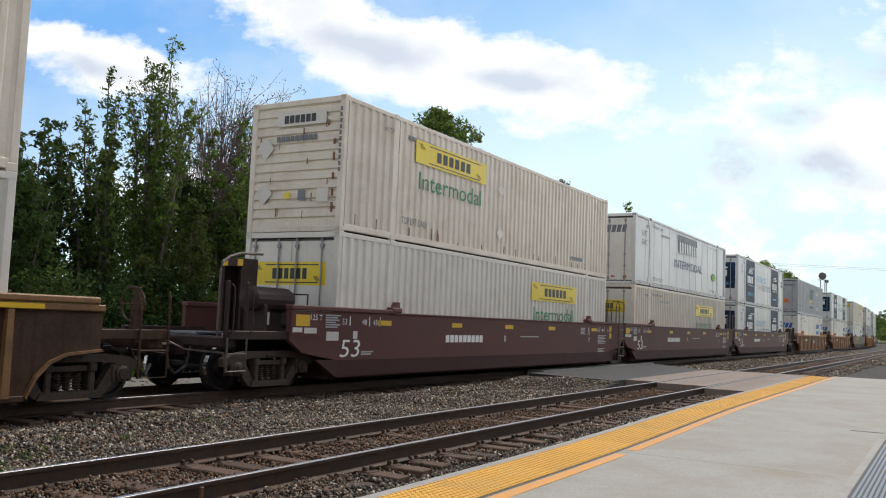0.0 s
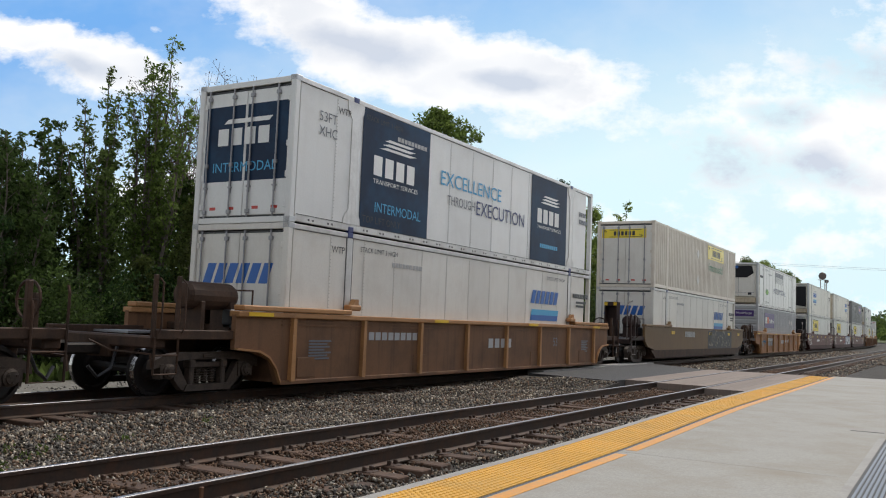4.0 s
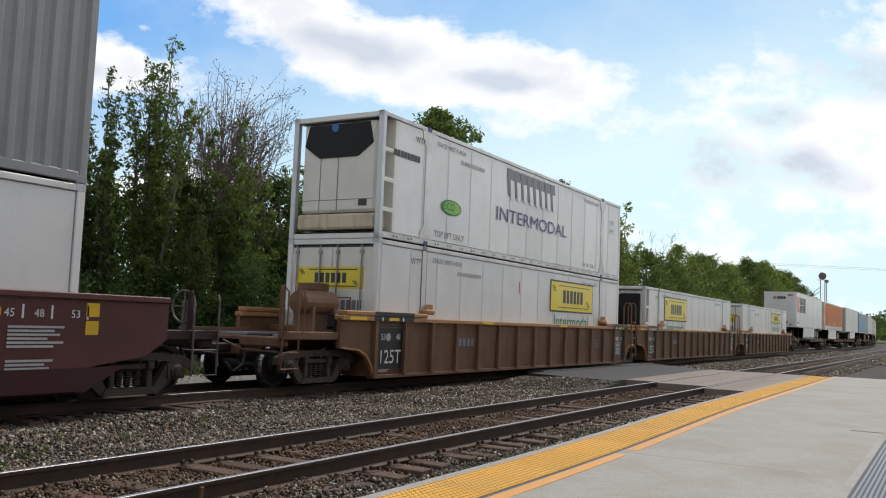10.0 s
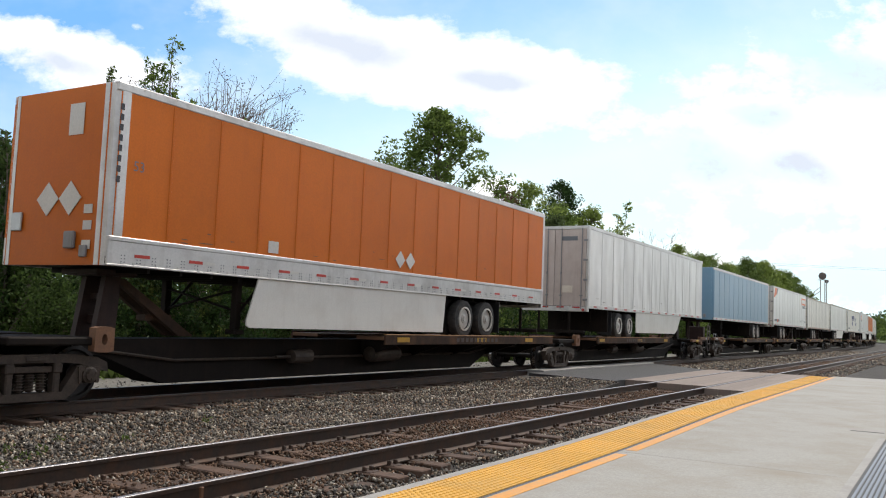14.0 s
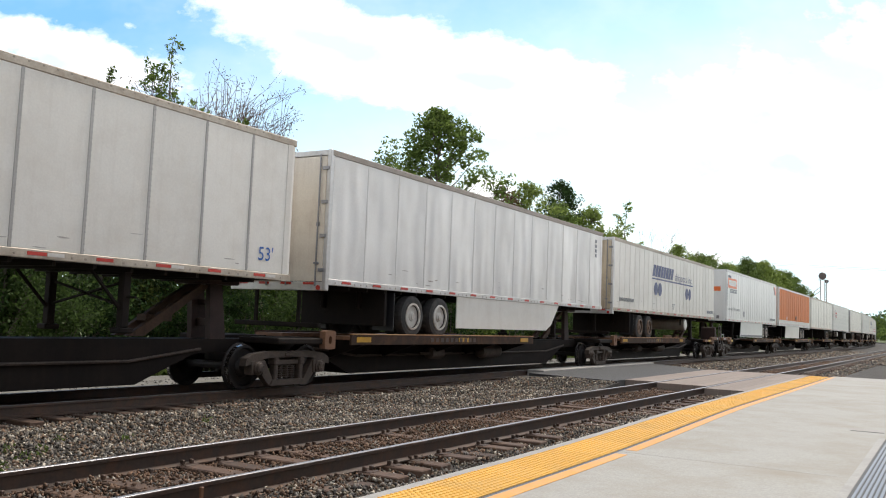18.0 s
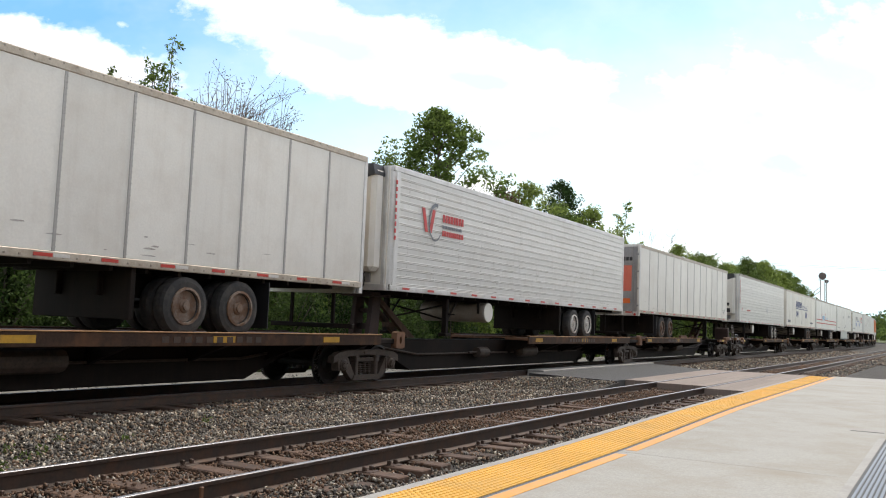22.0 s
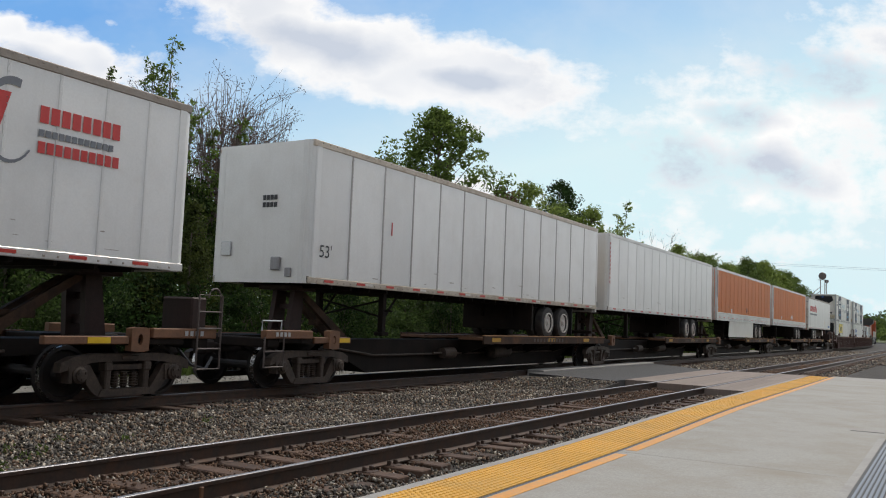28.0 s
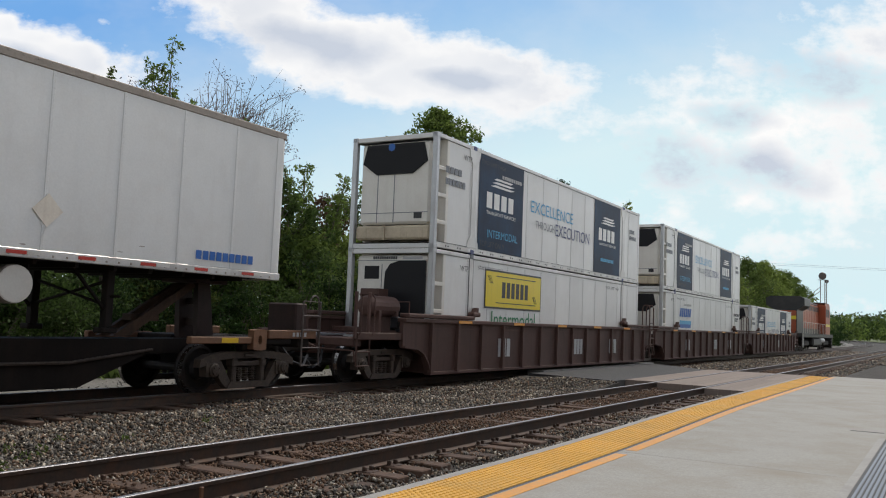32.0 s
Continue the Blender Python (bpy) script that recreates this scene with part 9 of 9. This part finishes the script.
for what, yc in (("near", NEAR_Y), ("far", TRACK_Y)):
    sh = Shape()
    for k in range(60):
        x = -28.8 + 0.52 * k
        sh.box(x, x + 0.23, yc - 1.3, yc + 1.3, -0.36, -0.186)
    if what == "far":
        for k in range(150):
            x = 45.2 + 0.52 * k
            sh.box(x, x + 0.23, yc - 1.3, yc + 1.3, -0.36, -0.186)
    tagged(part("rear_tie", sh, "tie", ties[what]), kind="stuff")
part("tactile_strip", strip(-14, 1.197, 0.0, 0.588, PLAT_Z - 0.05, PLAT_Z + 0.004), "tactile", plat)

# rail joint bar and marker stake at the near rail
part("marker", Shape().box(5.28, 5.31, 5.33, 5.36, -0.2, -0.02, 0.004), "rust_deck", ties["near"], "rusty marker at the rail")


def stones(name, boxes, seed, label, material="stone"):
    rng = np.random.default_rng(seed)
    pos, size = [], []
    for x0, x1, y0, y1, z, per, s in boxes:
        n = int((x1 - x0) * (y1 - y0) * per)
        p = np.stack([rng.uniform(x0, x1, n), rng.uniform(y0, y1, n), np.zeros(n)], 1)
        p[:, 2] = z if not isinstance(z, tuple) else z[0] + (z[1] - z[0]) * (p[:, 0] - x0) / (x1 - x0)
        p[:, 2] += 0.02 * np.sin(p[:, 0] * 2.1 + p[:, 1] * 1.3) + 0.02 * np.sin(p[:, 0] * 0.7 - p[:, 1] * 2.9) + rng.uniform(-0.012, 0.014, n)
        pos.append(p)
        size.append(rng.uniform(0.6, 1.3, n) * s)
    pos, size = np.concatenate(pos), np.concatenate(size)
    n = len(pos)
    horn = np.array([(1, 0, 0), (0, 1, 0), (-1, 0, 0), (0, -1, 0), (0, 0, 1), (0, 0, -1)], float)
    v = horn[None] * rng.uniform(0.55, 1.2, (n, 6, 1)) + rng.uniform(-0.35, 0.35, (n, 6, 3))
    v *= rng.uniform(0.5, 0.95, (n, 1, 3)) * 0.78
    a, b, g = rng.uniform(0, 6.28, (3, n))
    ca, sa, cb, sb = np.cos(a), np.sin(a), np.cos(b), np.sin(b)
    rz = np.zeros((n, 3, 3))
    rz[:, 0, 0], rz[:, 0, 1], rz[:, 1, 0], rz[:, 1, 1], rz[:, 2, 2] = ca, -sa, sa, ca, 1
    rx = np.zeros((n, 3, 3))
    rx[:, 0, 0], rx[:, 1, 1], rx[:, 1, 2], rx[:, 2, 1], rx[:, 2, 2] = 1, cb, -sb, sb, cb
    v = np.einsum("nij,nkj->nki", rz @ rx, v) * size[:, None, None] + pos[:, None, :]
    f = np.array([(0, 1, 4), (1, 2, 4), (2, 3, 4), (3, 0, 4), (1, 0, 5), (2, 1, 5), (3, 2, 5), (0, 3, 5)])
    idx = (np.arange(n)[:, None, None] * 6 + f[None]).reshape(-1).astype(np.int32)
    me = bpy.data.meshes.new(name)
    me.vertices.add(6 * n)
    me.vertices.foreach_set("co", v.astype(np.float32).ravel())
    me.loops.add(len(idx))
    me.loops.foreach_set("vertex_index", idx)
    me.polygons.add(8 * n)
    me.polygons.foreach_set("loop_start", np.arange(0, 24 * n, 3, dtype=np.int32))
    me.update(calc_edges=True)
    me.materials.append(M[material])
    return tagged(new(name, me), label, "ballast", kind="stuff")


stones("ballast_stones", [(3.5, 15.0, 7.0, 10.2, -0.252, 560, 0.044), (15.0, 24.0, 7.0, 10.2, -0.252, 360, 0.052), (3.0, 15.0, 3.97, 7.0, -0.212, 540, 0.040), (15.0, 23.4, 3.97, 7.0, -0.212, 340, 0.050), (24.0, 34, 7.9, 8.6, -0.26, 160, 0.06),
                          (33.4, 60, 3.9, 11.2, -0.255, 70, 0.085), (60, 110, 3.0, 11.0, -0.255, 20, 0.14), (3.0, 26, 9.9, 11.4, -0.222, 380, 0.048), (26, 40, 11.3, 11.5, -0.235, 60, 0.06), (36, 60, 9.9, 11.3, -0.232, 90, 0.075), (20.2, 22.3, 7.8, 10.55, (-0.27, -0.055), 420, 0.05), (22.3, 22.8, 7.8, 10.55, -0.045, 420, 0.05)], 5, "loose grey crushed ballast stones")
stones("rusty_stones", [(3.0, 23.2, NEAR_Y - 0.70, NEAR_Y + 0.70, -0.178, 300, 0.036), (3.0, 23.2, NEAR_Y + 0.80, NEAR_Y + 1.15, -0.195, 150, 0.040), (3.0, 23.2, NEAR_Y - 1.15, NEAR_Y - 0.80, -0.195, 130, 0.040), (33.4, 60, NEAR_Y - 0.7, NEAR_Y + 0.7, -0.20, 60, 0.07)],
       8, "rust-brown ballast stones between the rails", "rust_stone")
stones("gravel_stones", [(6, 60, 15.4, 19.4, -0.545, 30, 0.055)], 6, "pale loose gravel beside the track", "gravel_stone")

# small weeds that grow through the ballast
rngt = np.random.default_rng(77)
spots = np.array([(x, y, -0.21) for x, y in ((5.9, 8.6), (6.3, 8.9), (6.1, 9.2), (5.4, 8.2), (6.9, 9.4), (7.6, 9.0), (9.6, 9.7))])
q = leaves(spots, np.full(len(spots), 0.10), 26, 0.028, rngt, -1.0)
tagged(new("weeds", quad_mesh("weeds", q, "leaf_mid")), "small green weeds between the ballast stones", "weeds", kind="stuff")


# ---- movement ----
def run(t):
    """Metres that the train has gone at t seconds."""
    a = t / 32
    return 705.42 * a - 31.63 * a * a + 17.93 * a ** 3


def motions():
    times = [0, 2, 4, 6, 8, 10, 12, 14, 16, 18, 20, 22, 24, 26, 28, 30, 32]
    for ob, s, z in MOVERS:
        rows = []
        for t in times:
            x, y, a = line_at(s - run(t))
            rows.append((t, pose(x, y, z, 0, 0, a)))
        walk(ob, rows)
    walk(CLOUDS, [(t, pose(*EYE, 0, 0, 3.56 * t / 32)) for t in (0, 16, 32)])


motions()
